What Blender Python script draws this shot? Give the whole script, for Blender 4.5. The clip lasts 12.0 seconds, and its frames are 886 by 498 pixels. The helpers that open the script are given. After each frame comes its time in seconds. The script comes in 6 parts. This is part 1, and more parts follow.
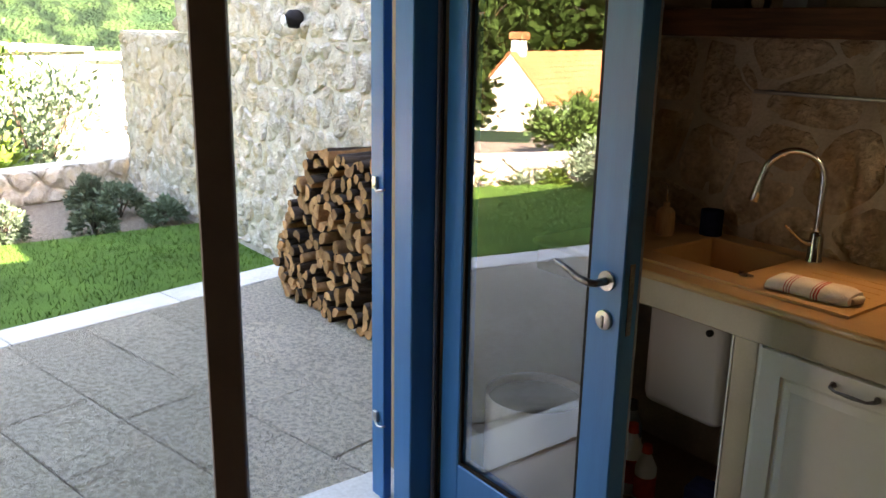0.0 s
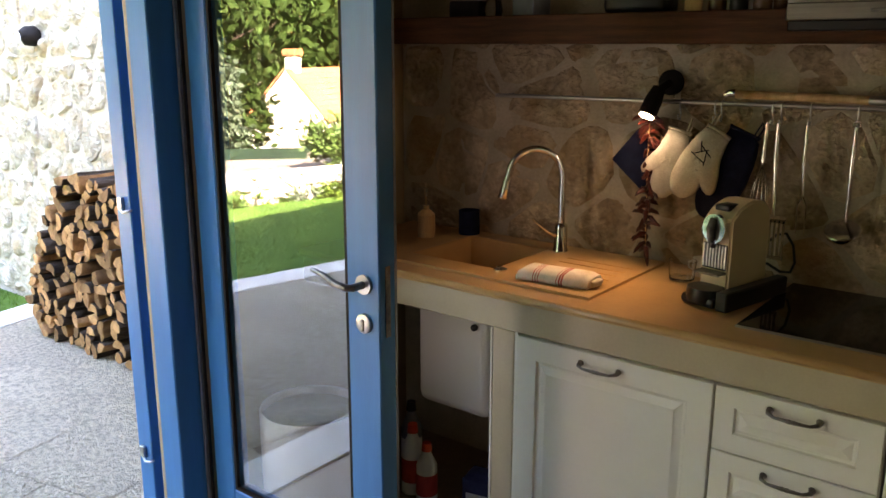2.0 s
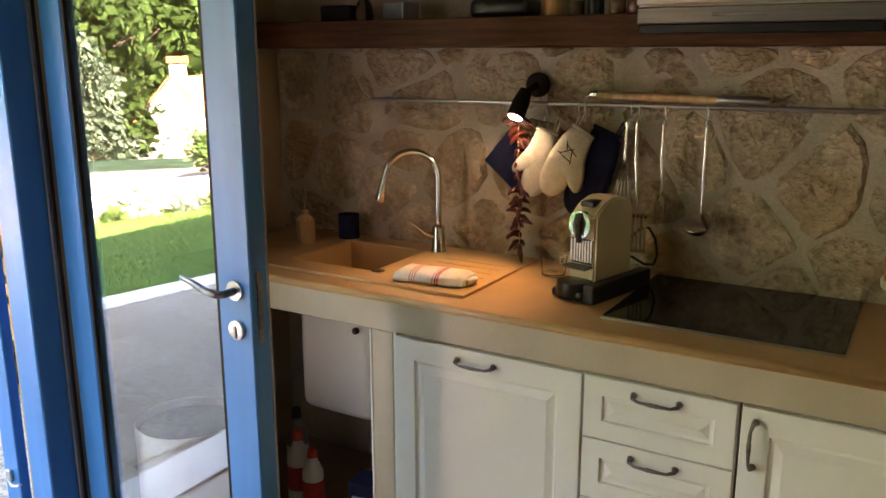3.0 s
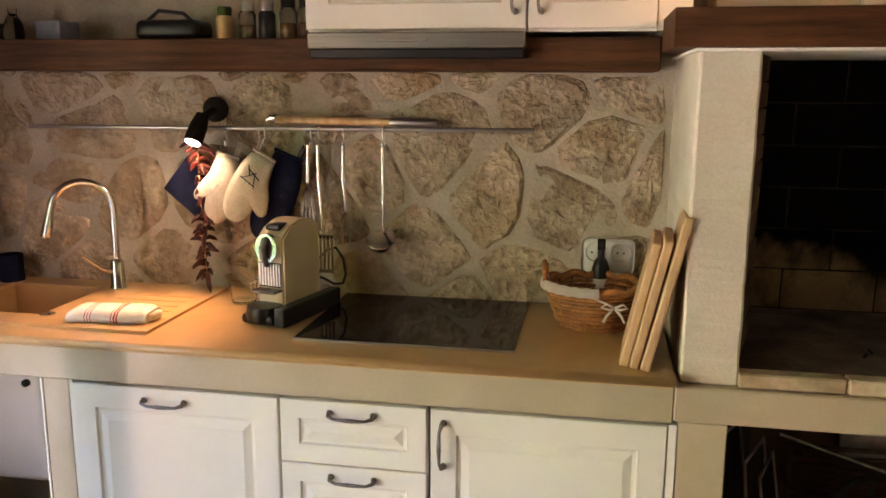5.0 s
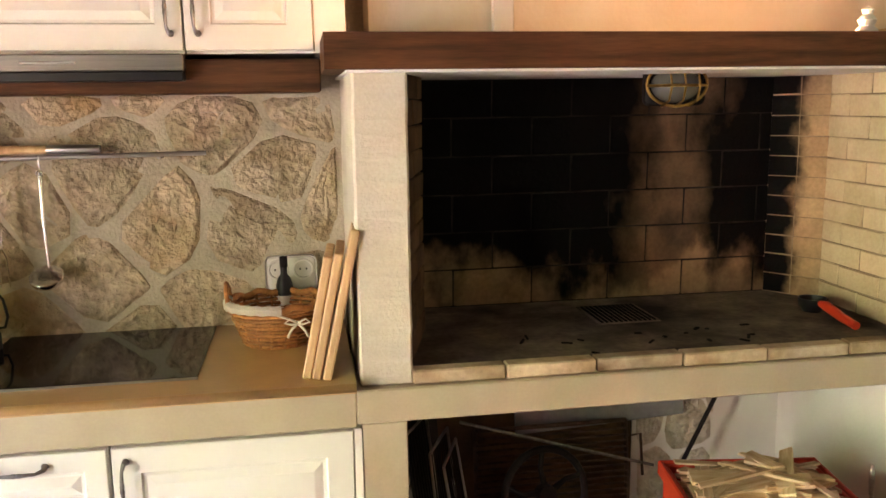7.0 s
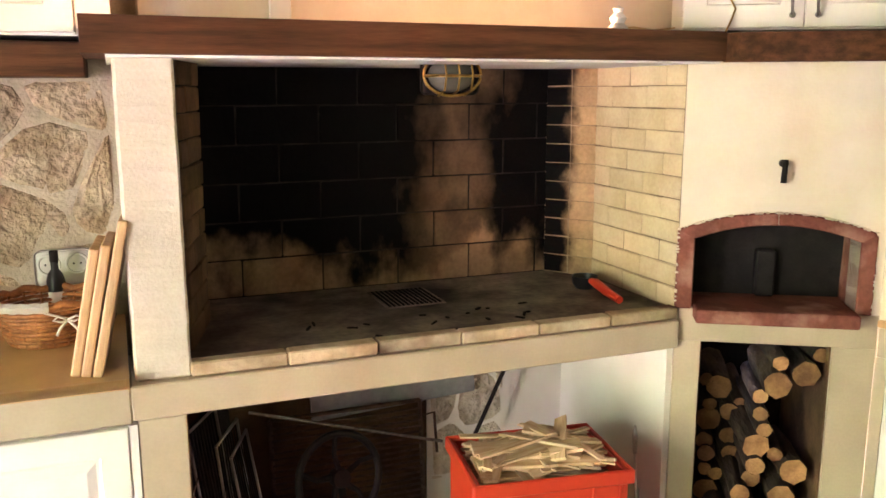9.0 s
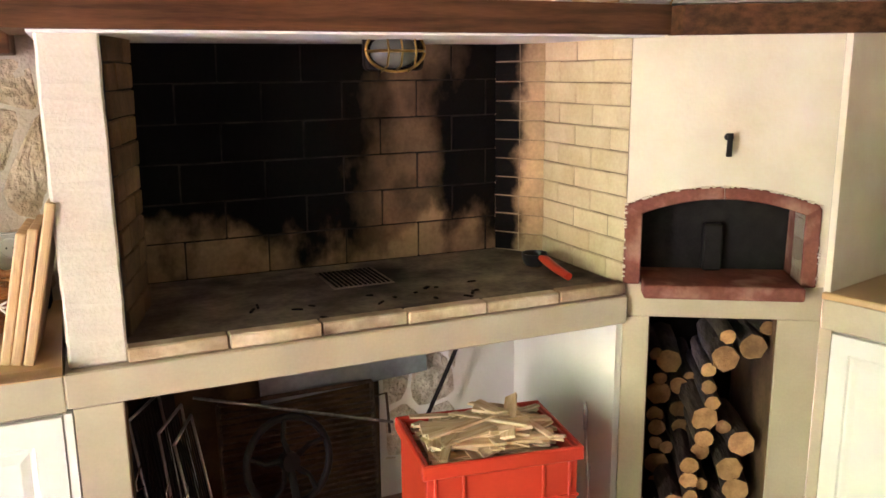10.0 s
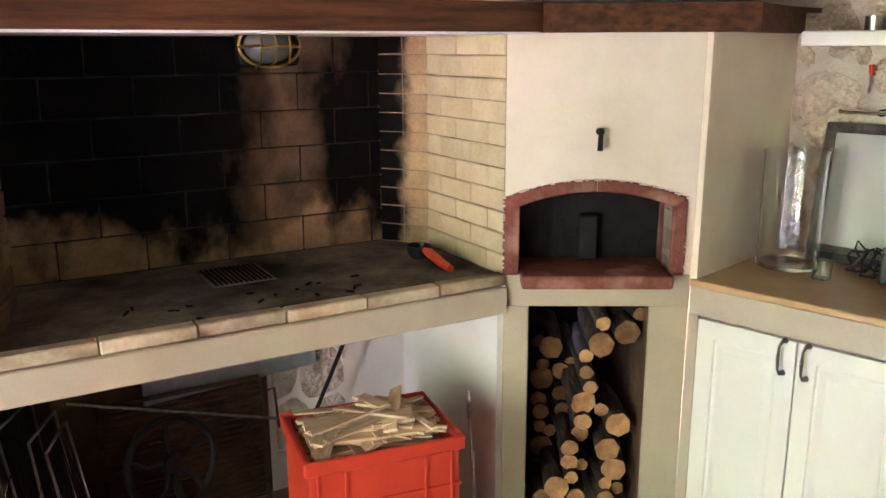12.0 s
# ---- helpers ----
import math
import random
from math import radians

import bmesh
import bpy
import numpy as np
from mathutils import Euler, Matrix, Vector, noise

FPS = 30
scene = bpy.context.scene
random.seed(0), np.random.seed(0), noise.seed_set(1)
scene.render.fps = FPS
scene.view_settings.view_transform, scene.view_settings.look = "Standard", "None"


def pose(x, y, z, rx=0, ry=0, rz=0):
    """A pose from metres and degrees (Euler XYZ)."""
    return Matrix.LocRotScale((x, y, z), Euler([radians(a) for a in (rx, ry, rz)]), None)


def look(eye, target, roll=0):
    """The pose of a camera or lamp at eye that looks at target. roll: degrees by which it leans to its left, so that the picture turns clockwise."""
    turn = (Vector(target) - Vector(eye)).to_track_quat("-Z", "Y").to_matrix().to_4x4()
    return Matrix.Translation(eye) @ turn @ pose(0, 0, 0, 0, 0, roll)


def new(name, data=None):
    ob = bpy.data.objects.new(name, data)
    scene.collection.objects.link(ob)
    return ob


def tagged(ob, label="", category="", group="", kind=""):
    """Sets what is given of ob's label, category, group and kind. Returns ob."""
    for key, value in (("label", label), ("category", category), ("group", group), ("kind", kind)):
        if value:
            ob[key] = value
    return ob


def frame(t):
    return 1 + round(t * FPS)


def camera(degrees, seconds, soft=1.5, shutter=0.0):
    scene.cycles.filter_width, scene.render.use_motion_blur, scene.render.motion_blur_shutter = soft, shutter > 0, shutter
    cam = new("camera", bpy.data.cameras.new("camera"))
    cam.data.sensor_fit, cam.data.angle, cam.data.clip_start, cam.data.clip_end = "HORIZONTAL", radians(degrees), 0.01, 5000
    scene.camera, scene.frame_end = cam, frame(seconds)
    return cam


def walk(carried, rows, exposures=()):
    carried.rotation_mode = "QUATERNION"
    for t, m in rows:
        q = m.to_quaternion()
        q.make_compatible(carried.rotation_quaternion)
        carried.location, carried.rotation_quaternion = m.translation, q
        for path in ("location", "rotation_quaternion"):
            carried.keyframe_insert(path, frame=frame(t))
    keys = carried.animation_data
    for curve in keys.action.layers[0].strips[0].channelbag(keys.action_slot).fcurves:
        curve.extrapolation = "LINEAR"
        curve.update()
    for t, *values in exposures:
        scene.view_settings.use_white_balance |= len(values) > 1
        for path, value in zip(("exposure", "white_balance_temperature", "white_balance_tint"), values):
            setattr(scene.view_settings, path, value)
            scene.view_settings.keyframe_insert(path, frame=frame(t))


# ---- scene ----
cam = camera(56.0, 12.0, soft=1.55)
PATH = [
    (0, (-0.391, -2.039, 1.646), (-1.927, -0.866, 1.132), 1.1),
    (0.5, (-0.381, -2.02, 1.635), (-1.856, -0.769, 1.124), 1.0),
    (1, (-0.366, -1.985, 1.631), (-1.757, -0.639, 1.126), 0.6),
    (1.5, (-0.343, -1.988, 1.633), (-1.63, -0.536, 1.148), 0.4),
    (2, (-0.325, -1.971, 1.626), (-1.52, -0.439, 1.153), 0.1),
    (2.5, (-0.282, -1.953, 1.619), (-1.388, -0.352, 1.156), -0.2),
    (4.3, (-0.242, -1.949, 1.609), (-0.837, -0.087, 1.186), 0.7),
    (4.5, (-0.242, -1.942, 1.604), (-0.763, -0.055, 1.193), 0.6),
    (5, (-0.208, -1.936, 1.598), (-0.558, -0.005, 1.21), 0.3),
    (5.5, (-0.176, -1.942, 1.594), (-0.349, 0.014, 1.213), -0.3),
    (6, (-0.14, -1.956, 1.6), (-0.156, 0.007, 1.222), -0.6),
    (6.5, (-0.123, -1.968, 1.6), (0.032, -0.008, 1.237), -0.7),
    (7, (-0.105, -1.979, 1.603), (0.216, -0.036, 1.255), -0.8),
    (7.5, (-0.064, -1.985, 1.593), (0.398, -0.065, 1.276), -0.7),
    (7.7, (-0.064, -2.007, 1.59), (0.462, -0.102, 1.284), -0.4),
    (9.3, (0.036, -2.042, 1.6), (0.77, -0.223, 1.214), -0.5),
    (9.5, (0.056, -2.032, 1.58), (0.803, -0.218, 1.194), -0.8),
    (10, (0.068, -2.033, 1.587), (0.859, -0.245, 1.165), -0.5),
    (10.5, (0.097, -2.052, 1.606), (0.923, -0.287, 1.155), -0.4),
    (11, (0.123, -2.073, 1.62), (0.986, -0.33, 1.153), -0.4),
    (11.5, (0.143, -2.081, 1.629), (1.062, -0.368, 1.162), -0.4),
    (12, (0.148, -2.081, 1.641), (1.122, -0.4, 1.166), -0.2),
]
EXPOSURES = [(0.0, 4.15, 7750, 26), (1.0, 4.45, 7750, 27), (2.0, 4.95, 7600, 28), (2.7, 5.4, 7500, 30), (4.5, 6.2, 7350, 39), (5.5, 6.52, 7300, 41), (7.0, 7.08, 7100, 42), (9.5, 7.56, 6500, 46), (12.0, 7.3, 5950, 49)]
walk(cam, [(t, look(eye, target, roll)) for t, eye, target, roll in PATH], EXPOSURES)

# ---- world, sun, large lights ----
SUN_AZ, SUN_EL = radians(90 - 30), radians(35)
world = bpy.data.worlds.new("sky")
scene.world = world
world.use_nodes = True
_n, _l = world.node_tree.nodes, world.node_tree.links
_sky = _n.new("ShaderNodeTexSky")
_sky.sky_type, _sky.sun_disc = "NISHITA", False
_sky.sun_elevation, _sky.sun_rotation = SUN_EL, SUN_AZ
_l.new(_sky.outputs[0], _n["Background"].inputs[0])
_n["Background"].inputs[1].default_value = 0.15
sun = new("sun", bpy.data.lights.new("sun", "SUN"))
sun.data.energy, sun.data.angle, sun.data.color = 5.0, radians(0.5), (1.0, 0.95, 0.88)
sun.matrix_world = look((20, 11.5, 16), (0, 0, 0))


def area(name, m, w, h, power, color):
    lamp = bpy.data.lights.new(name, "AREA")
    lamp.shape, lamp.size, lamp.size_y, lamp.energy, lamp.color = "RECTANGLE", w, h, power, color
    ob = new(name, lamp)
    ob.matrix_world = m
    return ob


def spot(name, eye, target, power, color, degrees, blend=0.5, radius=0.02):
    lamp = bpy.data.lights.new(name, "SPOT")
    lamp.energy, lamp.color, lamp.spot_size, lamp.spot_blend, lamp.shadow_soft_size = power, color, radians(degrees), blend, radius
    ob = new(name, lamp)
    ob.matrix_world = look(eye, target)
    return ob


# daylight of the second terrace door, which lies behind the camera
area("terrace_door_daylight", look((-2.50, -3.25, 1.2), (1.3, -0.5, 0.7)), 0.95, 2.0, 0.10, (1.0, 0.93, 0.86))
# sky seen by the far part of the open terrace door
area("open_door_daylight", look((-2.53, -1.88, 1.0), (1.6, -1.45, 0.5)), 0.32, 1.8, 0.52, (1.0, 0.95, 0.90))
WARM = (1.0, 0.62, 0.28)
spot("wall_spot_light", (-1.445, 0.375, 1.385), (-1.52, 0.14, 0.93), 0.25, WARM, 95, 0.8)
for _x in (0.72, 1.02, 1.32):
    spot("mantel_and_fill_spot", (_x, 0.04, 1.785), (_x, 0.42, 2.0), 0.017, WARM, 160, 0.9)
# added warm fill for the wall cabinets, without a fitting of its own
spot("mantel_and_fill_spot", (0.16, 0.05, 1.80), (-0.45, 0.30, 2.02), 0.036, WARM, 140, 0.9)
# assumed warm fill above the hob; the hood itself has no lamp part
spot("hob_fill_spot", (-0.80, 0.36, 1.66), (-0.75, 0.30, 0.9), 0.024, WARM, 120, 0.9)


# ---- mesh helpers ----
def thing(name, label, category, group="", m=None, kind=""):
    ob = tagged(new(name), label, category, group, kind)
    if m is not None:
        ob.matrix_world = m
    return ob


def mesh_of(name, bm, *mats):
    me = bpy.data.meshes.new(name)
    bmesh.ops.recalc_face_normals(bm, faces=bm.faces)
    bm.to_mesh(me)
    bm.free()
    for m in mats:
        me.materials.append(m)
    return me


def part(name, bm, material, parent=None, label="", smooth=False):
    mats = material if isinstance(material, (tuple, list)) else (material,)
    me = mesh_of(name, bm, *mats)
    if smooth:
        me.shade_smooth()
        me.set_sharp_from_angle(angle=radians(38))
    ob = new(name, me)
    if parent is not None:
        ob.parent = parent
    return tagged(ob, label)


def solo(name, bm, material, label, category, group="", kind="", smooth=False, m=None):
    ob = tagged(part(name, bm, material, None, "", smooth), label, category, group, kind)
    if m is not None:
        ob.matrix_world = m
    return ob


def box(x0, y0, z0, x1, y1, z1, bev=0.0, seg=1, bm=None, mi=0, m=None):
    out = bm or bmesh.new()
    b = bmesh.new()
    bmesh.ops.create_cube(b, size=1)
    bmesh.ops.scale(b, vec=(abs(x1 - x0), abs(y1 - y0), abs(z1 - z0)), verts=b.verts)
    bmesh.ops.translate(b, vec=((x0 + x1) / 2, (y0 + y1) / 2, (z0 + z1) / 2), verts=b.verts)
    if bev:
        bmesh.ops.bevel(b, geom=b.edges[:], offset=bev, segments=seg, affect="EDGES", profile=0.5)
    if m is not None:
        bmesh.ops.transform(b, matrix=m, verts=b.verts)
    return merge(out, b, mi)


def merge(out, b, mi=0):
    vs = [out.verts.new(v.co) for v in b.verts]
    b.verts.index_update()
    for f in b.faces:
        try:
            g = out.faces.new([vs[v.index] for v in f.verts])
            g.material_index, g.smooth = (mi or f.material_index), f.smooth
        except ValueError:
            pass
    b.free()
    return out


def prism(pts, z0, z1, bm=None, mi=0, m=None):
    """A straight solid over a plan outline."""
    out = bm or bmesh.new()
    b = bmesh.new()
    lo = [b.verts.new((x, y, z0)) for x, y in pts]
    hi = [b.verts.new((x, y, z1)) for x, y in pts]
    b.faces.new(lo[::-1]), b.faces.new(hi)
    n = len(pts)
    for i in range(n):
        b.faces.new((lo[i], lo[(i + 1) % n], hi[(i + 1) % n], hi[i]))
    if m is not None:
        bmesh.ops.transform(b, matrix=m, verts=b.verts)
    return merge(out, b, mi)


def lathe(profile, seg=24, bm=None, mi=0, m=None):
    out = bm or bmesh.new()
    b = bmesh.new()
    rings = []
    for r, z in profile:
        rings.append([b.verts.new((max(r, 0.0002) * math.cos(a), max(r, 0.0002) * math.sin(a), z)) for a in [2 * math.pi * i / seg for i in range(seg)]])
    for p, q in zip(rings, rings[1:]):
        for i in range(seg):
            b.faces.new((p[i], p[(i + 1) % seg], q[(i + 1) % seg], q[i])).smooth = True
    if profile[0][0] > 0:
        b.faces.new(rings[0][::-1])
    if profile[-1][0] > 0:
        b.faces.new(rings[-1])
    if m is not None:
        bmesh.ops.transform(b, matrix=m, verts=b.verts)
    return merge(out, b, mi)


def tube(pts, r, seg=8, bm=None, mi=0, closed=False, m=None):
    """A round bar along a line of points; r is one radius or one for each point."""
    out = bm or bmesh.new()
    b = bmesh.new()
    P = [Vector(p) for p in pts]
    n = len(P)
    rs = r if isinstance(r, (list, tuple)) else [r] * n
    rings, up = [], None
    for i, p in enumerate(P):
        if closed:
            d = P[(i + 1) % n] - P[i - 1]
        else:
            d = P[min(i + 1, n - 1)] - P[max(i - 1, 0)]
        d.normalize()
        if up is None:
            up = d.orthogonal().normalized()
        up = (up - d * up.dot(d)).normalized()
        side = d.cross(up)
        rings.append([b.verts.new(p + rs[i] * (math.cos(a) * up + math.sin(a) * side)) for a in [2 * math.pi * k / seg for k in range(seg)]])
    pairs = list(zip(rings, rings[1:])) + ([(rings[-1], rings[0])] if closed else [])
    for p, q in pairs:
        for i in range(seg):
            b.faces.new((p[i], p[(i + 1) % seg], q[(i + 1) % seg], q[i])).smooth = True
    if not closed:
        b.faces.new(rings[0][::-1]), b.faces.new(rings[-1])
    if m is not None:
        bmesh.ops.transform(b, matrix=m, verts=b.verts)
    return merge(out, b, mi)


def arc(cx, cy, r, a0, a1, n):
    return [(cx + r * math.cos(radians(a0 + (a1 - a0) * i / n)), cy + r * math.sin(radians(a0 + (a1 - a0) * i / n))) for i in range(n + 1)]


# ---- materials ----
def mat(name, a, b=None, rough=0.6, metal=0.0, scale=8.0, fine=60.0, bump=0.2, grain=None, spread=0.0, c=None, coat=0.0, depth=0.01, ramp=(0.35, 0.65), speck=0.3):
    """Two colours mixed by a large noise, grained by a fine one, with relief. spread: how far each piece differs in value.
    c: a third colour in broad stains. grain: a scale along x, y, z that stretches the noise."""
    m = bpy.data.materials.new(name)
    m.use_nodes = True
    N, L = m.node_tree.nodes, m.node_tree.links
    s = N["Principled BSDF"]
    s.inputs["Roughness"].default_value, s.inputs["Metallic"].default_value = rough, metal
    s.inputs["Coat Weight"].default_value = coat
    s.inputs["Specular IOR Level"].default_value = 0.5 if rough < 0.6 or metal else 0.18
    co = N.new("ShaderNodeTexCoord")
    mp = N.new("ShaderNodeMapping")
    L.new(co.outputs["Object"], mp.inputs[0])
    if grain:
        mp.inputs["Scale"].default_value = grain
    n1, n2 = N.new("ShaderNodeTexNoise"), N.new("ShaderNodeTexNoise")
    n1.inputs["Scale"].default_value, n1.inputs["Detail"].default_value = scale, 5
    n2.inputs["Scale"].default_value, n2.inputs["Detail"].default_value = fine, 6
    info = N.new("ShaderNodeObjectInfo")
    add = N.new("ShaderNodeVectorMath")
    rnd = N.new("ShaderNodeMath")
    rnd.operation, rnd.inputs[1].default_value = "MULTIPLY", 37.0
    L.new(info.outputs["Random"], rnd.inputs[0])
    L.new(mp.outputs[0], add.inputs[0]), L.new(rnd.outputs[0], add.inputs[1])
    L.new(add.outputs[0], n1.inputs["Vector"]), L.new(add.outputs[0], n2.inputs["Vector"])
    rp = N.new("ShaderNodeValToRGB")
    b = b or tuple(v * 0.8 for v in a)
    rp.color_ramp.elements[0].position, rp.color_ramp.elements[1].position = ramp
    rp.color_ramp.elements[0].color, rp.color_ramp.elements[1].color = (*b, 1), (*a, 1)
    L.new(n1.outputs["Fac"], rp.inputs[0])
    out = rp.outputs[0]
    mx = N.new("ShaderNodeMix")
    mx.data_type, mx.blend_type, mx.inputs[0].default_value = "RGBA", "OVERLAY", speck
    L.new(out, mx.inputs[6]), L.new(n2.outputs["Fac"], mx.inputs[7])
    out = mx.outputs[2]
    if c:
        n3 = N.new("ShaderNodeTexNoise")
        n3.inputs["Scale"].default_value, n3.inputs["Detail"].default_value = scale * 0.45, 7
        L.new(add.outputs[0], n3.inputs["Vector"])
        r3 = N.new("ShaderNodeValToRGB")
        r3.color_ramp.elements[0].position, r3.color_ramp.elements[1].position = 0.52, 0.68
        L.new(n3.outputs["Fac"], r3.inputs[0])
        m3 = N.new("ShaderNodeMix")
        m3.data_type = "RGBA"
        m3.inputs[7].default_value = (*c, 1)
        L.new(r3.outputs[0], m3.inputs[0]), L.new(out, m3.inputs[6])
        out = m3.outputs[2]
    if spread:
        hs = N.new("ShaderNodeHueSaturation")
        k = N.new("ShaderNodeMapRange")
        k.inputs[3].default_value, k.inputs[4].default_value = 1 - spread, 1 + spread
        L.new(info.outputs["Random"], k.inputs[0]), L.new(k.outputs[0], hs.inputs["Value"]), L.new(out, hs.inputs["Color"])
        out = hs.outputs[0]
    L.new(out, s.inputs["Base Color"])
    if bump:
        bp = N.new("ShaderNodeBump")
        bp.inputs["Strength"].default_value, bp.inputs["Distance"].default_value = bump, depth
        sm = N.new("ShaderNodeMath")
        sm.operation = "ADD"
        L.new(n1.outputs["Fac"], sm.inputs[0]), L.new(n2.outputs["Fac"], sm.inputs[1])
        L.new(sm.outputs[0], bp.inputs["Height"]), L.new(bp.outputs[0], s.inputs["Normal"])
    return m


def plain(name, color, rough=0.4, metal=0.0, trans=0.0, emit=0.0, ior=1.45):
    m = bpy.data.materials.new(name)
    m.use_nodes = True
    s = m.node_tree.nodes["Principled BSDF"]
    s.inputs["Base Color"].default_value = (*color, 1)
    s.inputs["Roughness"].default_value, s.inputs["Metallic"].default_value = rough, metal
    s.inputs["Transmission Weight"].default_value, s.inputs["IOR"].default_value = trans, ior
    if emit:
        s.inputs["Emission Color"].default_value, s.inputs["Emission Strength"].default_value = (*color, 1), emit
    return m


def pane_material(name, gloss):
    """Window glass: clear, with a mirror share that a double pane has."""
    m = bpy.data.materials.new(name)
    m.use_nodes = True
    N, L = m.node_tree.nodes, m.node_tree.links
    N.remove(N["Principled BSDF"])
    t, g, x = N.new("ShaderNodeBsdfTransparent"), N.new("ShaderNodeBsdfGlossy"), N.new("ShaderNodeMixShader")
    t.inputs[0].default_value = (0.93, 0.95, 0.94, 1)
    g.inputs["Roughness"].default_value = 0.0
    x.inputs[0].default_value = gloss
    L.new(t.outputs[0], x.inputs[1]), L.new(g.outputs[0], x.inputs[2]), L.new(x.outputs[0], N["Material Output"].inputs[0])
    return m


M_STONE = mat("wall_stone", (0.55, 0.45, 0.32), (0.36, 0.275, 0.18), 0.85, scale=9, fine=48, bump=1.0, spread=0.18, c=(0.38, 0.26, 0.14), depth=0.022, speck=0.5, ramp=(0.36, 0.6))
M_MORTAR = mat("mortar", (0.54, 0.475, 0.375), (0.42, 0.36, 0.27), 0.9, scale=7, fine=90, bump=0.4, speck=0.2)
M_OUTSTONE = mat("outer_stone", (0.72, 0.65, 0.54), (0.52, 0.45, 0.35), 0.9, scale=16, fine=60, bump=1.0, spread=0.12, c=(0.58, 0.46, 0.30), depth=0.03)
M_OUTMORTAR = mat("outer_mortar", (0.66, 0.59, 0.48), (0.52, 0.46, 0.36), 0.95, scale=9, fine=60, bump=0.6, depth=0.02)
M_PLASTER = mat("cream_plaster", (0.80, 0.70, 0.56), (0.73, 0.62, 0.47), 0.85, scale=5, fine=90, bump=0.12, speck=0.08)
M_ROUGHPL = mat("rough_plaster", (0.66, 0.60, 0.49), (0.60, 0.54, 0.43), 0.9, scale=6, fine=140, bump=0.18, depth=0.008, speck=0.2)
M_WHITEPL = mat("white_plaster", (0.86, 0.84, 0.79), (0.80, 0.77, 0.71), 0.85, scale=4, fine=80, bump=0.1, speck=0.08)
M_BEIGE = mat("beige_resin", (0.52, 0.44, 0.31), (0.46, 0.385, 0.265), 0.32, scale=6, fine=120, bump=0.03, coat=0.15, speck=0.08)
M_TOP = mat("tan_worktop", (0.60, 0.375, 0.165), (0.53, 0.325, 0.14), 0.28, scale=10, fine=160, bump=0.02, coat=0.2, speck=0.08)
M_CREAM = mat("cream_lacquer", (0.82, 0.79, 0.71), (0.79, 0.76, 0.68), 0.42, scale=3, fine=90, bump=0.03, speck=0.08)
M_WOODDK = mat("dark_walnut", (0.115, 0.046, 0.018), (0.048, 0.018, 0.007), 0.6, scale=5, fine=40, bump=0.12, grain=(0.6, 9, 9))
M_WOODLT = mat("pale_board", (0.66, 0.43, 0.22), (0.52, 0.31, 0.14), 0.5, scale=6, fine=40, bump=0.08, grain=(8, 8, 0.7), spread=0.12)
M_SPLINT = mat("split_wood", (0.84, 0.64, 0.44), (0.64, 0.42, 0.23), 0.75, scale=9, fine=60, bump=0.3, grain=(0.7, 8, 8), spread=0.25)
M_BARK = mat("bark", (0.075, 0.052, 0.036), (0.03, 0.021, 0.015), 0.95, scale=16, fine=60, bump=0.8, grain=(1, 1, 0.4), spread=0.35, depth=0.015)
M_CUT = mat("cut_wood", (0.44, 0.235, 0.10), (0.25, 0.125, 0.055), 0.8, scale=14, fine=80, bump=0.25, spread=0.5)
M_BLUE = mat("blue_paint", (0.020, 0.175, 0.42), (0.016, 0.15, 0.37), 0.38, scale=4, fine=60, bump=0.04, grain=(6, 6, 0.6), speck=0.08)
M_GREYWOOD = mat("grey_brown_paint", (0.17, 0.125, 0.095), (0.14, 0.10, 0.075), 0.5, scale=4, fine=60, bump=0.05, speck=0.08)
M_CHROME = plain("chrome", (0.78, 0.78, 0.76), 0.12, 1.0)
M_STEEL = mat("brushed_steel", (0.52, 0.51, 0.49), (0.42, 0.41, 0.39), 0.32, 1.0, scale=8, fine=120, bump=0.02, grain=(0.5, 20, 20))
M_HOODSTEEL = mat("hood_steel", (0.26, 0.245, 0.22), (0.20, 0.19, 0.17), 0.42, 1.0, scale=8, fine=120, bump=0.02, grain=(0.5, 20, 20))
M_PEWTER = mat("pewter", (0.24, 0.23, 0.21), (0.14, 0.13, 0.12), 0.38, 1.0, scale=40, fine=160, bump=0.05)
M_BLACK = plain("black_plastic", (0.012, 0.012, 0.013), 0.35)
M_IRON = mat("black_iron", (0.016, 0.013, 0.011), (0.009, 0.007, 0.006), 0.65, 0.0, scale=20, fine=110, bump=0.2)
M_HOB = plain("ceramic_glass", (0.008, 0.008, 0.009), 0.05)
M_GLASS = plain("clear_glass", (1, 1, 1), 0.0, 0.0, 1.0)
M_PANE = pane_material("door_pane", 0.22)
M_PANE2 = pane_material("side_pane", 0.06)
M_TERRA = mat("red_clay", (0.235, 0.080, 0.055), (0.17, 0.055, 0.038), 0.85, scale=14, fine=90, bump=0.35, spread=0.15, c=(0.42, 0.22, 0.16))
M_RED = mat("red_plastic", (0.66, 0.055, 0.02), (0.58, 0.045, 0.016), 0.38, scale=5, fine=80, bump=0.02, speck=0.08)
M_FLOOR = mat("floor_tile", (0.30, 0.20, 0.12), (0.24, 0.155, 0.09), 0.4, scale=4, fine=70, bump=0.08)
M_ROOM = mat("ochre_wall_paint", (0.36, 0.27, 0.17), (0.30, 0.22, 0.14), 0.85, scale=3, fine=70, bump=0.08, speck=0.08)
M_CEIL = mat("ceiling_wood", (0.20, 0.12, 0.065), (0.13, 0.075, 0.04), 0.9, scale=3, fine=70, bump=0.05, speck=0.08)
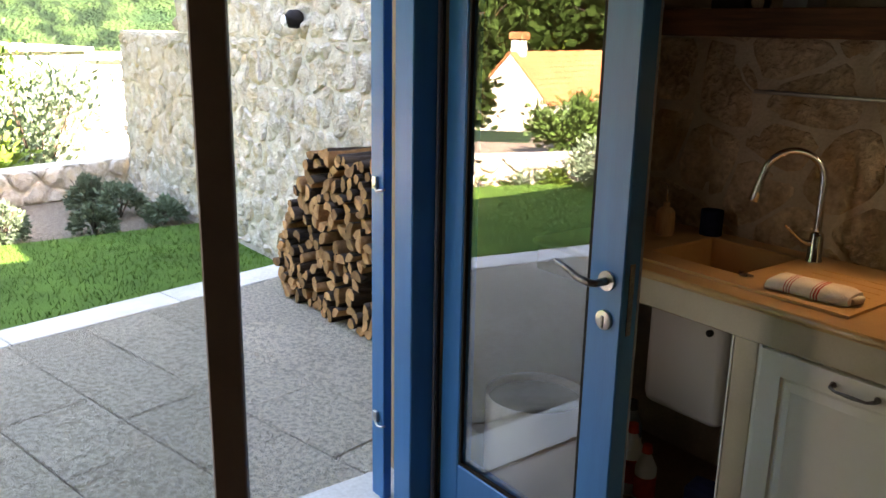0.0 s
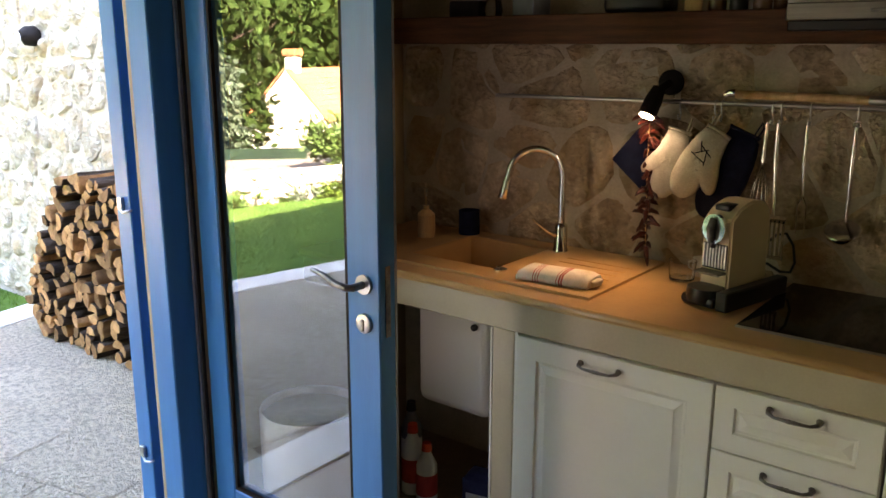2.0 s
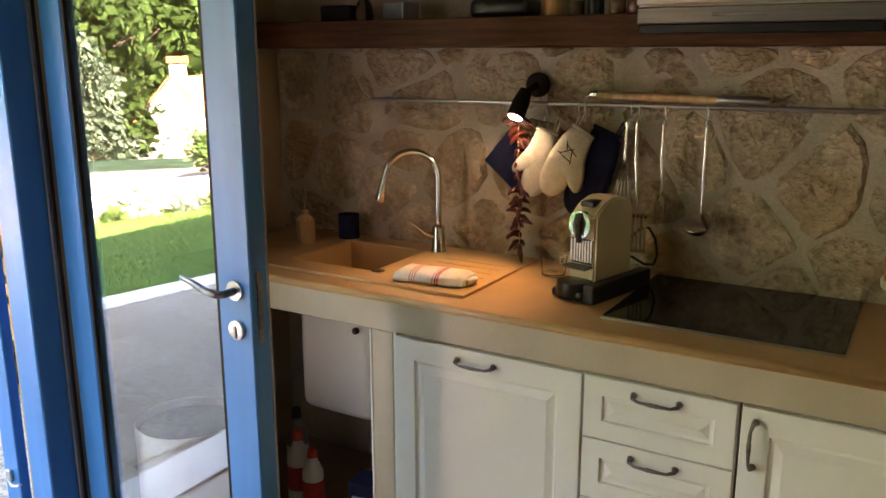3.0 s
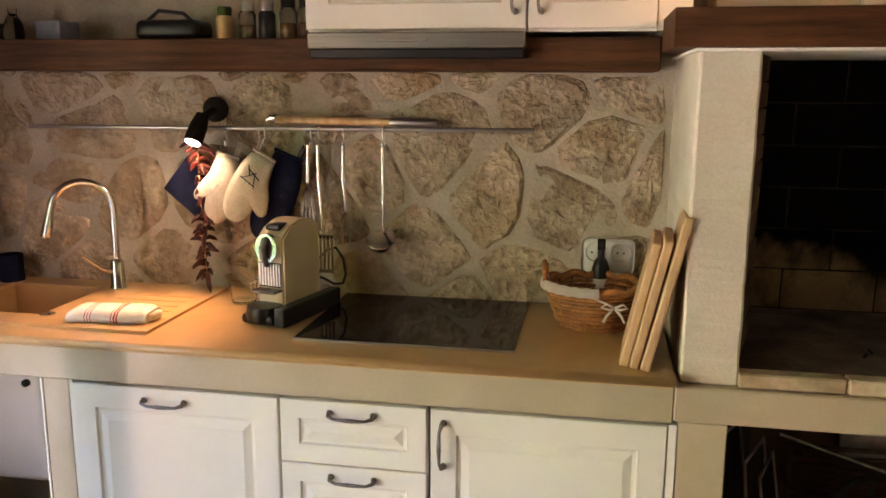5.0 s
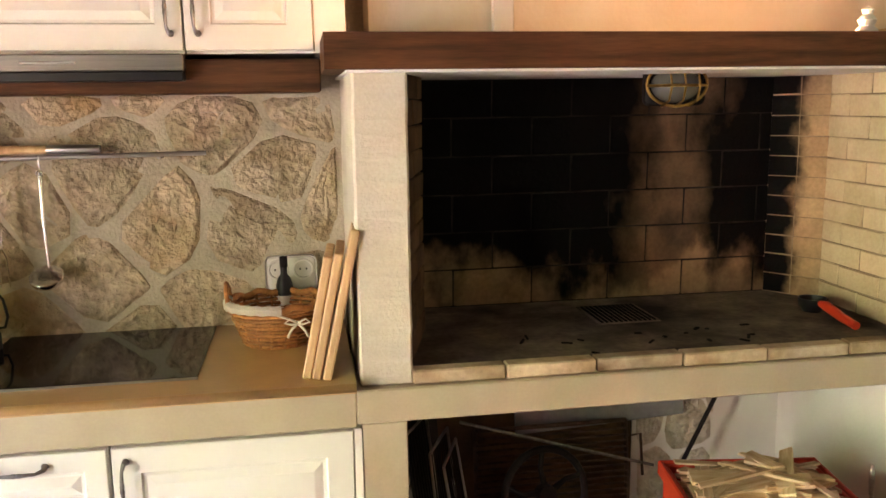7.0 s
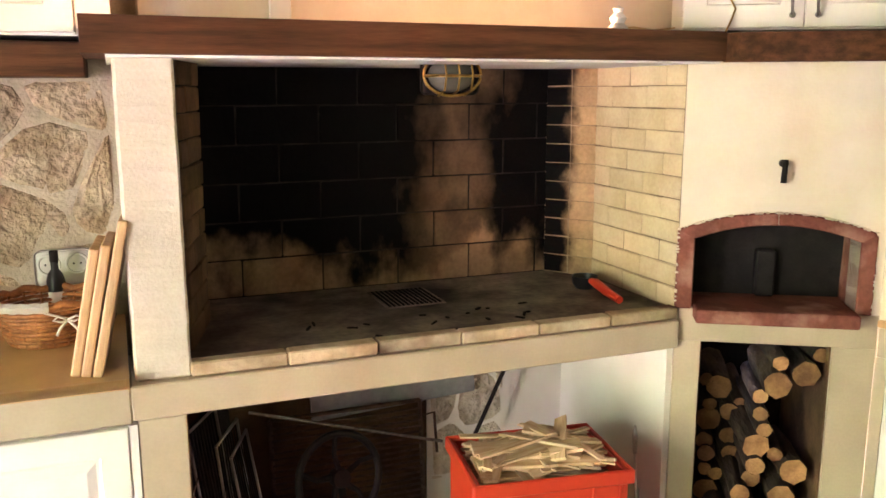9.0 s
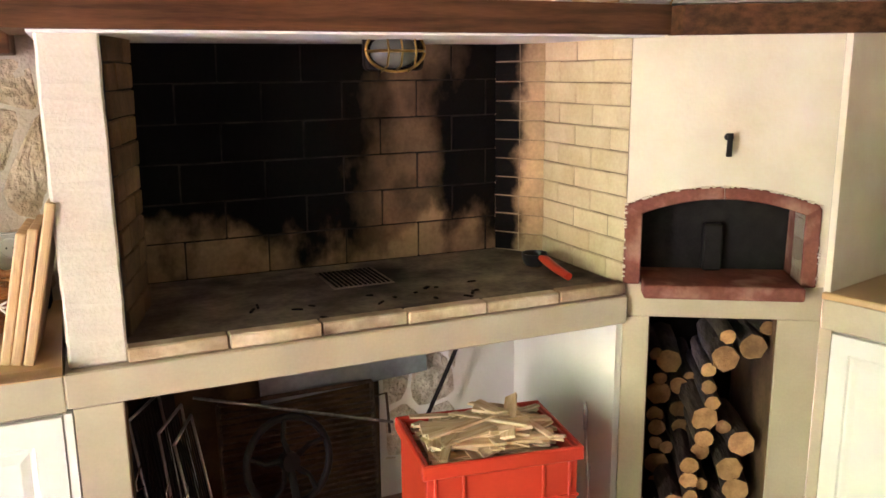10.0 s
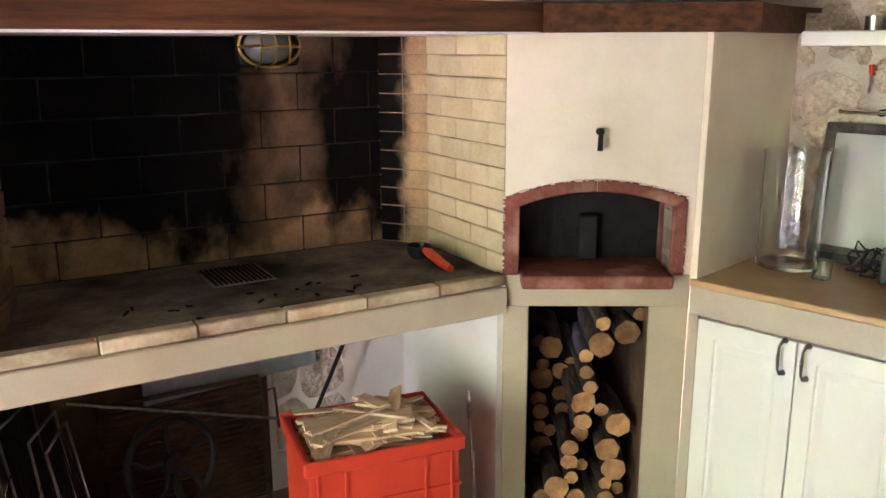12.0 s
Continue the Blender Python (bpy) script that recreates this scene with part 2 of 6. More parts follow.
M_PAVER = mat("pebble_paver", (0.88, 0.76, 0.58), (0.60, 0.50, 0.36), 0.9, scale=42, fine=130, bump=1.0, spread=0.08, depth=0.10, ramp=(0.36, 0.58), speck=0.35)
M_KERB = mat("pale_kerb", (0.62, 0.58, 0.49), (0.52, 0.48, 0.40), 0.85, scale=6, fine=60, bump=0.2)
M_GRASS = mat("lawn", (0.075, 0.15, 0.022), (0.045, 0.10, 0.014), 0.9, scale=3, fine=90, bump=0.6, spread=0.1, depth=0.02)
M_SOIL = mat("gravel_bed", (0.27, 0.22, 0.16), (0.14, 0.11, 0.08), 0.95, scale=30, fine=90, bump=0.8, depth=0.02)
M_LEAF = mat("grey_green_leaf", (0.15, 0.20, 0.125), (0.09, 0.13, 0.075), 0.7, scale=6, fine=40, bump=0, spread=0.3)
M_LEAF2 = mat("yellow_green_leaf", (0.17, 0.25, 0.035), (0.09, 0.15, 0.02), 0.7, scale=5, fine=40, bump=0, spread=0.3)
M_LEAF3 = mat("deep_green_leaf", (0.075, 0.13, 0.03), (0.035, 0.07, 0.015), 0.6, scale=5, fine=40, bump=0, spread=0.3)
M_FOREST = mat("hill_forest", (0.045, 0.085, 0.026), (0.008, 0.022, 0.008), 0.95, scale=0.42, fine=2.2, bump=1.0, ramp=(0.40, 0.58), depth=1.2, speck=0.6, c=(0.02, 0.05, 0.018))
M_ROOF = mat("orange_roof_tile", (0.44, 0.16, 0.065), (0.33, 0.11, 0.045), 0.85, scale=1.2, fine=9, bump=0.3, spread=0.12)
M_HOUSE = mat("white_house_stone", (0.70, 0.66, 0.57), (0.54, 0.49, 0.41), 0.9, scale=2.5, fine=12, bump=0.5, depth=0.05, spread=0.12)
M_TOWEL = mat("white_cotton", (0.64, 0.58, 0.48), (0.54, 0.48, 0.38), 0.95, scale=30, fine=220, bump=0.3)
M_LINEN = mat("white_linen", (0.82, 0.78, 0.70), (0.74, 0.69, 0.60), 0.95, scale=30, fine=220, bump=0.3)
M_REDCLOTH = mat("red_cotton", (0.55, 0.08, 0.06), (0.45, 0.06, 0.05), 0.95, scale=30, fine=220, bump=0.3)
M_NAVY = mat("navy_cotton", (0.012, 0.016, 0.045), (0.008, 0.01, 0.03), 0.95, scale=30, fine=200, bump=0.3)
M_CHILI = mat("dried_chili", (0.12, 0.02, 0.012), (0.05, 0.009, 0.006), 0.35, scale=25, fine=120, bump=0.3, spread=0.4)
M_WICKER = mat("wicker", (0.50, 0.21, 0.06), (0.30, 0.115, 0.03), 0.5, scale=30, fine=120, bump=0.2, spread=0.2)
M_CREAMPL = plain("cream_plastic", (0.74, 0.62, 0.40), 0.3)
M_WHITEPLASTIC = plain("white_plastic", (0.75, 0.74, 0.70), 0.4)
M_BRASS = mat("aged_brass", (0.48, 0.30, 0.09), (0.30, 0.18, 0.05), 0.35, 1.0, scale=20, fine=90, bump=0.1)
M_RUST = mat("rusty_grate", (0.12, 0.068, 0.042), (0.055, 0.032, 0.02), 0.85, 0.3, scale=25, fine=100, bump=0.4)
M_GREYP = mat("grey_sheet_metal", (0.30, 0.32, 0.35), (0.24, 0.26, 0.29), 0.5, 0.5, scale=3, fine=40, bump=0.05)


def sooty(name, clean, edge, level, high):
    """Fire-clay with soot: black above, clean in flame-shaped tongues along the bottom."""
    m = mat(name, clean, tuple(v * 0.8 for v in clean), 0.9, scale=10, fine=70, bump=0.35, spread=0.1)
    N, L = m.node_tree.nodes, m.node_tree.links
    s = N["Principled BSDF"]
    old = s.inputs["Base Color"].links[0].from_socket
    g = N.new("ShaderNodeNewGeometry")
    sep = N.new("ShaderNodeSeparateXYZ")
    L.new(g.outputs["Position"], sep.inputs[0])
    mp = N.new("ShaderNodeMapping")
    mp.inputs["Scale"].default_value = (1, 1, 0.7)
    L.new(g.outputs["Position"], mp.inputs[0])
    n = N.new("ShaderNodeTexNoise")
    n.inputs["Scale"].default_value, n.inputs["Detail"].default_value = 5.5, 6
    L.new(mp.outputs[0], n.inputs["Vector"])

    def op(kind, a, b):
        q = N.new("ShaderNodeMath")
        q.operation = kind
        for i, v in enumerate((a, b)):
            if isinstance(v, (int, float)):
                q.inputs[i].default_value = v
            else:
                L.new(v, q.inputs[i])
        return q.outputs[0]

    height = op("SUBTRACT", sep.outputs[2], op("MULTIPLY", op("SUBTRACT", n.outputs["Fac"], 0.5), high))
    # a pale burnt-clean plume up the back wall
    plume = op("ABSOLUTE", op("SUBTRACT", sep.outputs[0], op("ADD", 1.13, op("MULTIPLY", op("SUBTRACT", n.outputs["Fac"], 0.5), 0.5))), 0)
    plume = op("MULTIPLY", op("MAXIMUM", op("SUBTRACT", 1.0, op("DIVIDE", plume, 0.16)), 0.0), edge)
    r = N.new("ShaderNodeMapRange")
    r.inputs[1].default_value, r.inputs[2].default_value, r.interpolation_type = level - 0.09, level + 0.10, "SMOOTHSTEP"
    L.new(height, r.inputs[0])
    soot = op("MAXIMUM", op("SUBTRACT", r.outputs[0], plume), 0.0)
    mx = N.new("ShaderNodeMix")
    mx.data_type = "RGBA"
    mx.inputs[7].default_value = (0.003, 0.0025, 0.002, 1)
    s.inputs["Specular IOR Level"].default_value = 0.12
    L.new(soot, mx.inputs[0]), L.new(old, mx.inputs[6]), L.new(mx.outputs[2], s.inputs["Base Color"])
    return m


M_FIREBACK = sooty("sooty_fire_block", (0.30, 0.19, 0.105), 0.48, 1.0, 0.85)
M_FIREBRICK = mat("yellow_fire_brick", (0.66, 0.53, 0.33), (0.56, 0.43, 0.25), 0.85, scale=8, fine=80, bump=0.2, spread=0.07, speck=0.2)
# sooty in the hearth; in the niches these dark tones stand for shade
M_BROWNSOOTSHADE = mat("brown_soot_and_shade", (0.17, 0.098, 0.05), (0.085, 0.05, 0.028), 0.9, scale=8, fine=80, bump=0.25, spread=0.25)
M_BLACKSOOTSHADE = mat("black_soot_and_shade", (0.009, 0.0075, 0.0065), (0.005, 0.004, 0.0035), 0.9, scale=8, fine=80, bump=0.25, spread=0.25)
for _m in (M_BLACKSOOTSHADE, M_BROWNSOOTSHADE):
    _m.node_tree.nodes["Principled BSDF"].inputs["Specular IOR Level"].default_value = 0.12
M_JOINT = mat("brick_joint", (0.36, 0.275, 0.17), (0.20, 0.145, 0.085), 0.95, scale=10, fine=80, bump=0.2)
M_JOINTDK = mat("sooty_joint", (0.03, 0.024, 0.019), (0.006, 0.005, 0.004), 0.95, scale=10, fine=80, bump=0.2)


def edge_soot(name, clean, x0, x1):
    """Brick whose soot thins out from the back of the hearth towards the room."""
    m = mat(name, clean, tuple(v * 0.72 for v in clean), 0.88, scale=8, fine=80, bump=0.25, spread=0.1)
    N, L = m.node_tree.nodes, m.node_tree.links
    s = N["Principled BSDF"]
    old = s.inputs["Base Color"].links[0].from_socket
    g, sep, n, add, r, mx = [N.new("ShaderNode" + k) for k in ("NewGeometry", "SeparateXYZ", "TexNoise", "Math", "MapRange", "Mix")]
    n.inputs["Scale"].default_value, n.inputs["Detail"].default_value = 9.0, 6
    L.new(g.outputs["Position"], sep.inputs[0]), L.new(g.outputs["Position"], n.inputs["Vector"])
    add.operation, add.inputs[2].default_value = "MULTIPLY_ADD", 0.0
    add.inputs[1].default_value = 0.09
    L.new(n.outputs["Fac"], add.inputs[0]), L.new(sep.outputs[0], add.inputs[2])
    r.inputs[1].default_value, r.inputs[2].default_value, r.interpolation_type = x0 + 0.045, x1 + 0.045, "SMOOTHSTEP"
    L.new(add.outputs[0], r.inputs[0])
    mx.data_type = "RGBA"
    mx.inputs[6].default_value = (0.004, 0.0035, 0.003, 1)
    L.new(r.outputs[0], mx.inputs[0]), L.new(old, mx.inputs[7]), L.new(mx.outputs[2], s.inputs["Base Color"])
    s.inputs["Specular IOR Level"].default_value = 0.12
    return m


M_EDGESOOT = edge_soot("half_sooty_brick", (0.50, 0.34, 0.18), 1.525, 1.565)
M_HEARTH = mat("ashy_hearth", (0.24, 0.19, 0.14), (0.10, 0.078, 0.058), 0.85, scale=6, fine=50, bump=0.2, c=(0.018, 0.015, 0.013), speck=0.5)
M_HEARTHEDGE = mat("stained_hearth_brick", (0.68, 0.56, 0.39), (0.42, 0.30, 0.18), 0.85, scale=7, fine=60, bump=0.3, spread=0.15, c=(0.16, 0.10, 0.06))


# ---- stones, bricks ----
def cells(w, h, sx, sz, jitter, seed, stagger=0.5):
    """Irregular polygons that fill a w by h field: cells round jittered points."""
    rnd = random.Random(seed)
    pts = []
    nx, nz = int(w / sx) + 3, int(h / sz) + 3
    for j in range(-1, nz):
        for i in range(-1, nx):
            pts.append((sx * (i + 0.5 + stagger * (j % 2) + rnd.uniform(-jitter, jitter)), sz * (j + 0.5 + rnd.uniform(-jitter, jitter))))
    out = []
    for p in pts:
        poly = [(0, 0), (w, 0), (w, h), (0, h)]
        for q in pts:
            dx, dz = q[0] - p[0], q[1] - p[1]
            if q is p or dx * dx + dz * dz > (3.2 * max(sx, sz)) ** 2:
                continue
            c = (dx * (p[0] + q[0]) + dz * (p[1] + q[1])) / 2
            nw = []
            for a, b in zip(poly, poly[1:] + poly[:1]):
                fa, fb = dx * a[0] + dz * a[1] - c, dx * b[0] + dz * b[1] - c
                if fa <= 0:
                    nw.append(a)
                if fa * fb < 0:
                    t = fa / (fa - fb)
                    nw.append((a[0] + t * (b[0] - a[0]), a[1] + t * (b[1] - a[1])))
            poly = nw
            if len(poly) < 3:
                break
        if len(poly) >= 3:
            out.append(poly)
    return out


def inset(poly, joint):
    cx, cz = sum(p[0] for p in poly) / len(poly), sum(p[1] for p in poly) / len(poly)
    size = (max(p[0] for p in poly) - min(p[0] for p in poly) + max(p[1] for p in poly) - min(p[1] for p in poly)) / 4
    k = max(0.3, 1 - joint / max(size, 0.01))
    return [(cx + (x - cx) * k, cz + (z - cz) * k) for x, z in poly], (cx, cz), size


def rounded(poly, times=2):
    for _ in range(times):
        q = []
        for a, b in zip(poly, poly[1:] + poly[:1]):
            q += [(0.78 * a[0] + 0.22 * b[0], 0.78 * a[1] + 0.22 * b[1]), (0.22 * a[0] + 0.78 * b[0], 0.22 * a[1] + 0.78 * b[1])]
        poly = q
    return poly


def stone(bm, poly, joint, rise, rough, rnd, rounds=2, rings=3, freq=9.0):
    """One stone that stands proud of a wall in the plane y = 0, towards -y."""
    p, (cx, cz), size = inset(poly, joint)
    if size < joint * 1.1:
        return False
    p = rounded(p, rounds)
    off = Vector((rnd.uniform(0, 99), rnd.uniform(0, 99), rnd.uniform(0, 99)))
    lv = [(1.0, -0.012), (0.97, 0.45), (0.86, 0.85), (0.6, 1.0), (0.3, 1.02)][: rings + 2]
    loops = []
    for k, hgt in lv:
        loop = []
        for x, z in p:
            w = 1 + (0.10 * noise.noise(Vector((x * freq * 1.5, z * freq * 1.5, 3)) + off) if k > 0.5 else 0)
            X, Z = cx + (x - cx) * k * w, cz + (z - cz) * k * w
            y = -rise * hgt
            if hgt > 0:
                y -= rough * hgt * (noise.noise(Vector((X * freq, Z * freq, 0)) + off) + 0.5 * noise.noise(Vector((X * freq * 2.7, Z * freq * 2.7, 5)) + off))
                y = min(y, -0.4 * rise * hgt)
            loop.append(bm.verts.new((X, y, Z)))
        loops.append(loop)
    n = len(p)
    for a, b in zip(loops, loops[1:]):
        for i in range(n):
            bm.faces.new((a[i], a[(i + 1) % n], b[(i + 1) % n], b[i]))
    bm.faces.new(loops[-1])
    return True


def stone_field(parent, w, h, sx, sz, m, material, seed, joint=0.022, rise=0.02, rough=0.012, most=300, near=None, rounds=2, rings=3, freq=9.0, jitter=0.33, hole=None, smooth=True):
    """A wall's stones as pieces; those past `most` joined into one."""
    rnd = random.Random(seed)
    polys = cells(w, h, sx, sz, jitter, seed)
    if hole:
        polys = [p for p in polys if not hole(sum(q[0] for q in p) / len(p), sum(q[1] for q in p) / len(p))]
    if near:
        polys.sort(key=lambda p: near(p[0][0], p[0][1]))
    rest = bmesh.new()
    for i, p in enumerate(polys):
        b = bmesh.new() if i < most else rest
        if stone(b, p, joint, rise * rnd.uniform(0.7, 1.3), rough, rnd, rounds, rings, freq) and i < most:
            part("stone", b, material, parent, smooth=smooth).matrix_local = m
        elif i < most:
            b.free()
    if len(polys) > most:
        o = part("far_stones", rest, material, parent, smooth=smooth)
        o.matrix_local = m
        tagged(o, kind="stuff")
    else:
        rest.free()


def brick_mesh(name, w, h, d, material, seed):
    rnd = random.Random(seed)
    bm = box(0, 0, 0, w, d, h, 0.003)
    for v in bm.verts:
        v.co += Vector((rnd.uniform(-1, 1), rnd.uniform(-1, 1), rnd.uniform(-1, 1))) * 0.0015
    return mesh_of(name, bm, material)


def brick_rows(parent, w, z0, z1, bw, bh, m, pick, seed, gap=0.005, proud=0.003, shift=0.5):
    """Courses of bricks in the plane y = 0 of m, with shared meshes; pick(x, z) names the material."""
    rnd = random.Random(seed)
    made = {}
    z, row = z0, 0
    while z < z1 - 0.02:
        h = min(bh, z1 - z)
        x = -bw * shift * (row % 2)
        while x < w - 0.01:
            a, b = max(x, 0), min(x + bw, w)
            if b - a > 0.02:
                mt = pick((a + b) / 2, z + h / 2)
                key = (round(b - a, 2), round(h, 2), mt.name)
                if key not in made:
                    made[key] = brick_mesh("brick", b - a - gap, h - gap, 0.03, mt, len(made) + seed)
                o = new("brick", made[key])
                o.parent = parent
                o.matrix_local = m @ pose(a + gap / 2, -proud + rnd.uniform(-0.0015, 0.0015), z + gap / 2)
            x += bw
        z += bh
        row += 1


# ---- the room ----
WY = 0.62                      # face of the kitchen wall
FX = -2.55                     # inner face of the terrace wall
OVEN = pose(1.595, 0.03, 0, 0, 0, -31.1)      # oven front: x along it, y into it
SIDE = pose(2.10, -0.275, 0, 0, 0, -75.4)     # side counter: x along it, y into the wall
OW = 0.59


def structure(name, bm, material, label, category="wall"):
    return solo(name, bm, material, label, category, kind="structure")


floor = structure("floor", box(FX, -5.4, -0.12, 3.6, 1.3, 0.0), M_FLOOR, "warm beige tiled kitchen floor", "floor")
ceiling = structure("ceiling", box(FX - 0.25, -5.65, 2.62, 4.2, 1.4, 2.8), M_CEIL, "brown wooden board ceiling", "ceiling")
wall_kitchen = structure("wall_kitchen", box(FX - 0.25, WY, -0.1, 0.09, WY + 0.3, 2.62), M_MORTAR, "rough natural stone wall with wide pale mortar joints")
wall_chimney = structure("wall_chimney", box(0.09, 0.42, 1.76, 2.6, 0.92, 2.62), M_PLASTER, "warm-lit plaster chimney wall above the mantel beam")
wall_terrace = thing("wall_terrace", "plastered outer wall with terrace doors", "wall", kind="structure")
for y0, y1, z0, z1 in ((-0.44, WY, -0.1, 2.62), (-2.75, -2.08, -0.1, 2.62), (-2.08, -0.44, 2.25, 2.62), (-5.65, -3.75, -0.1, 2.62), (-3.75, -2.75, 2.3, 2.62)):
    part("wall_piece", box(FX - 0.25, y0, z0, FX, y1, z1), M_ROOM, wall_terrace)
wall_back = thing("wall_back", "plain ochre plastered back wall", "wall", kind="structure")
for x0, x1, z0, z1 in ((FX, 3.6, -0.1, 2.62),):
    part("wall_piece", box(x0, -5.65, z0, x1, -5.4, z1), M_ROOM, wall_back)
wall_side = thing("wall_side", "natural stone side wall with pale veined joints", "wall", kind="structure", m=SIDE)
part("masonry", box(-0.5, 0.60, -0.1, 5.4, 0.85, 2.62), M_MORTAR, wall_side)
structure("eaves", box(FX - 0.45, -5.9, 2.8, 4.2, 1.4, 2.95), M_WOODDK, "dark wooden eaves of the house roof", "eaves")

# ---- masonry of the kitchen run ----
masonry = thing("kitchen_counter_base", "beige smooth masonry counter base with open niches", "counter base")
part("fascia", box(-2.5, 0.0, 0.805, 0.0, 0.10, 0.900, 0.004), M_BEIGE, masonry)
part("ledge", box(0.0, 0.0, 0.812, 1.588, 0.14, 0.900, 0.004), M_BEIGE, masonry)
part("hearth_base", prism([(0.02, 0.14), (1.60, 0.14), (1.62, 0.75), (0.02, 0.75)], 0.83, 0.90), M_BEIGE, masonry)
part("post", box(-1.673, 0.002, 0, -1.594, 0.60, 0.806, 0.003), M_BEIGE, masonry)
part("post_trim", box(-1.679, -0.001, 0, -1.672, 0.02, 0.805, 0.001), M_WHITEPL, masonry, "white edge trim")
part("post", box(0.012, 0.002, 0, 0.126, 0.60, 0.812, 0.003), M_BEIGE, masonry)
# dark brown back and left sheet carry the shade under the hearth
part("niche_back", box(0.126, 0.72, 0, 1.62, 0.76, 0.83), M_BROWNSOOTSHADE, masonry, "niche back painted dark brown for its shade")
part("niche_lining", box(0.127, 0.10, 0, 0.135, 0.72, 0.80), M_BROWNSOOTSHADE, masonry)
part("niche_back_plaster", box(1.02, 0.712, 0, 1.585, 0.719, 0.83), M_WHITEPL, masonry, "pale plaster patch of the niche back")
part("niche_side", box(1.585, 0.05, 0, 1.625, 0.72, 0.83), M_WHITEPL, masonry, "white plaster niche side")

worktop = thing("worktop", "tan polished resin worktop with rounded edge", "worktop")
SX0, SX1, SY0, SY1 = -2.12, -1.78, 0.165, 0.50


def holed_slab(x0, y0, x1, y1, hx0, hy0, hx1, hy1, z0, z1):
    """One slab with a square cut-out."""
    bm = bmesh.new()
    grid = {}
    X, Y = (x0, hx0, hx1, x1), (y0, hy0, hy1, y1)
    for k, z in enumerate((z0, z1)):
        for i, x in enumerate(X):
            for j, y in enumerate(Y):
                grid[i, j, k] = bm.verts.new((x, y, z))
    for i in range(3):
        for j in range(3):
            if (i, j) != (1, 1):
                for k in (0, 1):
                    bm.faces.new([grid[a, b, k] for a, b in ((i, j), (i + 1, j), (i + 1, j + 1), (i, j + 1))])
    for (a, b), (c, d) in [((i, j), (i + 1, j)) for i in range(3) for j in (0, 3)] + [((i, j), (i, j + 1)) for j in range(3) for i in (0, 3)] + [((1, 1), (2, 1)), ((2, 1), (2, 2)), ((2, 2), (1, 2)), ((1, 2), (1, 1))]:
        bm.faces.new((grid[a, b, 0], grid[c, d, 0], grid[c, d, 1], grid[a, b, 1]))
    return bm


part("slab", holed_slab(-2.5, -0.012, 0.0, WY, SX0, SY0, SX1, SY1, 0.899, 0.925), M_TOP, worktop)
part("edge_strip", tube([(-2.5, -0.008, 0.913), (-0.001, -0.008, 0.913)], 0.0125, 10), M_TOP, worktop)

# ---- cabinet fronts ----


def handle(parent, w, m, drop=0.028):
    """A cast bow handle along local x."""
    h = part("handle", tube([(-w / 2, -0.004, 0), (-w / 2, -drop * 0.7, -0.003), (-w * 0.36, -drop, -0.007), (-w * 0.12, -drop, -0.008), (-w * 0.04, -drop, -0.008), (0, -drop, -0.008), (w * 0.04, -drop, -0.008), (w * 0.12, -drop, -0.008), (w * 0.36, -drop, -0.007), (w / 2, -drop * 0.7, -0.003), (w / 2, -0.004, 0)],
                            [0.0095, 0.0058, 0.0038, 0.0048, 0.0062, 0.0044, 0.0062, 0.0048, 0.0038, 0.0058, 0.0095], 8), M_PEWTER, parent, "dark pewter bow handle", True)
    h.matrix_local = m
    return h


def panel_front(name, w, h, parent, m, thick=0.02, frame_w=0.065, material=None):
    """A cream front with a raised field: frame, groove, sloped field."""
    bm = bmesh.new()
    mt = material or M_CREAM
    f = frame_w
    rings = [(0, thick), (0, 0.002), (0.002, 0.0), (f, 0.0), (f + 0.004, 0.007), (f + 0.012, 0.008), (f + 0.034, 0.001), (f + 0.036, 0.001)]
    loops = []
    for d, y in rings:
        loops.append([bm.verts.new(p) for p in ((d, y, d), (w - d, y, d), (w - d, y, h - d), (d, y, h - d))])
    for a, b in zip(loops, loops[1:]):
        for i in range(4):
            bm.faces.new((a[i], a[(i + 1) % 4], b[(i + 1) % 4], b[i]))
    bm.faces.new(loops[-1]), bm.faces.new(loops[0][::-1])
    o = part(name, bm, mt, parent)
    o.matrix_local = m
    return o


dish = thing("dishwasher_cabinet", "cream panelled dishwasher front with dark bow handle", "cabinet")
part("carcass", box(-1.586, 0.022, 0.06, -0.995, 0.58, 0.803), M_CREAM, dish)
d = panel_front("door", 0.588, 0.70, dish, pose(-1.582, -0.002, 0.098))
handle(d, 0.115, pose(0.272, 0, 0.668))
part("side_strip", box(-1.594, 0.004, 0.06, -1.584, 0.03, 0.804), M_CREAM, dish)

drawers = thing("drawer_cabinet", "cream kitchen cabinet with panelled drawers", "cabinet")
part("carcass", box(-0.989, 0.022, 0.06, -0.597, 0.58, 0.803), M_CREAM, drawers)
for z, h in ((0.626, 0.172), (0.45, 0.172), (0.10, 0.346)):
    d = panel_front("drawer", 0.388, h, drawers, pose(-0.987, -0.002, z), frame_w=0.05)
    handle(d, 0.115, pose(0.194, 0, h - 0.028 if h < 0.3 else h - 0.05))

cup = thing("base_cabinet", "cream panelled base cabinet with upright bow handle", "cabinet")
part("carcass", box(-0.592, 0.022, 0.06, 0.010, 0.58, 0.803), M_CREAM, cup)
d = panel_front("door", 0.576, 0.70, cup, pose(-0.588, -0.002, 0.098))
handle(d, 0.115, pose(0.034, 0, 0.61) @ pose(0, 0, 0, 0, 90))
part("side_strip", box(-0.009, 0.0, 0.06, 0.010, 0.03, 0.803), M_CREAM, cup)
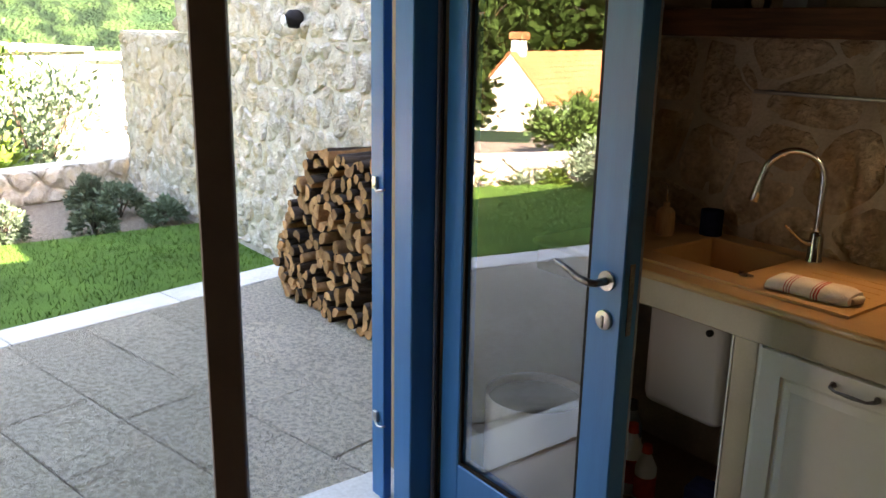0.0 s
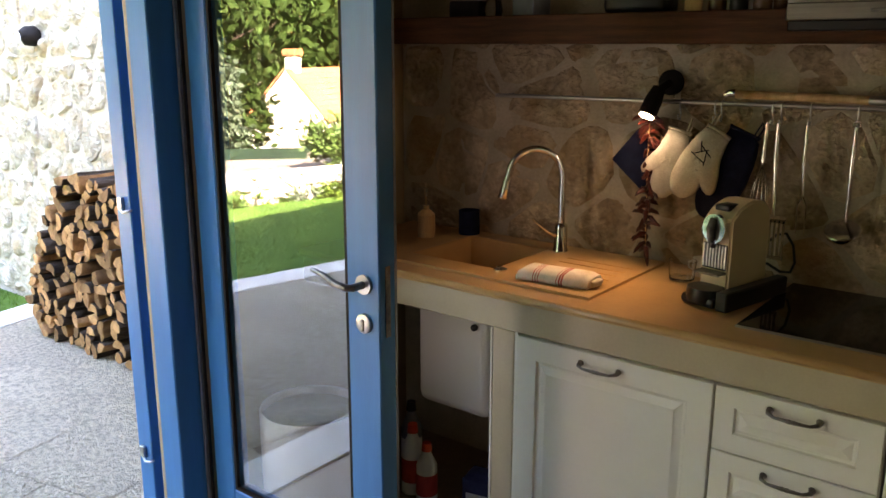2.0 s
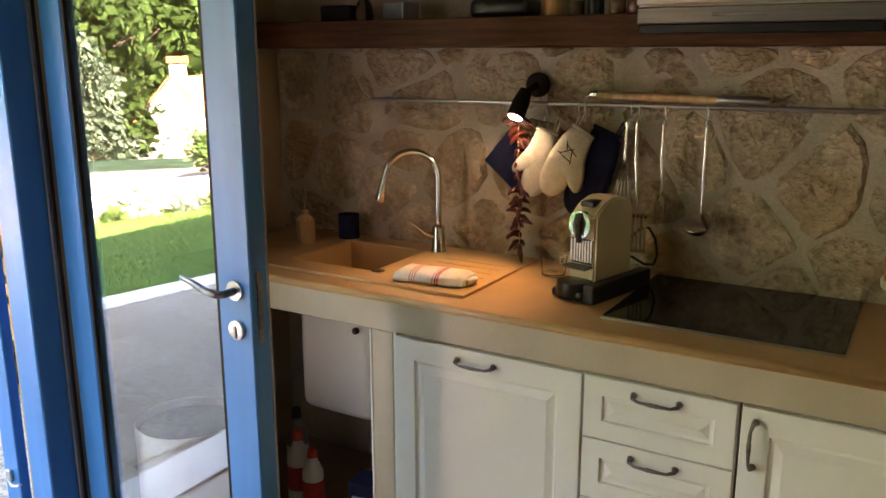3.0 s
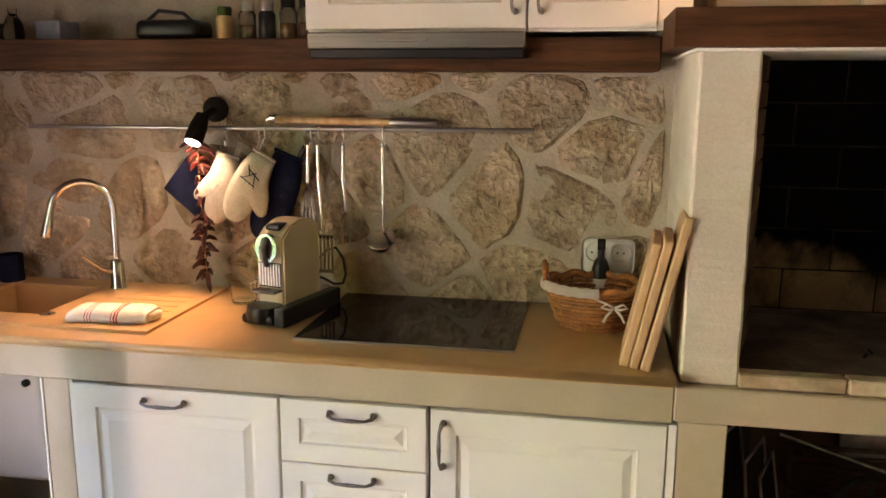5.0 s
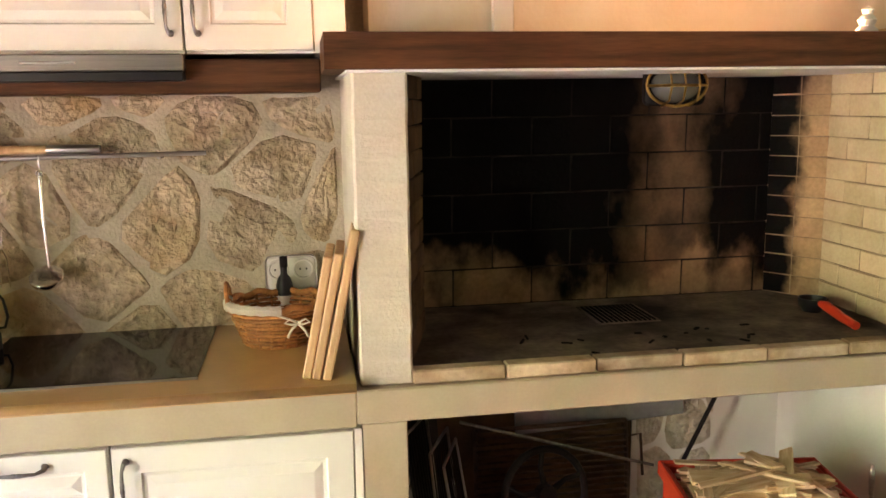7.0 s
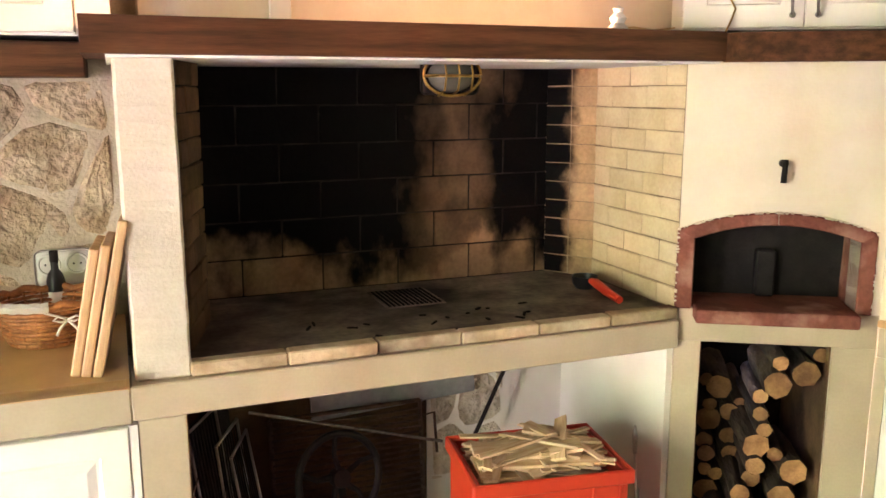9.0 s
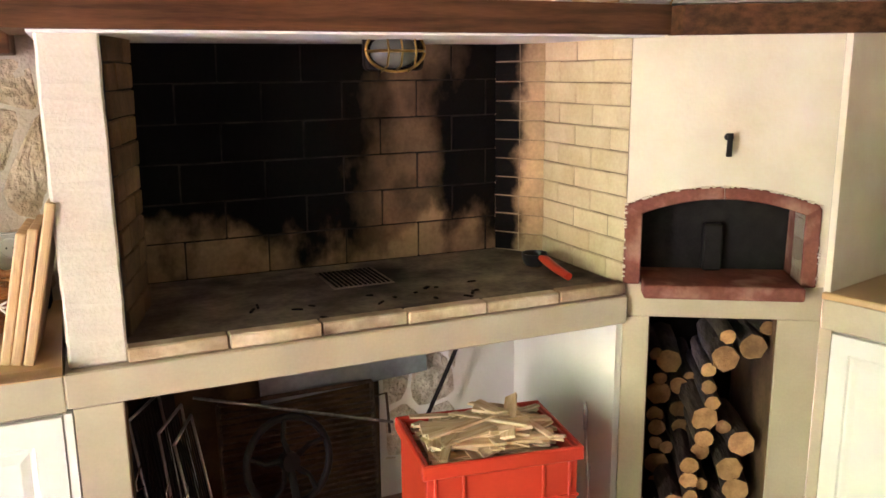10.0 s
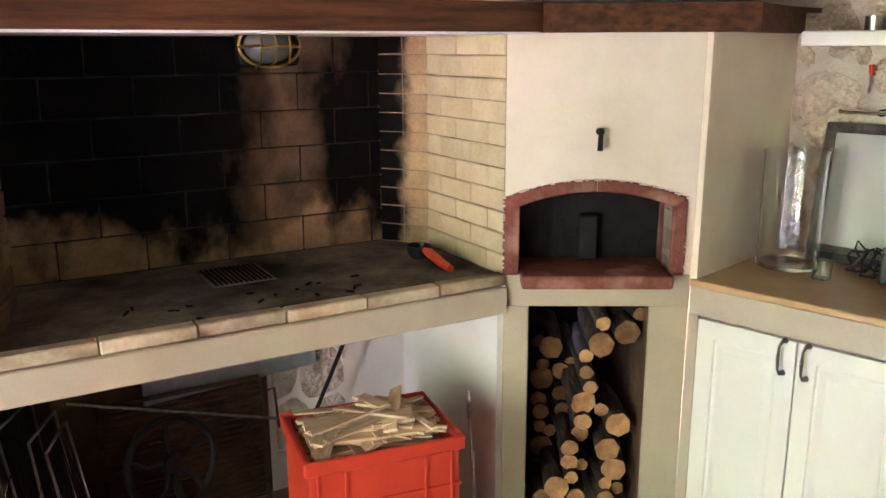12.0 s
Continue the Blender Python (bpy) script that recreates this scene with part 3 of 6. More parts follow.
structure("plinth", box(-1.594, 0.06, 0, 0.012, 0.09, 0.06), M_BEIGE, "beige plinth under the cabinets", "plinth")

# ---- shelf, hood, wall cabinets ----
shelf = thing("wall_shelf", "dark walnut wall shelf board above the sink", "shelf")
part("board", box(-2.5, 0.356, 1.634, -0.05, WY - 0.002, 1.722, 0.003), M_WOODDK, shelf)
part("front_edge", box(-2.5, 0.33, 1.634, -0.05, 0.355, 1.722, 0.004), M_WOODDK, shelf)
hood = thing("cooker_hood", "brushed steel slide-out cooker hood under the cabinet", "cooker hood")
part("body", box(-0.985, 0.275, 1.690, -0.398, 0.33, 1.733, 0.003), M_HOODSTEEL, hood)
part("grip", box(-0.79, 0.270, 1.708, -0.655, 0.276, 1.715, 0.002), M_STEEL, hood, "bright grip strip")
part("underside", box(-0.98, 0.28, 1.665, -0.40, 0.329, 1.690, 0.003), M_BLACK, hood, "dark filter underside")
for x0, x1, hx in ((-0.998, -0.397, 0.57), (-0.394, -0.066, 0.034)):
    c = thing("wall_cabinet", "cream panelled wall cabinet with bow handle", "cabinet", "wall cabinets above the hob")
    part("carcass", box(x0 + 0.001, 0.325, 1.735, x1, WY - 0.002, 2.45), M_CREAM, c)
    d = panel_front("door", x1 - x0 - 0.003, 0.705, c, pose(x0 + 0.0015, 0.302, 1.742))
    handle(d, 0.115, pose(hx if hx > 0.1 else 0.034, 0, 0.10) @ pose(0, 0, 0, 0, 90))
solo("filler_panel", box(-0.066, 0.31, 1.735, 0.02, WY, 2.45, 0.002), M_CREAM, "cream filler panel beside the wall cabinet", "panel")

# ---- pillar, mantel beam ----

def rough_block(x0, y0, z0, x1, y1, z1, step, amp, seed):
    """A hand-plastered block with worn arrises."""
    bm = box(x0, y0, z0, x1, y1, z1, 0.006)
    cuts = max(1, int((z1 - z0) / step))
    bmesh.ops.subdivide_edges(bm, edges=[e for e in bm.edges if abs((e.verts[0].co - e.verts[1].co).z) > 0.3], cuts=cuts, use_grid_fill=True)
    off = Vector((seed, seed * 2, 0))
    for v in bm.verts:
        v.co += amp * Vector((noise.noise(v.co * 14 + off), noise.noise(v.co * 14 + off + Vector((9, 0, 0))), 0))
        v.co += amp * 0.6 * Vector((noise.noise(v.co * 55 + off), noise.noise(v.co * 55 + off + Vector((9, 0, 0))), 0))
    return bm


solo("pillar", rough_block(0.012, 0.028, 0.90, 0.146, WY + 0.05, 1.678, 0.016, 0.0024, 4), M_ROUGHPL, "rough whitewashed plaster pillar beside the hearth", "pillar", kind="structure")
beam = thing("mantel_beam", "dark stained wooden mantel beam over hearth and oven", "beam")
ov0, ov1 = OVEN @ Vector((0.13, -0.075, 0)), OVEN @ Vector((0.72, -0.075, 0))
sd1 = SIDE @ Vector((-0.02, 0.62, 0))
part("front_board", prism([(-0.05, -0.035), (ov0.x, -0.045), (ov0.x, 0.02), (0.0, 0.02), (0.0, 0.345), (-0.05, 0.345)], 1.679, 1.762), M_WOODDK, beam)
part("oven_board", prism([(ov0.x + 0.001, ov0.y), (ov1.x, ov1.y), (ov1.x - 0.02, ov1.y + 0.06), (ov0.x + 0.001, ov0.y + 0.07)], 1.676, 1.758), M_WOODDK, beam)
part("end_board", prism([(ov1.x + 0.001, ov1.y + 0.001), (sd1.x, sd1.y - 0.06), (sd1.x, sd1.y), (ov1.x - 0.015, ov1.y + 0.06)], 1.676, 1.758), M_WOODDK, beam)
part("top_board", prism([(0.0, 0.02), (1.70, 0.02), (2.28, -0.30), (2.75, -0.20), (2.75, 0.45), (0.0, 0.45)], 1.742, 1.758), M_WOODDK, beam)
part("lining", prism([(0.0, -0.02), (1.66, -0.03), (1.66, 0.7), (0.0, 0.7)], 1.672, 1.678), M_WHITEPL, beam, "white painted underside lining")

# ---- hearth ----
hearth = thing("open_hearth", "large sooty open fireplace lined with fire bricks", "fireplace")
HB = 0.70
part("back_wall", box(0.10, HB + 0.001, 0.90, 1.70, HB + 0.06, 1.75), M_JOINTDK, hearth, "soot-black joints")
part("right_wall", prism([(1.602, 0.04), (1.64, 0.04), (1.70, 0.54), (1.62, HB), (1.49, HB), (1.603, 0.535)], 0.90, 1.70), M_JOINT, hearth)
part("left_wall", prism([(0.146, 0.12), (0.232, 0.45), (0.232, 0.50), (0.14, 0.50)], 0.90, 1.70), M_JOINTDK, hearth)
part("floor_slab", box(0.135, 0.055, 0.901, 1.60, HB, 0.925, 0.002), M_HEARTH, hearth, "ash-stained hearth floor")
part("smoke_lid", box(0.10, 0.30, 1.72, 1.70, 0.78, 1.735), M_BLACKSOOTSHADE, hearth)
grate = part("ash_grate", box(0.765, 0.375, 0.9255, 0.965, 0.60, 0.928), M_HEARTH, hearth, "slotted iron ash grate")
# black raised strips stand in for the grate's dark, shaded slots
for i in range(12):
    part("bar", box(0.775 + i * 0.0155, 0.385, 0.927, 0.783 + i * 0.0155, 0.59, 0.931, 0.001), M_BLACKSOOTSHADE, grate)
for i in range(6):
    x = 0.1445 + i * 0.2420
    rr = random.Random(i)
    part("edge_brick", box(x, 0.012 + rr.uniform(0, 0.004), 0.901, x + 0.2385, 0.062, 0.936 + rr.uniform(-0.002, 0.002), 0.004), M_HEARTHEDGE, hearth)

# ---- bread oven ----
oven = thing("bread_oven", "cream plastered wood-fired oven with red clay arch", "oven", m=OVEN)
AX, AW, AZ = 0.283, 0.474, 0.945   # arch: centre, width, sill


def arch_curve(cx, w, z0, spring, crown, n=16):
    half, rise = w / 2, crown - spring
    r = (half * half + rise * rise) / (2 * rise)
    a = math.asin(half / r)
    return [(cx + r * math.sin(-a + 2 * a * i / n), z0 + crown - r + r * math.cos(-a + 2 * a * i / n)) for i in range(n + 1)]


def slab_with_arch(x0, x1, z0, z1, hole, y0, y1):
    """An upright slab with an arched opening that reaches its lower edge z0."""
    bm = bmesh.new()
    ring = [(x0, z0), (hole[0][0], z0)] + hole + [(hole[-1][0], z0), (x1, z0), (x1, z1), (x0, z1)]
    vs = [bm.verts.new((x, y0, z)) for x, z in ring]
    f = bm.faces.new(vs)
    g = bmesh.ops.extrude_face_region(bm, geom=[f])
    bmesh.ops.translate(bm, vec=(0, y1 - y0, 0), verts=[v for v in g["geom"] if isinstance(v, bmesh.types.BMVert)])
    return bm


inner = arch_curve(AX, AW, AZ, 0.208, 0.254)
part("front_wall", slab_with_arch(0.0, OW, AZ - 0.012, 1.70, inner, 0.0, 0.10), M_PLASTER, oven, "cream lime plaster front")
part("chamber", box(0.03, 0.20, AZ - 0.02, 0.56, 0.75, 1.30), M_BLACKSOOTSHADE, oven, "dark oven chamber")
part("pedestal_band", box(0.0, 0.0, 0.828, OW, 0.10, AZ - 0.012, 0.002), M_BEIGE, oven)
NX0, NX1 = 0.080, 0.466
part("pedestal_side", box(0.0, 0.0, 0.0, NX0, 0.62, 0.828, 0.002), M_BEIGE, oven)
part("pedestal_side", box(NX1, 0.0, 0.0, OW, 0.62, 0.828, 0.002), M_BEIGE, oven)
# black back and brown side sheets: the log niche's shade put into colour
part("niche_back", box(NX0, 0.55, 0.0, NX1, 0.62, 0.828), M_BLACKSOOTSHADE, oven)
part("niche_lining", box(NX0, 0.012, 0.05, NX0 + 0.004, 0.55, 0.826), M_BROWNSOOTSHADE, oven)
part("niche_lining", box(NX1 - 0.004, 0.012, 0.05, NX1, 0.55, 0.826), M_BROWNSOOTSHADE, oven)
part("niche_floor", box(NX0, 0.004, 0.0, NX1, 0.55, 0.05), M_BEIGE, oven)
outer = arch_curve(AX - 0.002, AW + 0.096, AZ, 0.236, 0.292)
arch = part("clay_arch", bmesh.new(), M_TERRA, oven, "red clay brick arch")
for i0, i1 in ((0, 8), (8, 16)):
    # each half of the arch is one curved clay block with a worn outer edge
    bm = bmesh.new()
    ring = []
    for i in range(i0 * 3, i1 * 3 + 1):
        k, f = min(i // 3, 15), i / 3 - min(i // 3, 15)
        f = min(max(f, 0.05 if i == 24 and i0 == 8 else 0.0), 0.95 if i == 24 and i1 == 8 else 1.0)
        a = Vector(inner[k]).lerp(Vector(inner[k + 1]), f)
        b = Vector(outer[k]).lerp(Vector(outer[k + 1]), f)
        b += (b - a) * 0.05 * noise.noise(Vector((i * 0.9, i0, 2.0)))
        ring.append([bm.verts.new((p[0], y, p[1])) for p, y in ((a, 0.19), (a, -0.004), (a.lerp(b, 0.08), -0.009), (a.lerp(b, 0.9), -0.008), (b, -0.001), (b, 0.10))])
    for p, q in zip(ring, ring[1:]):
        for k in range(6):
            bm.faces.new((p[k], q[k], q[(k + 1) % 6], p[(k + 1) % 6]))
    bm.faces.new(ring[0]), bm.faces.new(ring[-1][::-1])
    part("arch_block", bm, M_TERRA, arch)
part("arch_joint", box(AX - 0.012, -0.006, AZ + 0.255, AX + 0.008, 0.09, AZ + 0.291, 0.002), M_WHITEPL, arch, "white mortar joint at the crown")
for x0, x1, sx in ((outer[0][0], inner[0][0], 1), (inner[-1][0], outer[-1][0], -1)):
    bm = box(x0, -0.008, AZ - 0.012, x1, 0.19, AZ + 0.231, 0.004)
    bmesh.ops.subdivide_edges(bm, edges=[e for e in bm.edges if abs((e.verts[0].co - e.verts[1].co).z) > 0.1], cuts=14, use_grid_fill=True)
    for v in bm.verts:
        if abs(v.co.x - (x0 if sx > 0 else x1)) < 0.006:
            v.co.x += 0.0022 * noise.noise(Vector((v.co.z * 40, sx, 0)))
    part("arch_foot", bm, M_TERRA, arch)
rough_edge = bmesh.new()
pr = random.Random(77)
for i in range(90):
    # crumbs of lime where the plaster meets the clay
    u = pr.random()
    if u < 0.6:
        k = pr.randrange(16)
        p = Vector(outer[k]).lerp(Vector(outer[k + 1]), pr.random())
    else:
        p = Vector((outer[0][0] if u < 0.8 else outer[-1][0], AZ + pr.uniform(-0.01, 0.23)))
    r_ = pr.uniform(0.0012, 0.0036)
    box(p.x - r_ * 1.4, -0.010, p.y - r_, p.x + r_ * 1.4, 0.0, p.y + r_, r_ * 0.4, bm=rough_edge, m=None)
tagged(part("lime_edge", rough_edge, M_PLASTER, oven, "ragged white lime edge round the arch"), kind="stuff")
part("sill", box(AX - 0.232, -0.075, 0.904, AX + 0.236, 0.20, AZ + 0.002, 0.008, 2), M_TERRA, oven, "red clay oven sill")
od = part("oven_door", prism([(x, z) for x, z in [(inner[0][0] + 0.004, AZ + 0.002)] + [(x, z - 0.004) for x, z in inner] + [(inner[-1][0] - 0.004, AZ + 0.002)]], 0, 0.02, m=pose(0, 0.185, 0, 90)), M_IRON, oven, "black iron oven door")
part("door_handle", box(AX - 0.030, 0.12, AZ + 0.005, AX + 0.03, 0.166, AZ + 0.155, 0.006), M_IRON, od)
dm = part("damper_knob", tube([(0, 0, 0), (0, -0.03, 0.0)], 0.011, 12), M_IRON, oven, "black damper handle")
dm.matrix_local = pose(AX + 0.0, 0, 1.385)
part("damper_grip", tube([(0, -0.03, 0.012), (0, -0.034, -0.01), (0, -0.03, -0.055)], [0.010, 0.008, 0.009], 10), M_IRON, dm)
part("oven_side_wall", prism([(0.0, 0.0), (0.62, 0.0), (0.62, 0.02), (0.0, 0.02)], 0.90, 1.70, m=OVEN.inverted() @ SIDE @ pose(0, 0.003, 0, 0, 0, 90) @ pose(0, -0.02, 0)), M_PLASTER, oven)
part("oven_body", prism([(0.02, 0.77), (OW - 0.02, 0.77), (0.9, 0.7), (0.05, 0.9)], 0.95, 1.70), M_PLASTER, oven)

# ---- side counter ----
sc = thing("side_counter_base", "beige smooth masonry side counter", "counter base", m=SIDE)
part("fascia", box(0.0, 0.0, 0.805, 2.6, 0.10, 0.899, 0.004), M_BEIGE, sc)
part("post", box(0.0, 0.002, 0.0, 0.035, 0.58, 0.805), M_BEIGE, sc)
solo("side_worktop", box(0.0, -0.012, 0.899, 2.6, 0.598, 0.922, 0.006, 2), M_TOP, "tan polished resin side worktop", "worktop", m=SIDE)
for i, hx in enumerate((0.282, 0.033)):
    c = thing("side_cabinet", "cream panelled base cabinet with bow handle", "cabinet", "side cabinets", SIDE @ pose(0.037 + i * 0.318, 0, 0))
    part("carcass", box(0, 0.022, 0.06, 0.315, 0.57, 0.803), M_CREAM, c)
    dd = panel_front("door", 0.314, 0.70, c, pose(0.001, -0.002, 0.098), frame_w=0.055)
    handle(dd, 0.10, pose(hx, 0, 0.648) @ pose(0, 0, 0, 0, 90))
for i in range(3):
    c = thing("side_cabinet", "cream panelled base cabinet with bow handle", "cabinet", "side cabinets", SIDE @ pose(0.674 + i * 0.4, 0, 0))
    part("carcass", box(0, 0.022, 0.06, 0.397, 0.57, 0.803), M_CREAM, c)
    dd = panel_front("door", 0.394, 0.70, c, pose(0.001, -0.002, 0.098), frame_w=0.055)
    handle(dd, 0.10, pose(0.033, 0, 0.585) @ pose(0, 0, 0, 0, 90))

# ---- terrace doors ----
LY = -0.47
leaf = thing("door_1", "blue painted glazed terrace door standing open", "door", kind="structure")
LX0, LX1 = -2.44, -1.70
for nm, a in (("stile", (LX0, LX0 + 0.095, 0.02, 2.16)), ("stile", (LX1 - 0.115, LX1, 0.02, 2.16)), ("rail", (LX0 + 0.095, LX1 - 0.115, 0.02, 0.235)), ("rail", (LX0 + 0.095, LX1 - 0.115, 2.04, 2.16))):
    part(nm, box(a[0], LY, a[2], a[1], LY + 0.062, a[3], 0.004), M_BLUE, leaf)
gl = part("glass_pane", box(LX0 + 0.095, LY + 0.016, 0.235, LX1 - 0.115, LY + 0.020, 2.04), M_PANE, leaf, "clear reflecting glass")
gl.visible_shadow = False
gb = bmesh.new()
for a in ((LX0 + 0.095, LX0 + 0.105, 0.235, 2.04), (LX1 - 0.125, LX1 - 0.115, 0.235, 2.04), (LX0 + 0.105, LX1 - 0.125, 0.235, 0.245)):
    box(a[0], LY + 0.004, a[2], a[1], LY + 0.016, a[3], bm=gb)
part("glazing_bead", gb, M_IRON, leaf, "dark glazing gasket")
hd = part("lever_handle", tube([(0, -0.004, 0), (0, -0.045, 0), (-0.012, -0.055, 0.0), (-0.05, -0.056, 0.004), (-0.095, -0.056, 0.022), (-0.135, -0.055, 0.030)], [0.011, 0.010, 0.010, 0.010, 0.008, 0.006], 12), M_PEWTER, leaf, "dark brushed steel lever handle", True)
hd.matrix_local = pose(-1.752, LY, 1.03)
part("rosette", lathe([(0, -0.001), (0.026, -0.001), (0.026, 0.007), (0.0, 0.008)], 24, m=pose(0, 0, 0, 90)), M_STEEL, hd, smooth=True)
lk = part("lock_rosette", lathe([(0, -0.001), (0.026, -0.001), (0.026, 0.008), (0.022, 0.010), (0.0, 0.010)], 24, m=pose(-1.752, LY, 0.925, 90)), M_STEEL, leaf, "round steel lock rosette", True)
part("cylinder", box(-1.757, LY - 0.014, 0.905, -1.747, LY - 0.009, 0.938, 0.002), M_PEWTER, lk)
ihd = part("inner_handle", tube([(0, 0.004, 0), (0, 0.05, 0), (-0.02, 0.056, 0), (-0.13, 0.056, 0.0)], 0.009, 10), M_STEEL, leaf)
ihd.matrix_local = pose(-1.752, LY + 0.062, 1.03)
part("lock_plate", box(LX1, LY + 0.022, 0.89, LX1 + 0.002, LY + 0.040, 1.08), M_PEWTER, leaf, "steel lock face plate")
part("edge_gasket", box(LX1 - 0.012, LY + 0.062, 0.02, LX1 - 0.002, LY + 0.070, 2.16), M_GREYP, leaf, "pale rubber gasket")

frm = thing("window_frame", "blue painted wooden door frame with silver seal", "door frame", kind="structure")
part("jamb", box(FX - 0.02, -0.575, 0, FX + 0.08, -0.474, 2.25, 0.004), M_BLUE, frm)
part("seal", box(FX + 0.082, -0.488, 0, FX + 0.092, -0.478, 2.16), M_GREYP, frm, "silver grey seal strip")
part("seal", box(FX + 0.094, -0.480, 0, FX + 0.101, -0.472, 2.16), M_IRON, frm)
part("head", box(FX - 0.02, -2.08, 2.17, FX + 0.06, -0.575, 2.25), M_BLUE, frm)
part("jamb", box(FX - 0.02, -2.08, 0, FX + 0.06, -2.02, 2.17), M_BLUE, frm)
part("threshold", box(FX - 0.25, -2.08, -0.02, FX, -0.44, 0.012), M_KERB, frm, "pale stone threshold")
shut = thing("window_shutter", "blue painted shutter folded back outside the door", "shutter", kind="structure")
part("board", box(FX - 0.135, -0.590, 0.01, FX - 0.06, -0.556, 2.2, 0.003), M_BLUE, shut)
for z in (1.155, 0.326):
    hk = part("hook", box(-0.012, -0.012, -0.02, 0.012, 0.0, 0.02, 0.002), M_STEEL, shut, "small steel shutter hook")
    hk.matrix_local = pose(FX - 0.10, -0.591, z)
    part("hook_arm", tube([(0, -0.01, -0.012), (0.03, -0.02, -0.022), (0.055, -0.02, -0.016), (0.066, -0.01, -0.012)], 0.004, 8), M_STEEL, hk)

leaf2 = thing("door_2", "grey-brown framed glazed terrace door, half open", "door", kind="structure", m=pose(-2.50, -2.02, 0, 0, 0, 61.3))
for nm, a in (("stile", (0.0, 0.09, 0.02, 2.16)), ("stile", (0.735, 0.812, 0.02, 2.16)), ("rail", (0.09, 0.735, 0.02, 0.235)), ("rail", (0.09, 0.735, 2.04, 2.16))):
    part(nm, box(a[0], -0.03, a[2], a[1], 0.03, a[3], 0.004), M_GREYWOOD, leaf2)
gl2 = part("glass_pane", box(0.09, -0.002, 0.235, 0.735, 0.002, 2.04), M_PANE2, leaf2, "clear glass")
gl2.visible_shadow = False


# ---- outside: ground, terrace, garden ----
def smooth01(a, b, v):
    t = min(1, max(0, (v - a) / (b - a)))
    return t * t * (3 - 2 * t)


def terrain(x, y):
    r = math.hypot(x + 2, y)
    z = -0.06 - 6.0 * smooth01(11, 40, r) + 120 * smooth01(72, 230, r)
    if r > 72:
        k = smooth01(72, 90, r)
        z += k * (5 * noise.noise(Vector((x, y, 0)) * 0.02) + 2.2 * noise.noise(Vector((x, y, 3)) * 0.11) + 2.6 * abs(noise.noise(Vector((x, y, 7)) * 0.27)))
    return z


gv, gf, cols = [], [], 420
radii = [0, 3, 5, 7, 8.5, 10, 11, 12, 14, 17, 20, 25, 30, 36, 42, 52, 62, 70] + [72 + 1.4 * i for i in range(75)] + [182, 195, 215, 240, 400, 1500]
for r in radii:
    for c in range(cols):
        a = 2 * math.pi * c / cols
        x, y = -2 + r * math.cos(a), r * math.sin(a)
        gv.append((x, y, terrain(x, y)))
for i in range(len(radii) - 1):
    for c in range(cols):
        gf.append((i * cols + c, i * cols + (c + 1) % cols, (i + 1) * cols + (c + 1) % cols, (i + 1) * cols + c))
gme = bpy.data.meshes.new("ground")
gme.from_pydata(gv, [], gf)
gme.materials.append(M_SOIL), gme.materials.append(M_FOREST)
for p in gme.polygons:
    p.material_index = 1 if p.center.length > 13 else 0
gme.shade_smooth()
tagged(new("ground", gme), "garden soil running out to a wooded hillside", "ground", kind="structure")


def edge_x(y):
    """The terrace's far edge, slightly askew to the house."""
    return -5.64 + 0.205 * (0.55 - y)


TY0, TY1 = -7.0, 0.52
pavement = thing("pavement", "terrace of rough pebble-washed concrete slabs", "pavement", kind="structure")
part("bedding", prism([(FX - 0.25, TY0), (FX - 0.25, TY1), (edge_x(TY1), TY1), (edge_x(TY0), TY0)], -0.09, -0.012), M_SOIL, pavement)
TM = pose(edge_x(0.55), 0.55, 0, 0, 0, math.degrees(math.atan(0.205)))
slab_bm = box(0, 0, -0.05, 0.593, 0.391, 0.0, 0.004)
half_me = mesh_of("paving_slab", box(0.30, 0, -0.05, 0.593, 0.391, 0.0, 0.004), M_PAVER)
slab_me = mesh_of("paving_slab", slab_bm, M_PAVER)
inv = TM.inverted()
for j in range(19):
    for i in range(-1, 7):
        x, y = 0.27 + i * 0.60 - 0.30 * (j % 2), -0.42 - j * 0.40
        c = TM @ Vector((x + 0.3, y + 0.2, 0))
        if c.x < FX - 0.05 and x > -0.1 and c.y < 0.5:
            o = new("paving_slab", slab_me if x > 0.1 else half_me)
            o.parent = pavement
            o.matrix_local = TM @ pose(x, y, random.Random(i * 31 + j).uniform(-0.002, 0.002))
kerb = thing("kerb", "pale smooth concrete kerb along the lawn", "kerb", kind="structure")
for i in range(9):
    k = part("kerb_stone", box(0, -0.995, -0.08, 0.26, 0, 0.004, 0.006), M_KERB, kerb)
    k.matrix_local = TM @ pose(0, -i * 1.0, 0)
lawn_pts = [(edge_x(0.55) - 0.01, 0.52), (edge_x(-7) - 0.01, -7), (-6.2, -7.4), (-7.2, -4.6), (-7.35, -2.6), (-7.26, -1.2), (-7.18, 0.52)]
structure("lawn", prism(lawn_pts, -0.08, -0.012), M_GRASS, "short green lawn beside the terrace", "lawn")


def inside(pts, x, y):
    hit = False
    for (x0, y0), (x1, y1) in zip(pts, pts[1:] + pts[:1]):
        if (y0 > y) != (y1 > y) and x < (x1 - x0) * (y - y0) / (y1 - y0) + x0:
            hit = not hit
    return hit


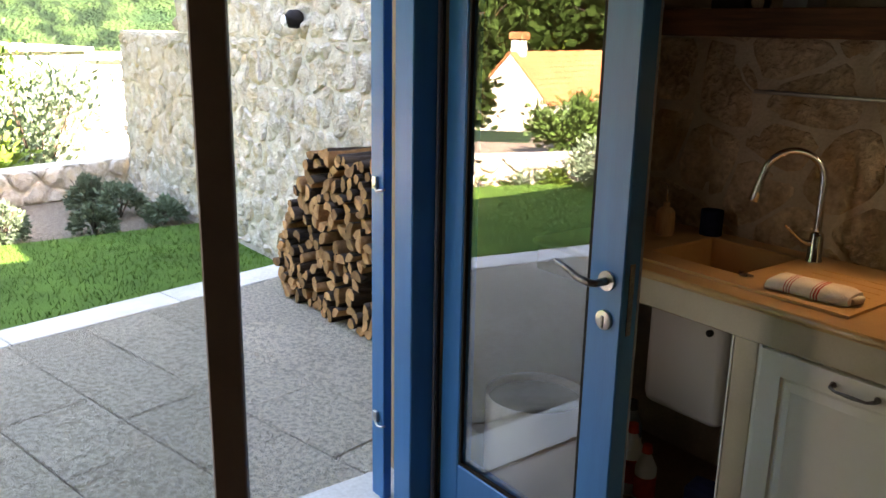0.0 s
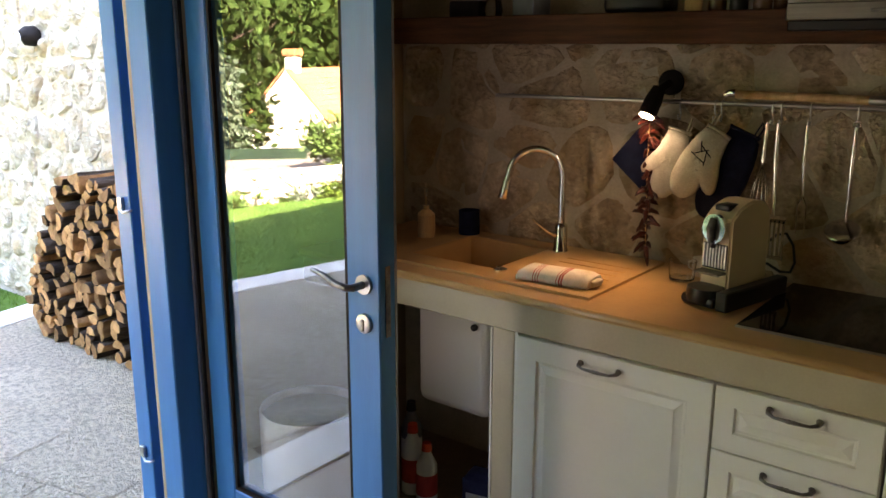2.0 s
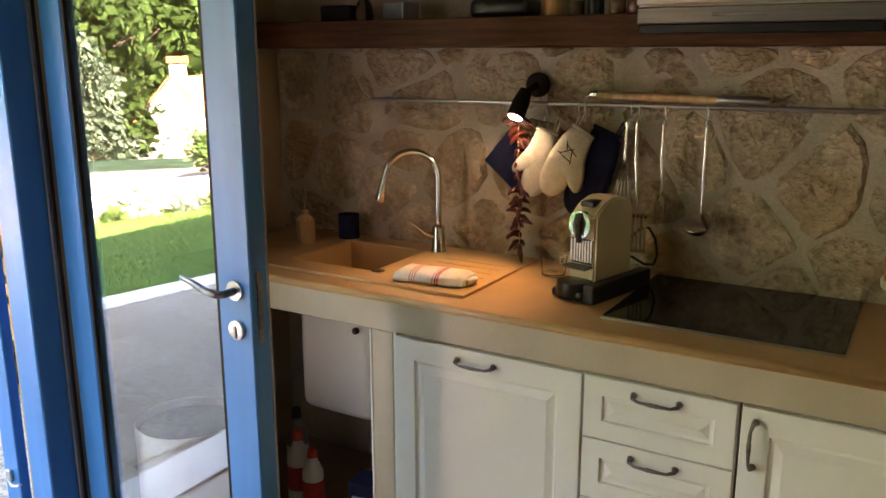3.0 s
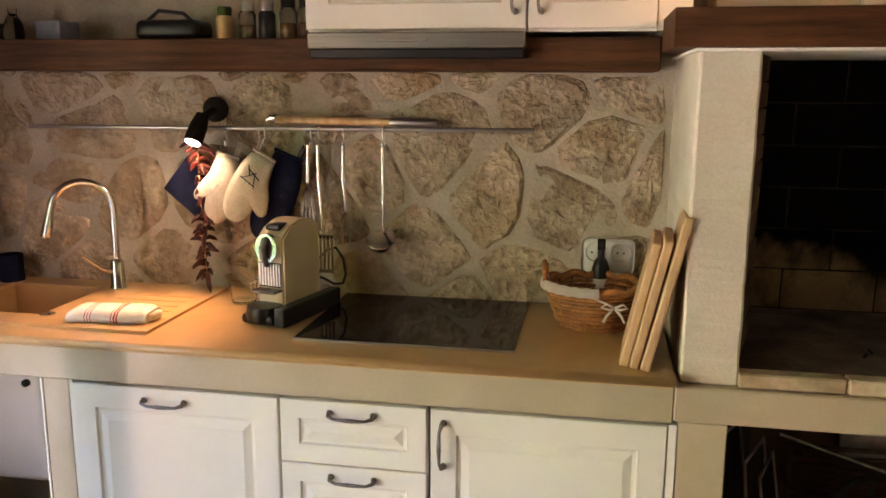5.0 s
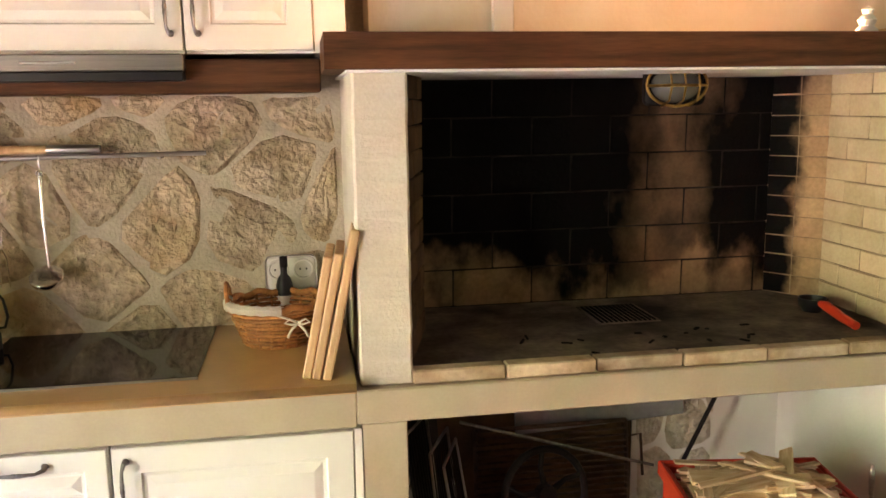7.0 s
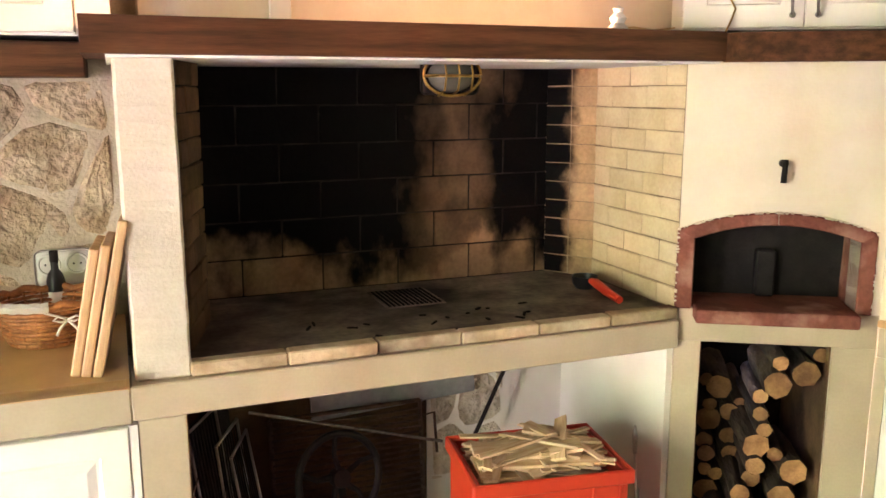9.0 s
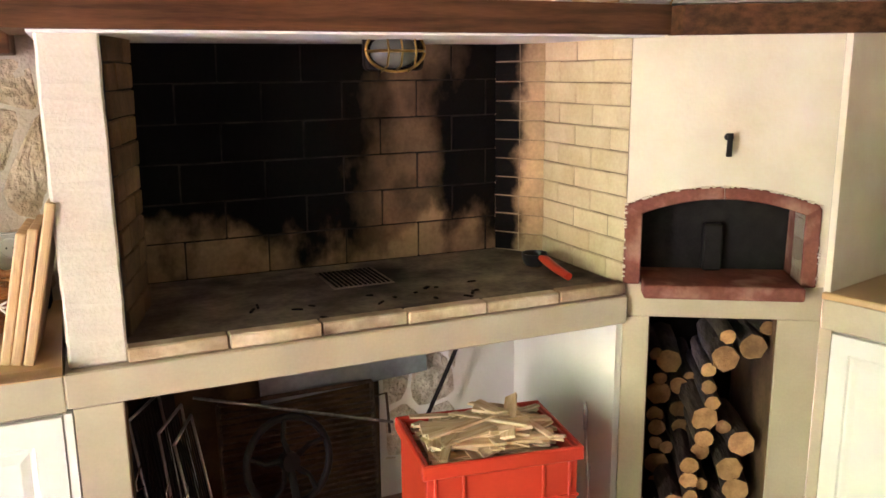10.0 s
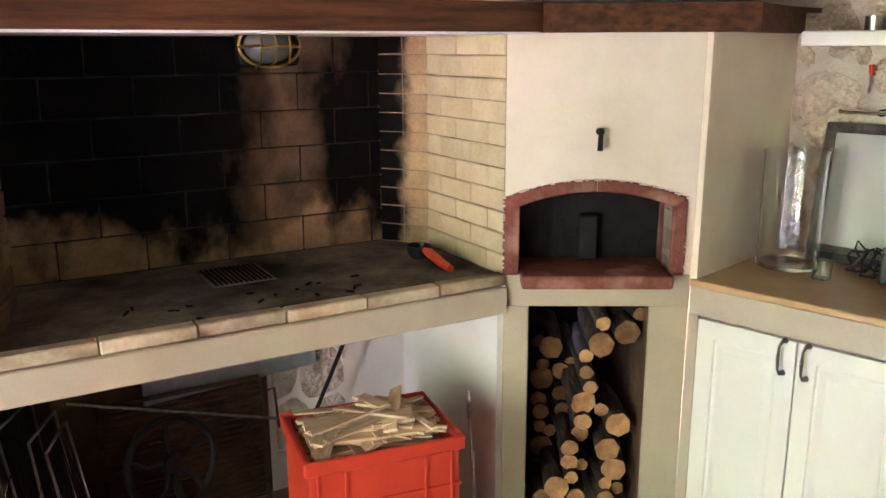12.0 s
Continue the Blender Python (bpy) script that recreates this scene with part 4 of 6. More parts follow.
rg = random.Random(11)
gvs, gfs = [], []
while len(gfs) < 16000:
    x, y = rg.uniform(-7.8, -4.0), rg.uniform(-7.2, 0.5)
    if inside(lawn_pts, x, y):
        a, h, w = rg.uniform(0, 6.28), rg.uniform(0.018, 0.042), 0.0045
        dx, dy = math.cos(a) * w, math.sin(a) * w
        lx, ly = rg.uniform(-0.02, 0.02), rg.uniform(-0.02, 0.02)
        n = len(gvs)
        gvs += [(x - dx, y - dy, -0.014), (x + dx, y + dy, -0.014), (x + lx, y + ly, h - 0.014)]
        gfs.append((n, n + 1, n + 2))
gm = bpy.data.meshes.new("grass")
gm.from_pydata(gvs, [], gfs)
gm.materials.append(M_GRASS)
tagged(new("grass", gm), "short mown grass blades", "grass", kind="stuff")

# boundary wall that runs out from the house
garden_wall = thing("wall_garden", "tall rough limestone garden wall", "wall", kind="structure")
WTOP = 2.05
part("core", box(-7.55, 0.56, -0.2, FX - 0.25, 0.95, WTOP), M_OUTMORTAR, garden_wall)
part("core", box(-9.15, 0.56, -0.2, -7.55, 0.95, 1.56), M_OUTMORTAR, garden_wall)
stone_field(garden_wall, 6.4, 1.55, 0.18, 0.21, pose(-9.15, 0.565, 0.0), M_OUTSTONE, 5, 0.008, 0.020, 0.040, 260, lambda x, z: -x, 1, 3, 13.0)
stone_field(garden_wall, 4.8, 0.5, 0.18, 0.21, pose(-7.55, 0.565, 1.55), M_OUTSTONE, 6, 0.008, 0.020, 0.040, 30, lambda x, z: -x, 1, 3, 13.0)
low = thing("wall_terrace_low", "low dry limestone terrace wall in the sun", "wall", kind="structure")
part("core", prism([(-9.3, 0.6), (-9.6, 0.75), (-8.9, -1.6), (-7.9, -4.2), (-7.6, -4.1), (-8.55, -1.5)], -0.2, 0.27), M_OUTMORTAR, low)
for (ax, ay), (bx_, by_), sd in (((-8.55, -1.5), (-9.3, 0.6), 21), ((-7.6, -4.1), (-8.55, -1.5), 22), ((-6.6, -6.8), (-7.6, -4.1), 23)):
    L_ = math.hypot(bx_ - ax, by_ - ay)
    stone_field(low, L_, 0.34, 0.26, 0.17, pose(ax, ay, -0.06, 0, 0, math.degrees(math.atan2(by_ - ay, bx_ - ax))), M_OUTSTONE, sd, 0.014, 0.05, 0.02, 60, None, 1, 2, 6.0)
part("core", prism([(-7.6, -4.1), (-7.9, -4.2), (-6.9, -6.9), (-6.6, -6.8)], -0.2, 0.27), M_OUTMORTAR, low)
upper = thing("wall_upper", "second limestone wall behind the low one", "wall", kind="structure")
part("core", box(-11.6, 0.3, -0.6, -11.3, 1.6, 0.72), M_OUTMORTAR, upper)
stone_field(upper, 1.4, 1.2, 0.22, 0.2, pose(-11.3, 0.25, -0.5, 0, 0, 90), M_OUTSTONE, 31, 0.012, 0.03, 0.03, 60, None, 1, 2, 7.0)


def shrub(name, at, w, h, leaf_m, seed, label, n=900, size=0.05, stems=7, long=1.0, group="", dome=False):
    """A bush of real leaves on thin stems."""
    rnd = random.Random(seed)
    t = thing(name, label, "bush", group, pose(*at))
    sb = bmesh.new()
    vs, fs = [], []
    for s in range(stems):
        a, lean = rnd.uniform(0, 6.28), rnd.uniform(0.1, 0.42) * w
        tube([(0, 0, -0.03), (lean * 0.4 * math.cos(a), lean * 0.4 * math.sin(a), h * 0.45), (lean * math.cos(a), lean * math.sin(a), h * 0.85)], [0.012 * size / 0.05, 0.008 * size / 0.05, 0.003], 5, sb)
    clumps = [(rnd.gauss(0, 0.2) * w, rnd.gauss(0, 0.2) * w, h * rnd.uniform(0.25, 0.92)) for _ in range(int(14 + w * 8))]
    if dome:
        # a clipped, rounded bush: clumps over a half ball
        clumps = []
        for _ in range(60):
            a, e = rnd.uniform(0, 6.28), math.asin(rnd.uniform(0.0, 1.0))
            q_ = rnd.uniform(0.75, 1.0)
            clumps.append((0.40 * w * q_ * math.cos(a) * math.cos(e), 0.40 * w * q_ * math.sin(a) * math.cos(e), h * (0.12 + 0.75 * q_ * math.sin(e))))
    for _ in range(n):
        cx, cy, cz = rnd.choice(clumps)
        rad = (0.09 if dome else 0.17) * (w + h) / 2
        p = Vector((cx + rnd.gauss(0, rad * 0.6), cy + rnd.gauss(0, rad * 0.6), max(0.01, cz + rnd.gauss(0, rad * 0.5))))
        d = Vector((p.x, p.y, (p.z - h * 0.3))).normalized() + Vector((rnd.gauss(0, 0.6), rnd.gauss(0, 0.6), rnd.gauss(0.2, 0.6)))
        d.normalize()
        q = d.orthogonal().normalized()
        q = Matrix.Rotation(rnd.uniform(0, 6.28), 3, d) @ q
        s = size * rnd.uniform(0.6, 1.3)
        k = len(vs)
        vs += [p, p + d * s * 0.5 * long + q * s * 0.28, p + d * s * long, p + d * s * 0.5 * long - q * s * 0.28]
        fs.append((k, k + 1, k + 2, k + 3))
    part("stems", sb, M_BARK, t)
    me = bpy.data.meshes.new("foliage")
    me.from_pydata([tuple(v) for v in vs], [], fs)
    me.materials.append(leaf_m)
    o = new("foliage", me)
    o.parent = t
    return t


for i, (x, y, w, h) in enumerate(((-7.42, -0.28, 0.42, 0.26), (-7.95, 0.08, 0.50, 0.32), (-7.48, 0.32, 0.38, 0.22), (-8.25, -0.10, 0.42, 0.36), (-7.45, -0.95, 0.42, 0.32), (-7.5, -1.65, 0.45, 0.3))):
    shrub("lavender_bush", (x, y, -0.04), w, h, M_LEAF, 40 + i, "low grey-green lavender bush in a gravel bed", 2600, 0.030, 9, 1.5, "low bushes along the wall", True)
for i, (x, y, z, w, h, mt, lb) in enumerate(((-10.2, -0.9, -0.5, 1.9, 1.1, M_LEAF2, "bright yellow-green garden shrub behind the wall"), (-10.9, 0.05, -0.6, 1.6, 1.75, M_LEAF, "tall grey-green flowering shrub behind the wall"),
                                            (-12.2, -0.2, -1.0, 1.7, 2.3, M_LEAF3, "tall flowering garden shrub behind the wall"), (-11.2, -1.6, -0.7, 1.9, 1.7, M_LEAF2, "bright yellow-green garden shrub behind the wall"))):
    shrub("garden_shrub", (x, y, z), w, h, mt, 60 + i, lb, 2600, 0.085, 8, 1.2, "shrubs behind the low wall")
shrub("laurel_bush", (-8.35, -7.3, -0.12), 1.3, 0.80, M_LEAF3, 80, "glossy yellow-green laurel bush behind the low wall", 2600, 0.10, 8, 1.2)
shrub("rosemary_bush", (-6.55, -5.75, -0.06), 0.75, 0.5, M_LEAF, 81, "grey-green rosemary bush in the bed", 1800, 0.05, 9, 1.5)


for i in range(14):
    rb = random.Random(300 + i)
    k = i / 13
    shrub("bed_plant", (-7.75 + 1.35 * k + rb.uniform(-0.15, 0.15), -4.0 - 2.6 * k + rb.uniform(-0.1, 0.1), -0.05), rb.uniform(0.25, 0.5), rb.uniform(0.08, 0.18), (M_LEAF, M_LEAF2, M_LEAF3)[i % 3], 310 + i, "low leafy plant in the garden bed", 420, 0.05, 5, 1.3, "plants in the garden bed")


def tree(at, h, w, seed, material, label):
    rnd = random.Random(seed)
    t = thing("tree", label, "tree", "trees behind the garden", pose(*at))
    b = tube([(0, 0, -0.5), (0.05 * w, 0, h * 0.3), (0, 0.04 * w, h * 0.6), (0.03 * w, 0, h * 0.95)], [0.035 * h, 0.028 * h, 0.016 * h, 0.004 * h], 8)
    for i in range(9):
        a, z = rnd.uniform(0, 6.28), h * rnd.uniform(0.3, 0.8)
        tube([(0, 0, z), (0.2 * w * math.cos(a), 0.2 * w * math.sin(a), z + 0.08 * h), (0.42 * w * math.cos(a), 0.42 * w * math.sin(a), z + 0.13 * h)], [0.012 * h, 0.008 * h, 0.003 * h], 6, b)
    part("trunk", b, M_BARK, t)
    vs, fs = [], []
    clumps = [(rnd.gauss(0, 0.19) * w, rnd.gauss(0, 0.19) * w, h * rnd.uniform(0.32, 0.98)) for _ in range(60)]
    for _ in range(4200):
        c = rnd.choice(clumps)
        p = Vector(c) + Vector((rnd.gauss(0, 0.07 * w), rnd.gauss(0, 0.07 * w), rnd.gauss(0, 0.05 * h)))
        d = Vector((rnd.gauss(0, 1), rnd.gauss(0, 1), rnd.gauss(0, 1))).normalized()
        q = d.orthogonal().normalized()
        s = 0.045 * w * rnd.uniform(0.7, 1.4)
        k = len(vs)
        vs += [tuple(p - d * s), tuple(p + q * s * 0.7), tuple(p + d * s), tuple(p - q * s * 0.7)]
        fs.append((k, k + 1, k + 2, k + 3))
    me = bpy.data.meshes.new("crown")
    me.from_pydata(vs, [], fs)
    me.materials.append(material)
    o = new("crown", me)
    o.parent = t
    return t


def along(dx, dy, dist):
    """A place that the open door's pane mirrors: distance along a way from the mirrored eye."""
    k = math.hypot(dx, dy)
    return -0.37 + dist * dx / k, 1.06 + dist * dy / k


# ---- the neighbour's house ----
def house():
    M = pose(*along(-0.749, -0.663, 45), 0, 0, 0, 166)
    # local x runs along the gable, local y along the ridge, away from the garden
    t = thing("neighbour_house", "whitewashed stone house with orange tiled roof", "house", m=M)
    W, base, eave, apex, long = 2.35, -7.0, -2.05, 0.36, 12.0
    gb_ = bmesh.new()
    q = [(-W, base), (W, base), (W, eave), (0, apex), (-W, eave)]
    a = [gb_.verts.new((x, 0, z)) for x, z in q]
    b = [gb_.verts.new((x, long, z)) for x, z in q]
    gb_.faces.new(a), gb_.faces.new(b[::-1])
    for i in range(5):
        gb_.faces.new((a[i], b[i], b[(i + 1) % 5], a[(i + 1) % 5]))
    part("wall", gb_, M_HOUSE, t, "whitewashed rubble stone wall")
    sl = math.hypot(W, apex - eave)
    pitch = math.degrees(math.atan2(apex - eave, W))
    rw = mesh_of("roof_tile_row", bmesh_row(sl + 0.25), M_ROOF)
    for s in (1, -1):
        roof = part("roof", box(-0.02, -0.15, -0.03, sl + 0.25, long, 0.03), M_ROOF, t, "orange clay tile roof")
        roof.matrix_local = pose(0, 0, apex + 0.06) @ (pose(0, 0, 0, 0, pitch) if s > 0 else pose(0, long, 0, 0, 0, 180) @ pose(0, 0, 0, 0, pitch))
        for i in range(int(long / 0.24)):
            o = new("roof_tile_row", rw)
            o.parent = roof
            o.matrix_local = pose(0, -0.1 + i * 0.24, 0.03)
    ch = part("chimney", box(-0.32, 0.5, apex - 0.5, 0.32, 1.1, apex + 0.75, 0.02), M_HOUSE, t, "white stone chimney")
    part("chimney_cap", box(-0.42, 0.42, apex + 0.75, 0.42, 1.18, apex + 1.12, 0.03), M_ROOF, ch, "red brick chimney cap")
    wn = part("window", box(0.75, -0.06, -4.3, 1.15, 0.05, -3.5, 0.01), M_GREYP, t, "small grey shuttered window")
    part("window_sill", box(0.7, -0.12, -4.38, 1.2, 0.05, -4.30), M_HOUSE, wn)
    an = part("annex", box(-W - 4.5, 0.9, base, -W, 6, -2.75), M_HOUSE, t, "lower whitewashed annex")
    part("annex_roof", box(-W - 4.7, 0.7, -2.75, -W + 0.05, 6.2, -2.55), M_GREYP, an)
    # facing stones on the gable
    rnd = random.Random(3)
    fb = bmesh.new()
    for p in cells(2 * W, apex - base, 0.42, 0.2, 0.2, 9):
        cx, cz = sum(v[0] for v in p) / len(p) - W, sum(v[1] for v in p) / len(p) + base
        if cz < eave or abs(cx) < W * (apex - cz) / (apex - eave) - 0.2:
            stone(fb, p, 0.03, 0.035, 0.02, rnd, 0, 1, 2.0)
    o = part("facing_stones", fb, M_HOUSE, t)
    o.matrix_local = pose(-W, 0, base)
    tagged(o, kind="stuff")


def bmesh_row(length):
    bm = bmesh.new()
    prof = [(0.10 * math.cos(a), 0.085 * math.sin(a)) for a in [math.pi * i / 5 for i in range(6)]]
    n = int(length / 0.38)
    for k in range(n):
        x0, x1 = k * 0.38, k * 0.38 + 0.40
        lo = [bm.verts.new((x0, 0.12 + y * 0.85, z * 0.85)) for y, z in prof]
        hi = [bm.verts.new((x1, 0.12 + y, z + 0.015)) for y, z in prof]
        for i in range(5):
            bm.faces.new((lo[i], hi[i], hi[i + 1], lo[i + 1]))
        bm.faces.new(hi)
    return bm


house()
for i, (dx, dy, dist, h, w, mt) in enumerate(((-0.805, -0.593, 34, 7.0, 3.2, M_LEAF), (-0.80, -0.60, 40, 10, 5.5, M_LEAF3), (-0.765, -0.645, 62, 11, 8, M_LEAF3), (-0.74, -0.672, 70, 12, 9, M_LEAF3), (-0.70, -0.71, 72, 12, 9, M_LEAF2), (-0.66, -0.75, 66, 12, 9, M_LEAF3), (-0.83, -0.55, 55, 11, 8, M_LEAF3))):
    p = along(dx, dy, dist)
    tree((p[0], p[1], terrain(*p) - 0.2), h, w, 90 + i, mt, "leafy green tree behind the garden")
for x, y, w, top, yaw in ((-30, 1.6, 5.5, 0.75, 14), (-34, 8.5, 14, 0.30, -6)):
    z = terrain(x, y)
    t = thing("far_building", "pale sunlit stone outbuilding below the garden", "building", "buildings below the garden", pose(x, y, z, 0, 0, yaw + 90))
    part("wall", box(-w / 2, -3, -1, w / 2, 3, top - z, 0.03), M_HOUSE, t)
    part("roof", box(-w / 2 - 0.2, -3.2, top - z, w / 2 + 0.2, 3.2, top - z + 0.12, 0.03), M_HOUSE, t)


# ---- firewood ----
def log_mesh(seed, length=0.30, r=0.05, split=None):
    """A log with bark and two sawn ends, whole or split."""
    rnd = random.Random(seed)
    n = 14
    ang_ = [2 * math.pi * i / n for i in range(n)]
    if split:
        a0, a1 = 0, split
        ring = [(0.0, 0.0)] + [(r * 1.25 * math.cos(radians(a0 + (a1 - a0) * i / 9)), r * 1.25 * math.sin(radians(a0 + (a1 - a0) * i / 9))) for i in range(10)]
        cx, cy = sum(p[0] for p in ring) / 11, sum(p[1] for p in ring) / 11
        ring = [(x - cx, y - cy) for x, y in ring]
    else:
        ring = [(r * (1 + rnd.uniform(-0.1, 0.1)) * math.cos(a), r * (1 + rnd.uniform(-0.1, 0.1)) * math.sin(a)) for a in ang_]
    bm = bmesh.new()
    bend = rnd.uniform(-0.012, 0.012)
    rings = [[bm.verts.new((x * k + bend * math.sin(s * 3.14), y * k, (s - 0.5) * length + rnd.uniform(-0.003, 0.003))) for x, y in ring] for s, k in ((0, 0.97), (0.03, 1.0), (0.35, 1.04), (0.65, 0.98), (0.97, 1.0), (1, 0.96))]
    m_ = len(ring)
    for p, q in zip(rings, rings[1:]):
        for i in range(m_):
            f = bm.faces.new((p[i], p[(i + 1) % m_], q[(i + 1) % m_], q[i]))
            f.smooth = True
            f.material_index = 1 if split and i in (0, m_ - 1) else 0
    for rg_ in (rings[0][::-1], rings[-1]):
        f = bm.faces.new(rg_)
        f.material_index = 1
    return mesh_of("log", bm, M_BARK, M_CUT)


LOGS = [log_mesh(i, 0.32, r, sp) for i, (r, sp) in enumerate(((0.042, None), (0.052, 200), (0.034, None), (0.060, None), (0.058, 180), (0.062, 120), (0.055, 150), (0.050, 100)))]
SIZE = [0.042, 0.052, 0.034, 0.060, 0.046, 0.046, 0.046, 0.046]


def pack(w, h, seed, shape, scale=1.0, tries=6000, k=0.93, kinds=range(8)):
    """Rests round ends on one another: circles packed from below, without overlap."""
    rnd = random.Random(seed)
    got = []
    for _ in range(tries):
        i = rnd.choice(kinds)
        r = SIZE[i] * scale
        x = rnd.uniform(r, w - r)
        z = r
        for gx, gz, gr, _i in got:
            dd_ = abs(gx - x)
            if dd_ < (gr + r) * k:
                z = max(z, gz + math.sqrt(((gr + r) * k) ** 2 - dd_ ** 2))
        if z + r < h and shape(x, z):
            got.append((x, z, r, i))
    return got


def stack(m, w, h, seed, shape, label, group, depth=0.0, swap=0.03, scale=1.0, kinds=range(8), k=0.97):
    rnd = random.Random(seed)
    for x, z, r, i in pack(w, h, seed, shape, scale, 6000, k, kinds):
        o = tagged(new("firewood_log", LOGS[i]), label, "log", group)
        o.matrix_world = m @ pose(x, rnd.uniform(-swap, swap) + depth, z, 90 + rnd.uniform(-4, 4), 0, rnd.uniform(-4, 4)) @ pose(0, 0, 0, 0, 0, rnd.uniform(0, 360)) @ Matrix.Diagonal((scale, scale, 1, 1))


# outdoors, against the garden wall
stack(pose(-5.10, 0.36, 0.0), 1.75, 1.0, 7, lambda x, z: z < 0.30 + 0.66 * smooth01(-0.05, 0.62, x), "split firewood log with pale sawn end on an outdoor stack", "outdoor firewood stack", 0.0, 0.02, 0.74, (0, 1, 2, 4, 5, 6, 7), 0.88)
stack(OVEN @ pose(NX0 + 0.006, 0.185, 0.05), NX1 - NX0 - 0.008, 0.76, 8, lambda x, z: z < 0.10 + 4.6 * max(x - 0.09, 0), "oak log with sawn end in the oven niche", "firewood in the oven niche", 0.0, 0.03, 0.72, (0, 0, 2, 2, 3))
stack(OVEN @ pose(NX0 + 0.006, 0.388, 0.05), 0.20, 0.62, 18, lambda x, z: z < 0.60 - 0.4 * x, "oak log with sawn end in the oven niche", "firewood in the oven niche", 0.0, 0.02, 0.72, (0, 0, 2, 3))


# ---- things on the worktop ----
sink = thing("sink", "beige composite inset sink with drainboard", "sink")
part("rim", holed_slab(-2.205, 0.065, -1.389, 0.585, SX0, SY0, SX1, SY1, 0.9252, 0.934), M_TOP, sink)
bb = bmesh.new()
rr_ = [(0.0, 0.934), (0.004, 0.928), (0.014, 0.80), (0.05, 0.765)]
lps = []
for d_, z in rr_:
    lps.append([bb.verts.new(p) for p in ((SX0 + d_, SY0 + d_, z), (SX1 - d_, SY0 + d_, z), (SX1 - d_, SY1 - d_, z), (SX0 + d_, SY1 - d_, z))])
for a, b in zip(lps, lps[1:]):
    for i in range(4):
        bb.faces.new((a[i], a[(i + 1) % 4], b[(i + 1) % 4], b[i]))
bb.faces.new(lps[-1])
part("bowl", bb, M_TOP, sink)
for i in range(6):
    part("drain_rib", box(-1.665, 0.15 + i * 0.055, 0.934, -1.43, 0.158 + i * 0.055, 0.936, 0.001), M_TOP, sink)
part("pop_up_knob", lathe([(0, 0), (0.022, 0), (0.022, 0.004), (0.012, 0.007), (0, 0.008)], 20, m=pose(-1.757, 0.162, 0.934)), M_CHROME, sink, "chrome pop-up knob", True)

tap = thing("kitchen_tap", "polished chrome kitchen tap with high arched spout", "tap", m=pose(-1.735, 0.50, 0.934, 0, 0, 37))
part("base", lathe([(0, 0), (0.027, 0), (0.027, 0.006), (0.024, 0.010), (0.0225, 0.085), (0.020, 0.095), (0.014, 0.10), (0, 0.101)], 20), M_CHROME, tap, "", True)
sp = [(0, 0, 0.09), (0, 0, 0.26)] + [(-(0.092 - 0.092 * math.cos(radians(a))), 0, 0.26 + 0.096 * math.sin(radians(a))) for a in range(12, 166, 11)] + [(-0.186, 0, 0.262), (-0.192, 0, 0.235)]
part("spout", tube(sp, 0.0120, 14), M_CHROME, tap, "", True)
part("spray_head", tube([(-0.1905, 0, 0.245), (-0.194, 0, 0.225), (-0.203, 0, 0.188), (-0.204, 0, 0.183)], [0.0135, 0.0155, 0.0175, 0.014], 14), M_CHROME, tap, "", True)
part("lever", tube([(-0.018, -0.01, 0.06), (-0.05, -0.03, 0.075), (-0.105, -0.05, 0.125)], [0.010, 0.006, 0.004], 10), M_CHROME, tap, "slim chrome lever", True)

towel = thing("tea_towel", "folded white tea towel with red stripes on the drainboard", "towel", m=pose(-1.545, 0.165, 0.937, 0, 0, 6))
prof = [(-0.055, 0.0), (-0.06, 0.014), (-0.045, 0.030), (-0.01, 0.036), (0.03, 0.035), (0.052, 0.026), (0.058, 0.010), (0.05, 0.0)]
tb_ = bmesh.new()
NS = 88
rings_ = []
for i in range(NS + 1):
    u = -0.115 + 0.23 * i / NS
    k = 1 - 0.25 * max(0, abs(u) - 0.095) / 0.02
    rings_.append([tb_.verts.new((u, y * (1 + 0.05 * math.sin(u * 40)), z * k + 0.003 * noise.noise(Vector((u * 22, y * 30, 1))) * (z > 0.005))) for y, z in prof])
for i in range(NS):
    s_ = -0.115 + 0.23 * (i + 0.5) / NS
    red = any(abs(s_ - c) < 0.0016 for c in (-0.062, -0.054, -0.046, 0.018, 0.026, 0.034))
    for j in range(len(prof)):
        f = tb_.faces.new((rings_[i][j], rings_[i + 1][j], rings_[i + 1][(j + 1) % len(prof)], rings_[i][(j + 1) % len(prof)]))
        f.material_index, f.smooth = int(red), True
tb_.faces.new(rings_[0]), tb_.faces.new(rings_[-1][::-1])
part("cloth", tb_, (M_LINEN, M_REDCLOTH), towel)
part("fold", tube([(0.118, -0.03, 0.010), (0.128, 0.0, 0.014), (0.122, 0.03, 0.010)], [0.009, 0.012, 0.008], 8), M_LINEN, towel)

bt = thing("soap_bottle", "pale soap dispenser bottle with thin pump", "bottle", m=pose(-2.27, 0.42, 0.925))
part("bottle", lathe([(0, 0), (0.032, 0), (0.034, 0.01), (0.033, 0.085), (0.02, 0.10), (0.012, 0.105), (0.012, 0.12), (0, 0.121)], 18), M_WOODLT, bt, "", True)
part("pump", tube([(0, 0, 0.12), (0, 0, 0.185), (-0.03, -0.01, 0.188)], 0.004, 8), M_CHROME, bt, "thin chrome pump")
solo("blue_mug", lathe([(0, 0), (0.036, 0), (0.04, 0.01), (0.04, 0.10), (0.036, 0.10), (0.035, 0.012), (0, 0.01)], 24, m=pose(-2.15, 0.53, 0.925)), M_NAVY, "dark blue ceramic mug on the worktop", "mug", smooth=True)
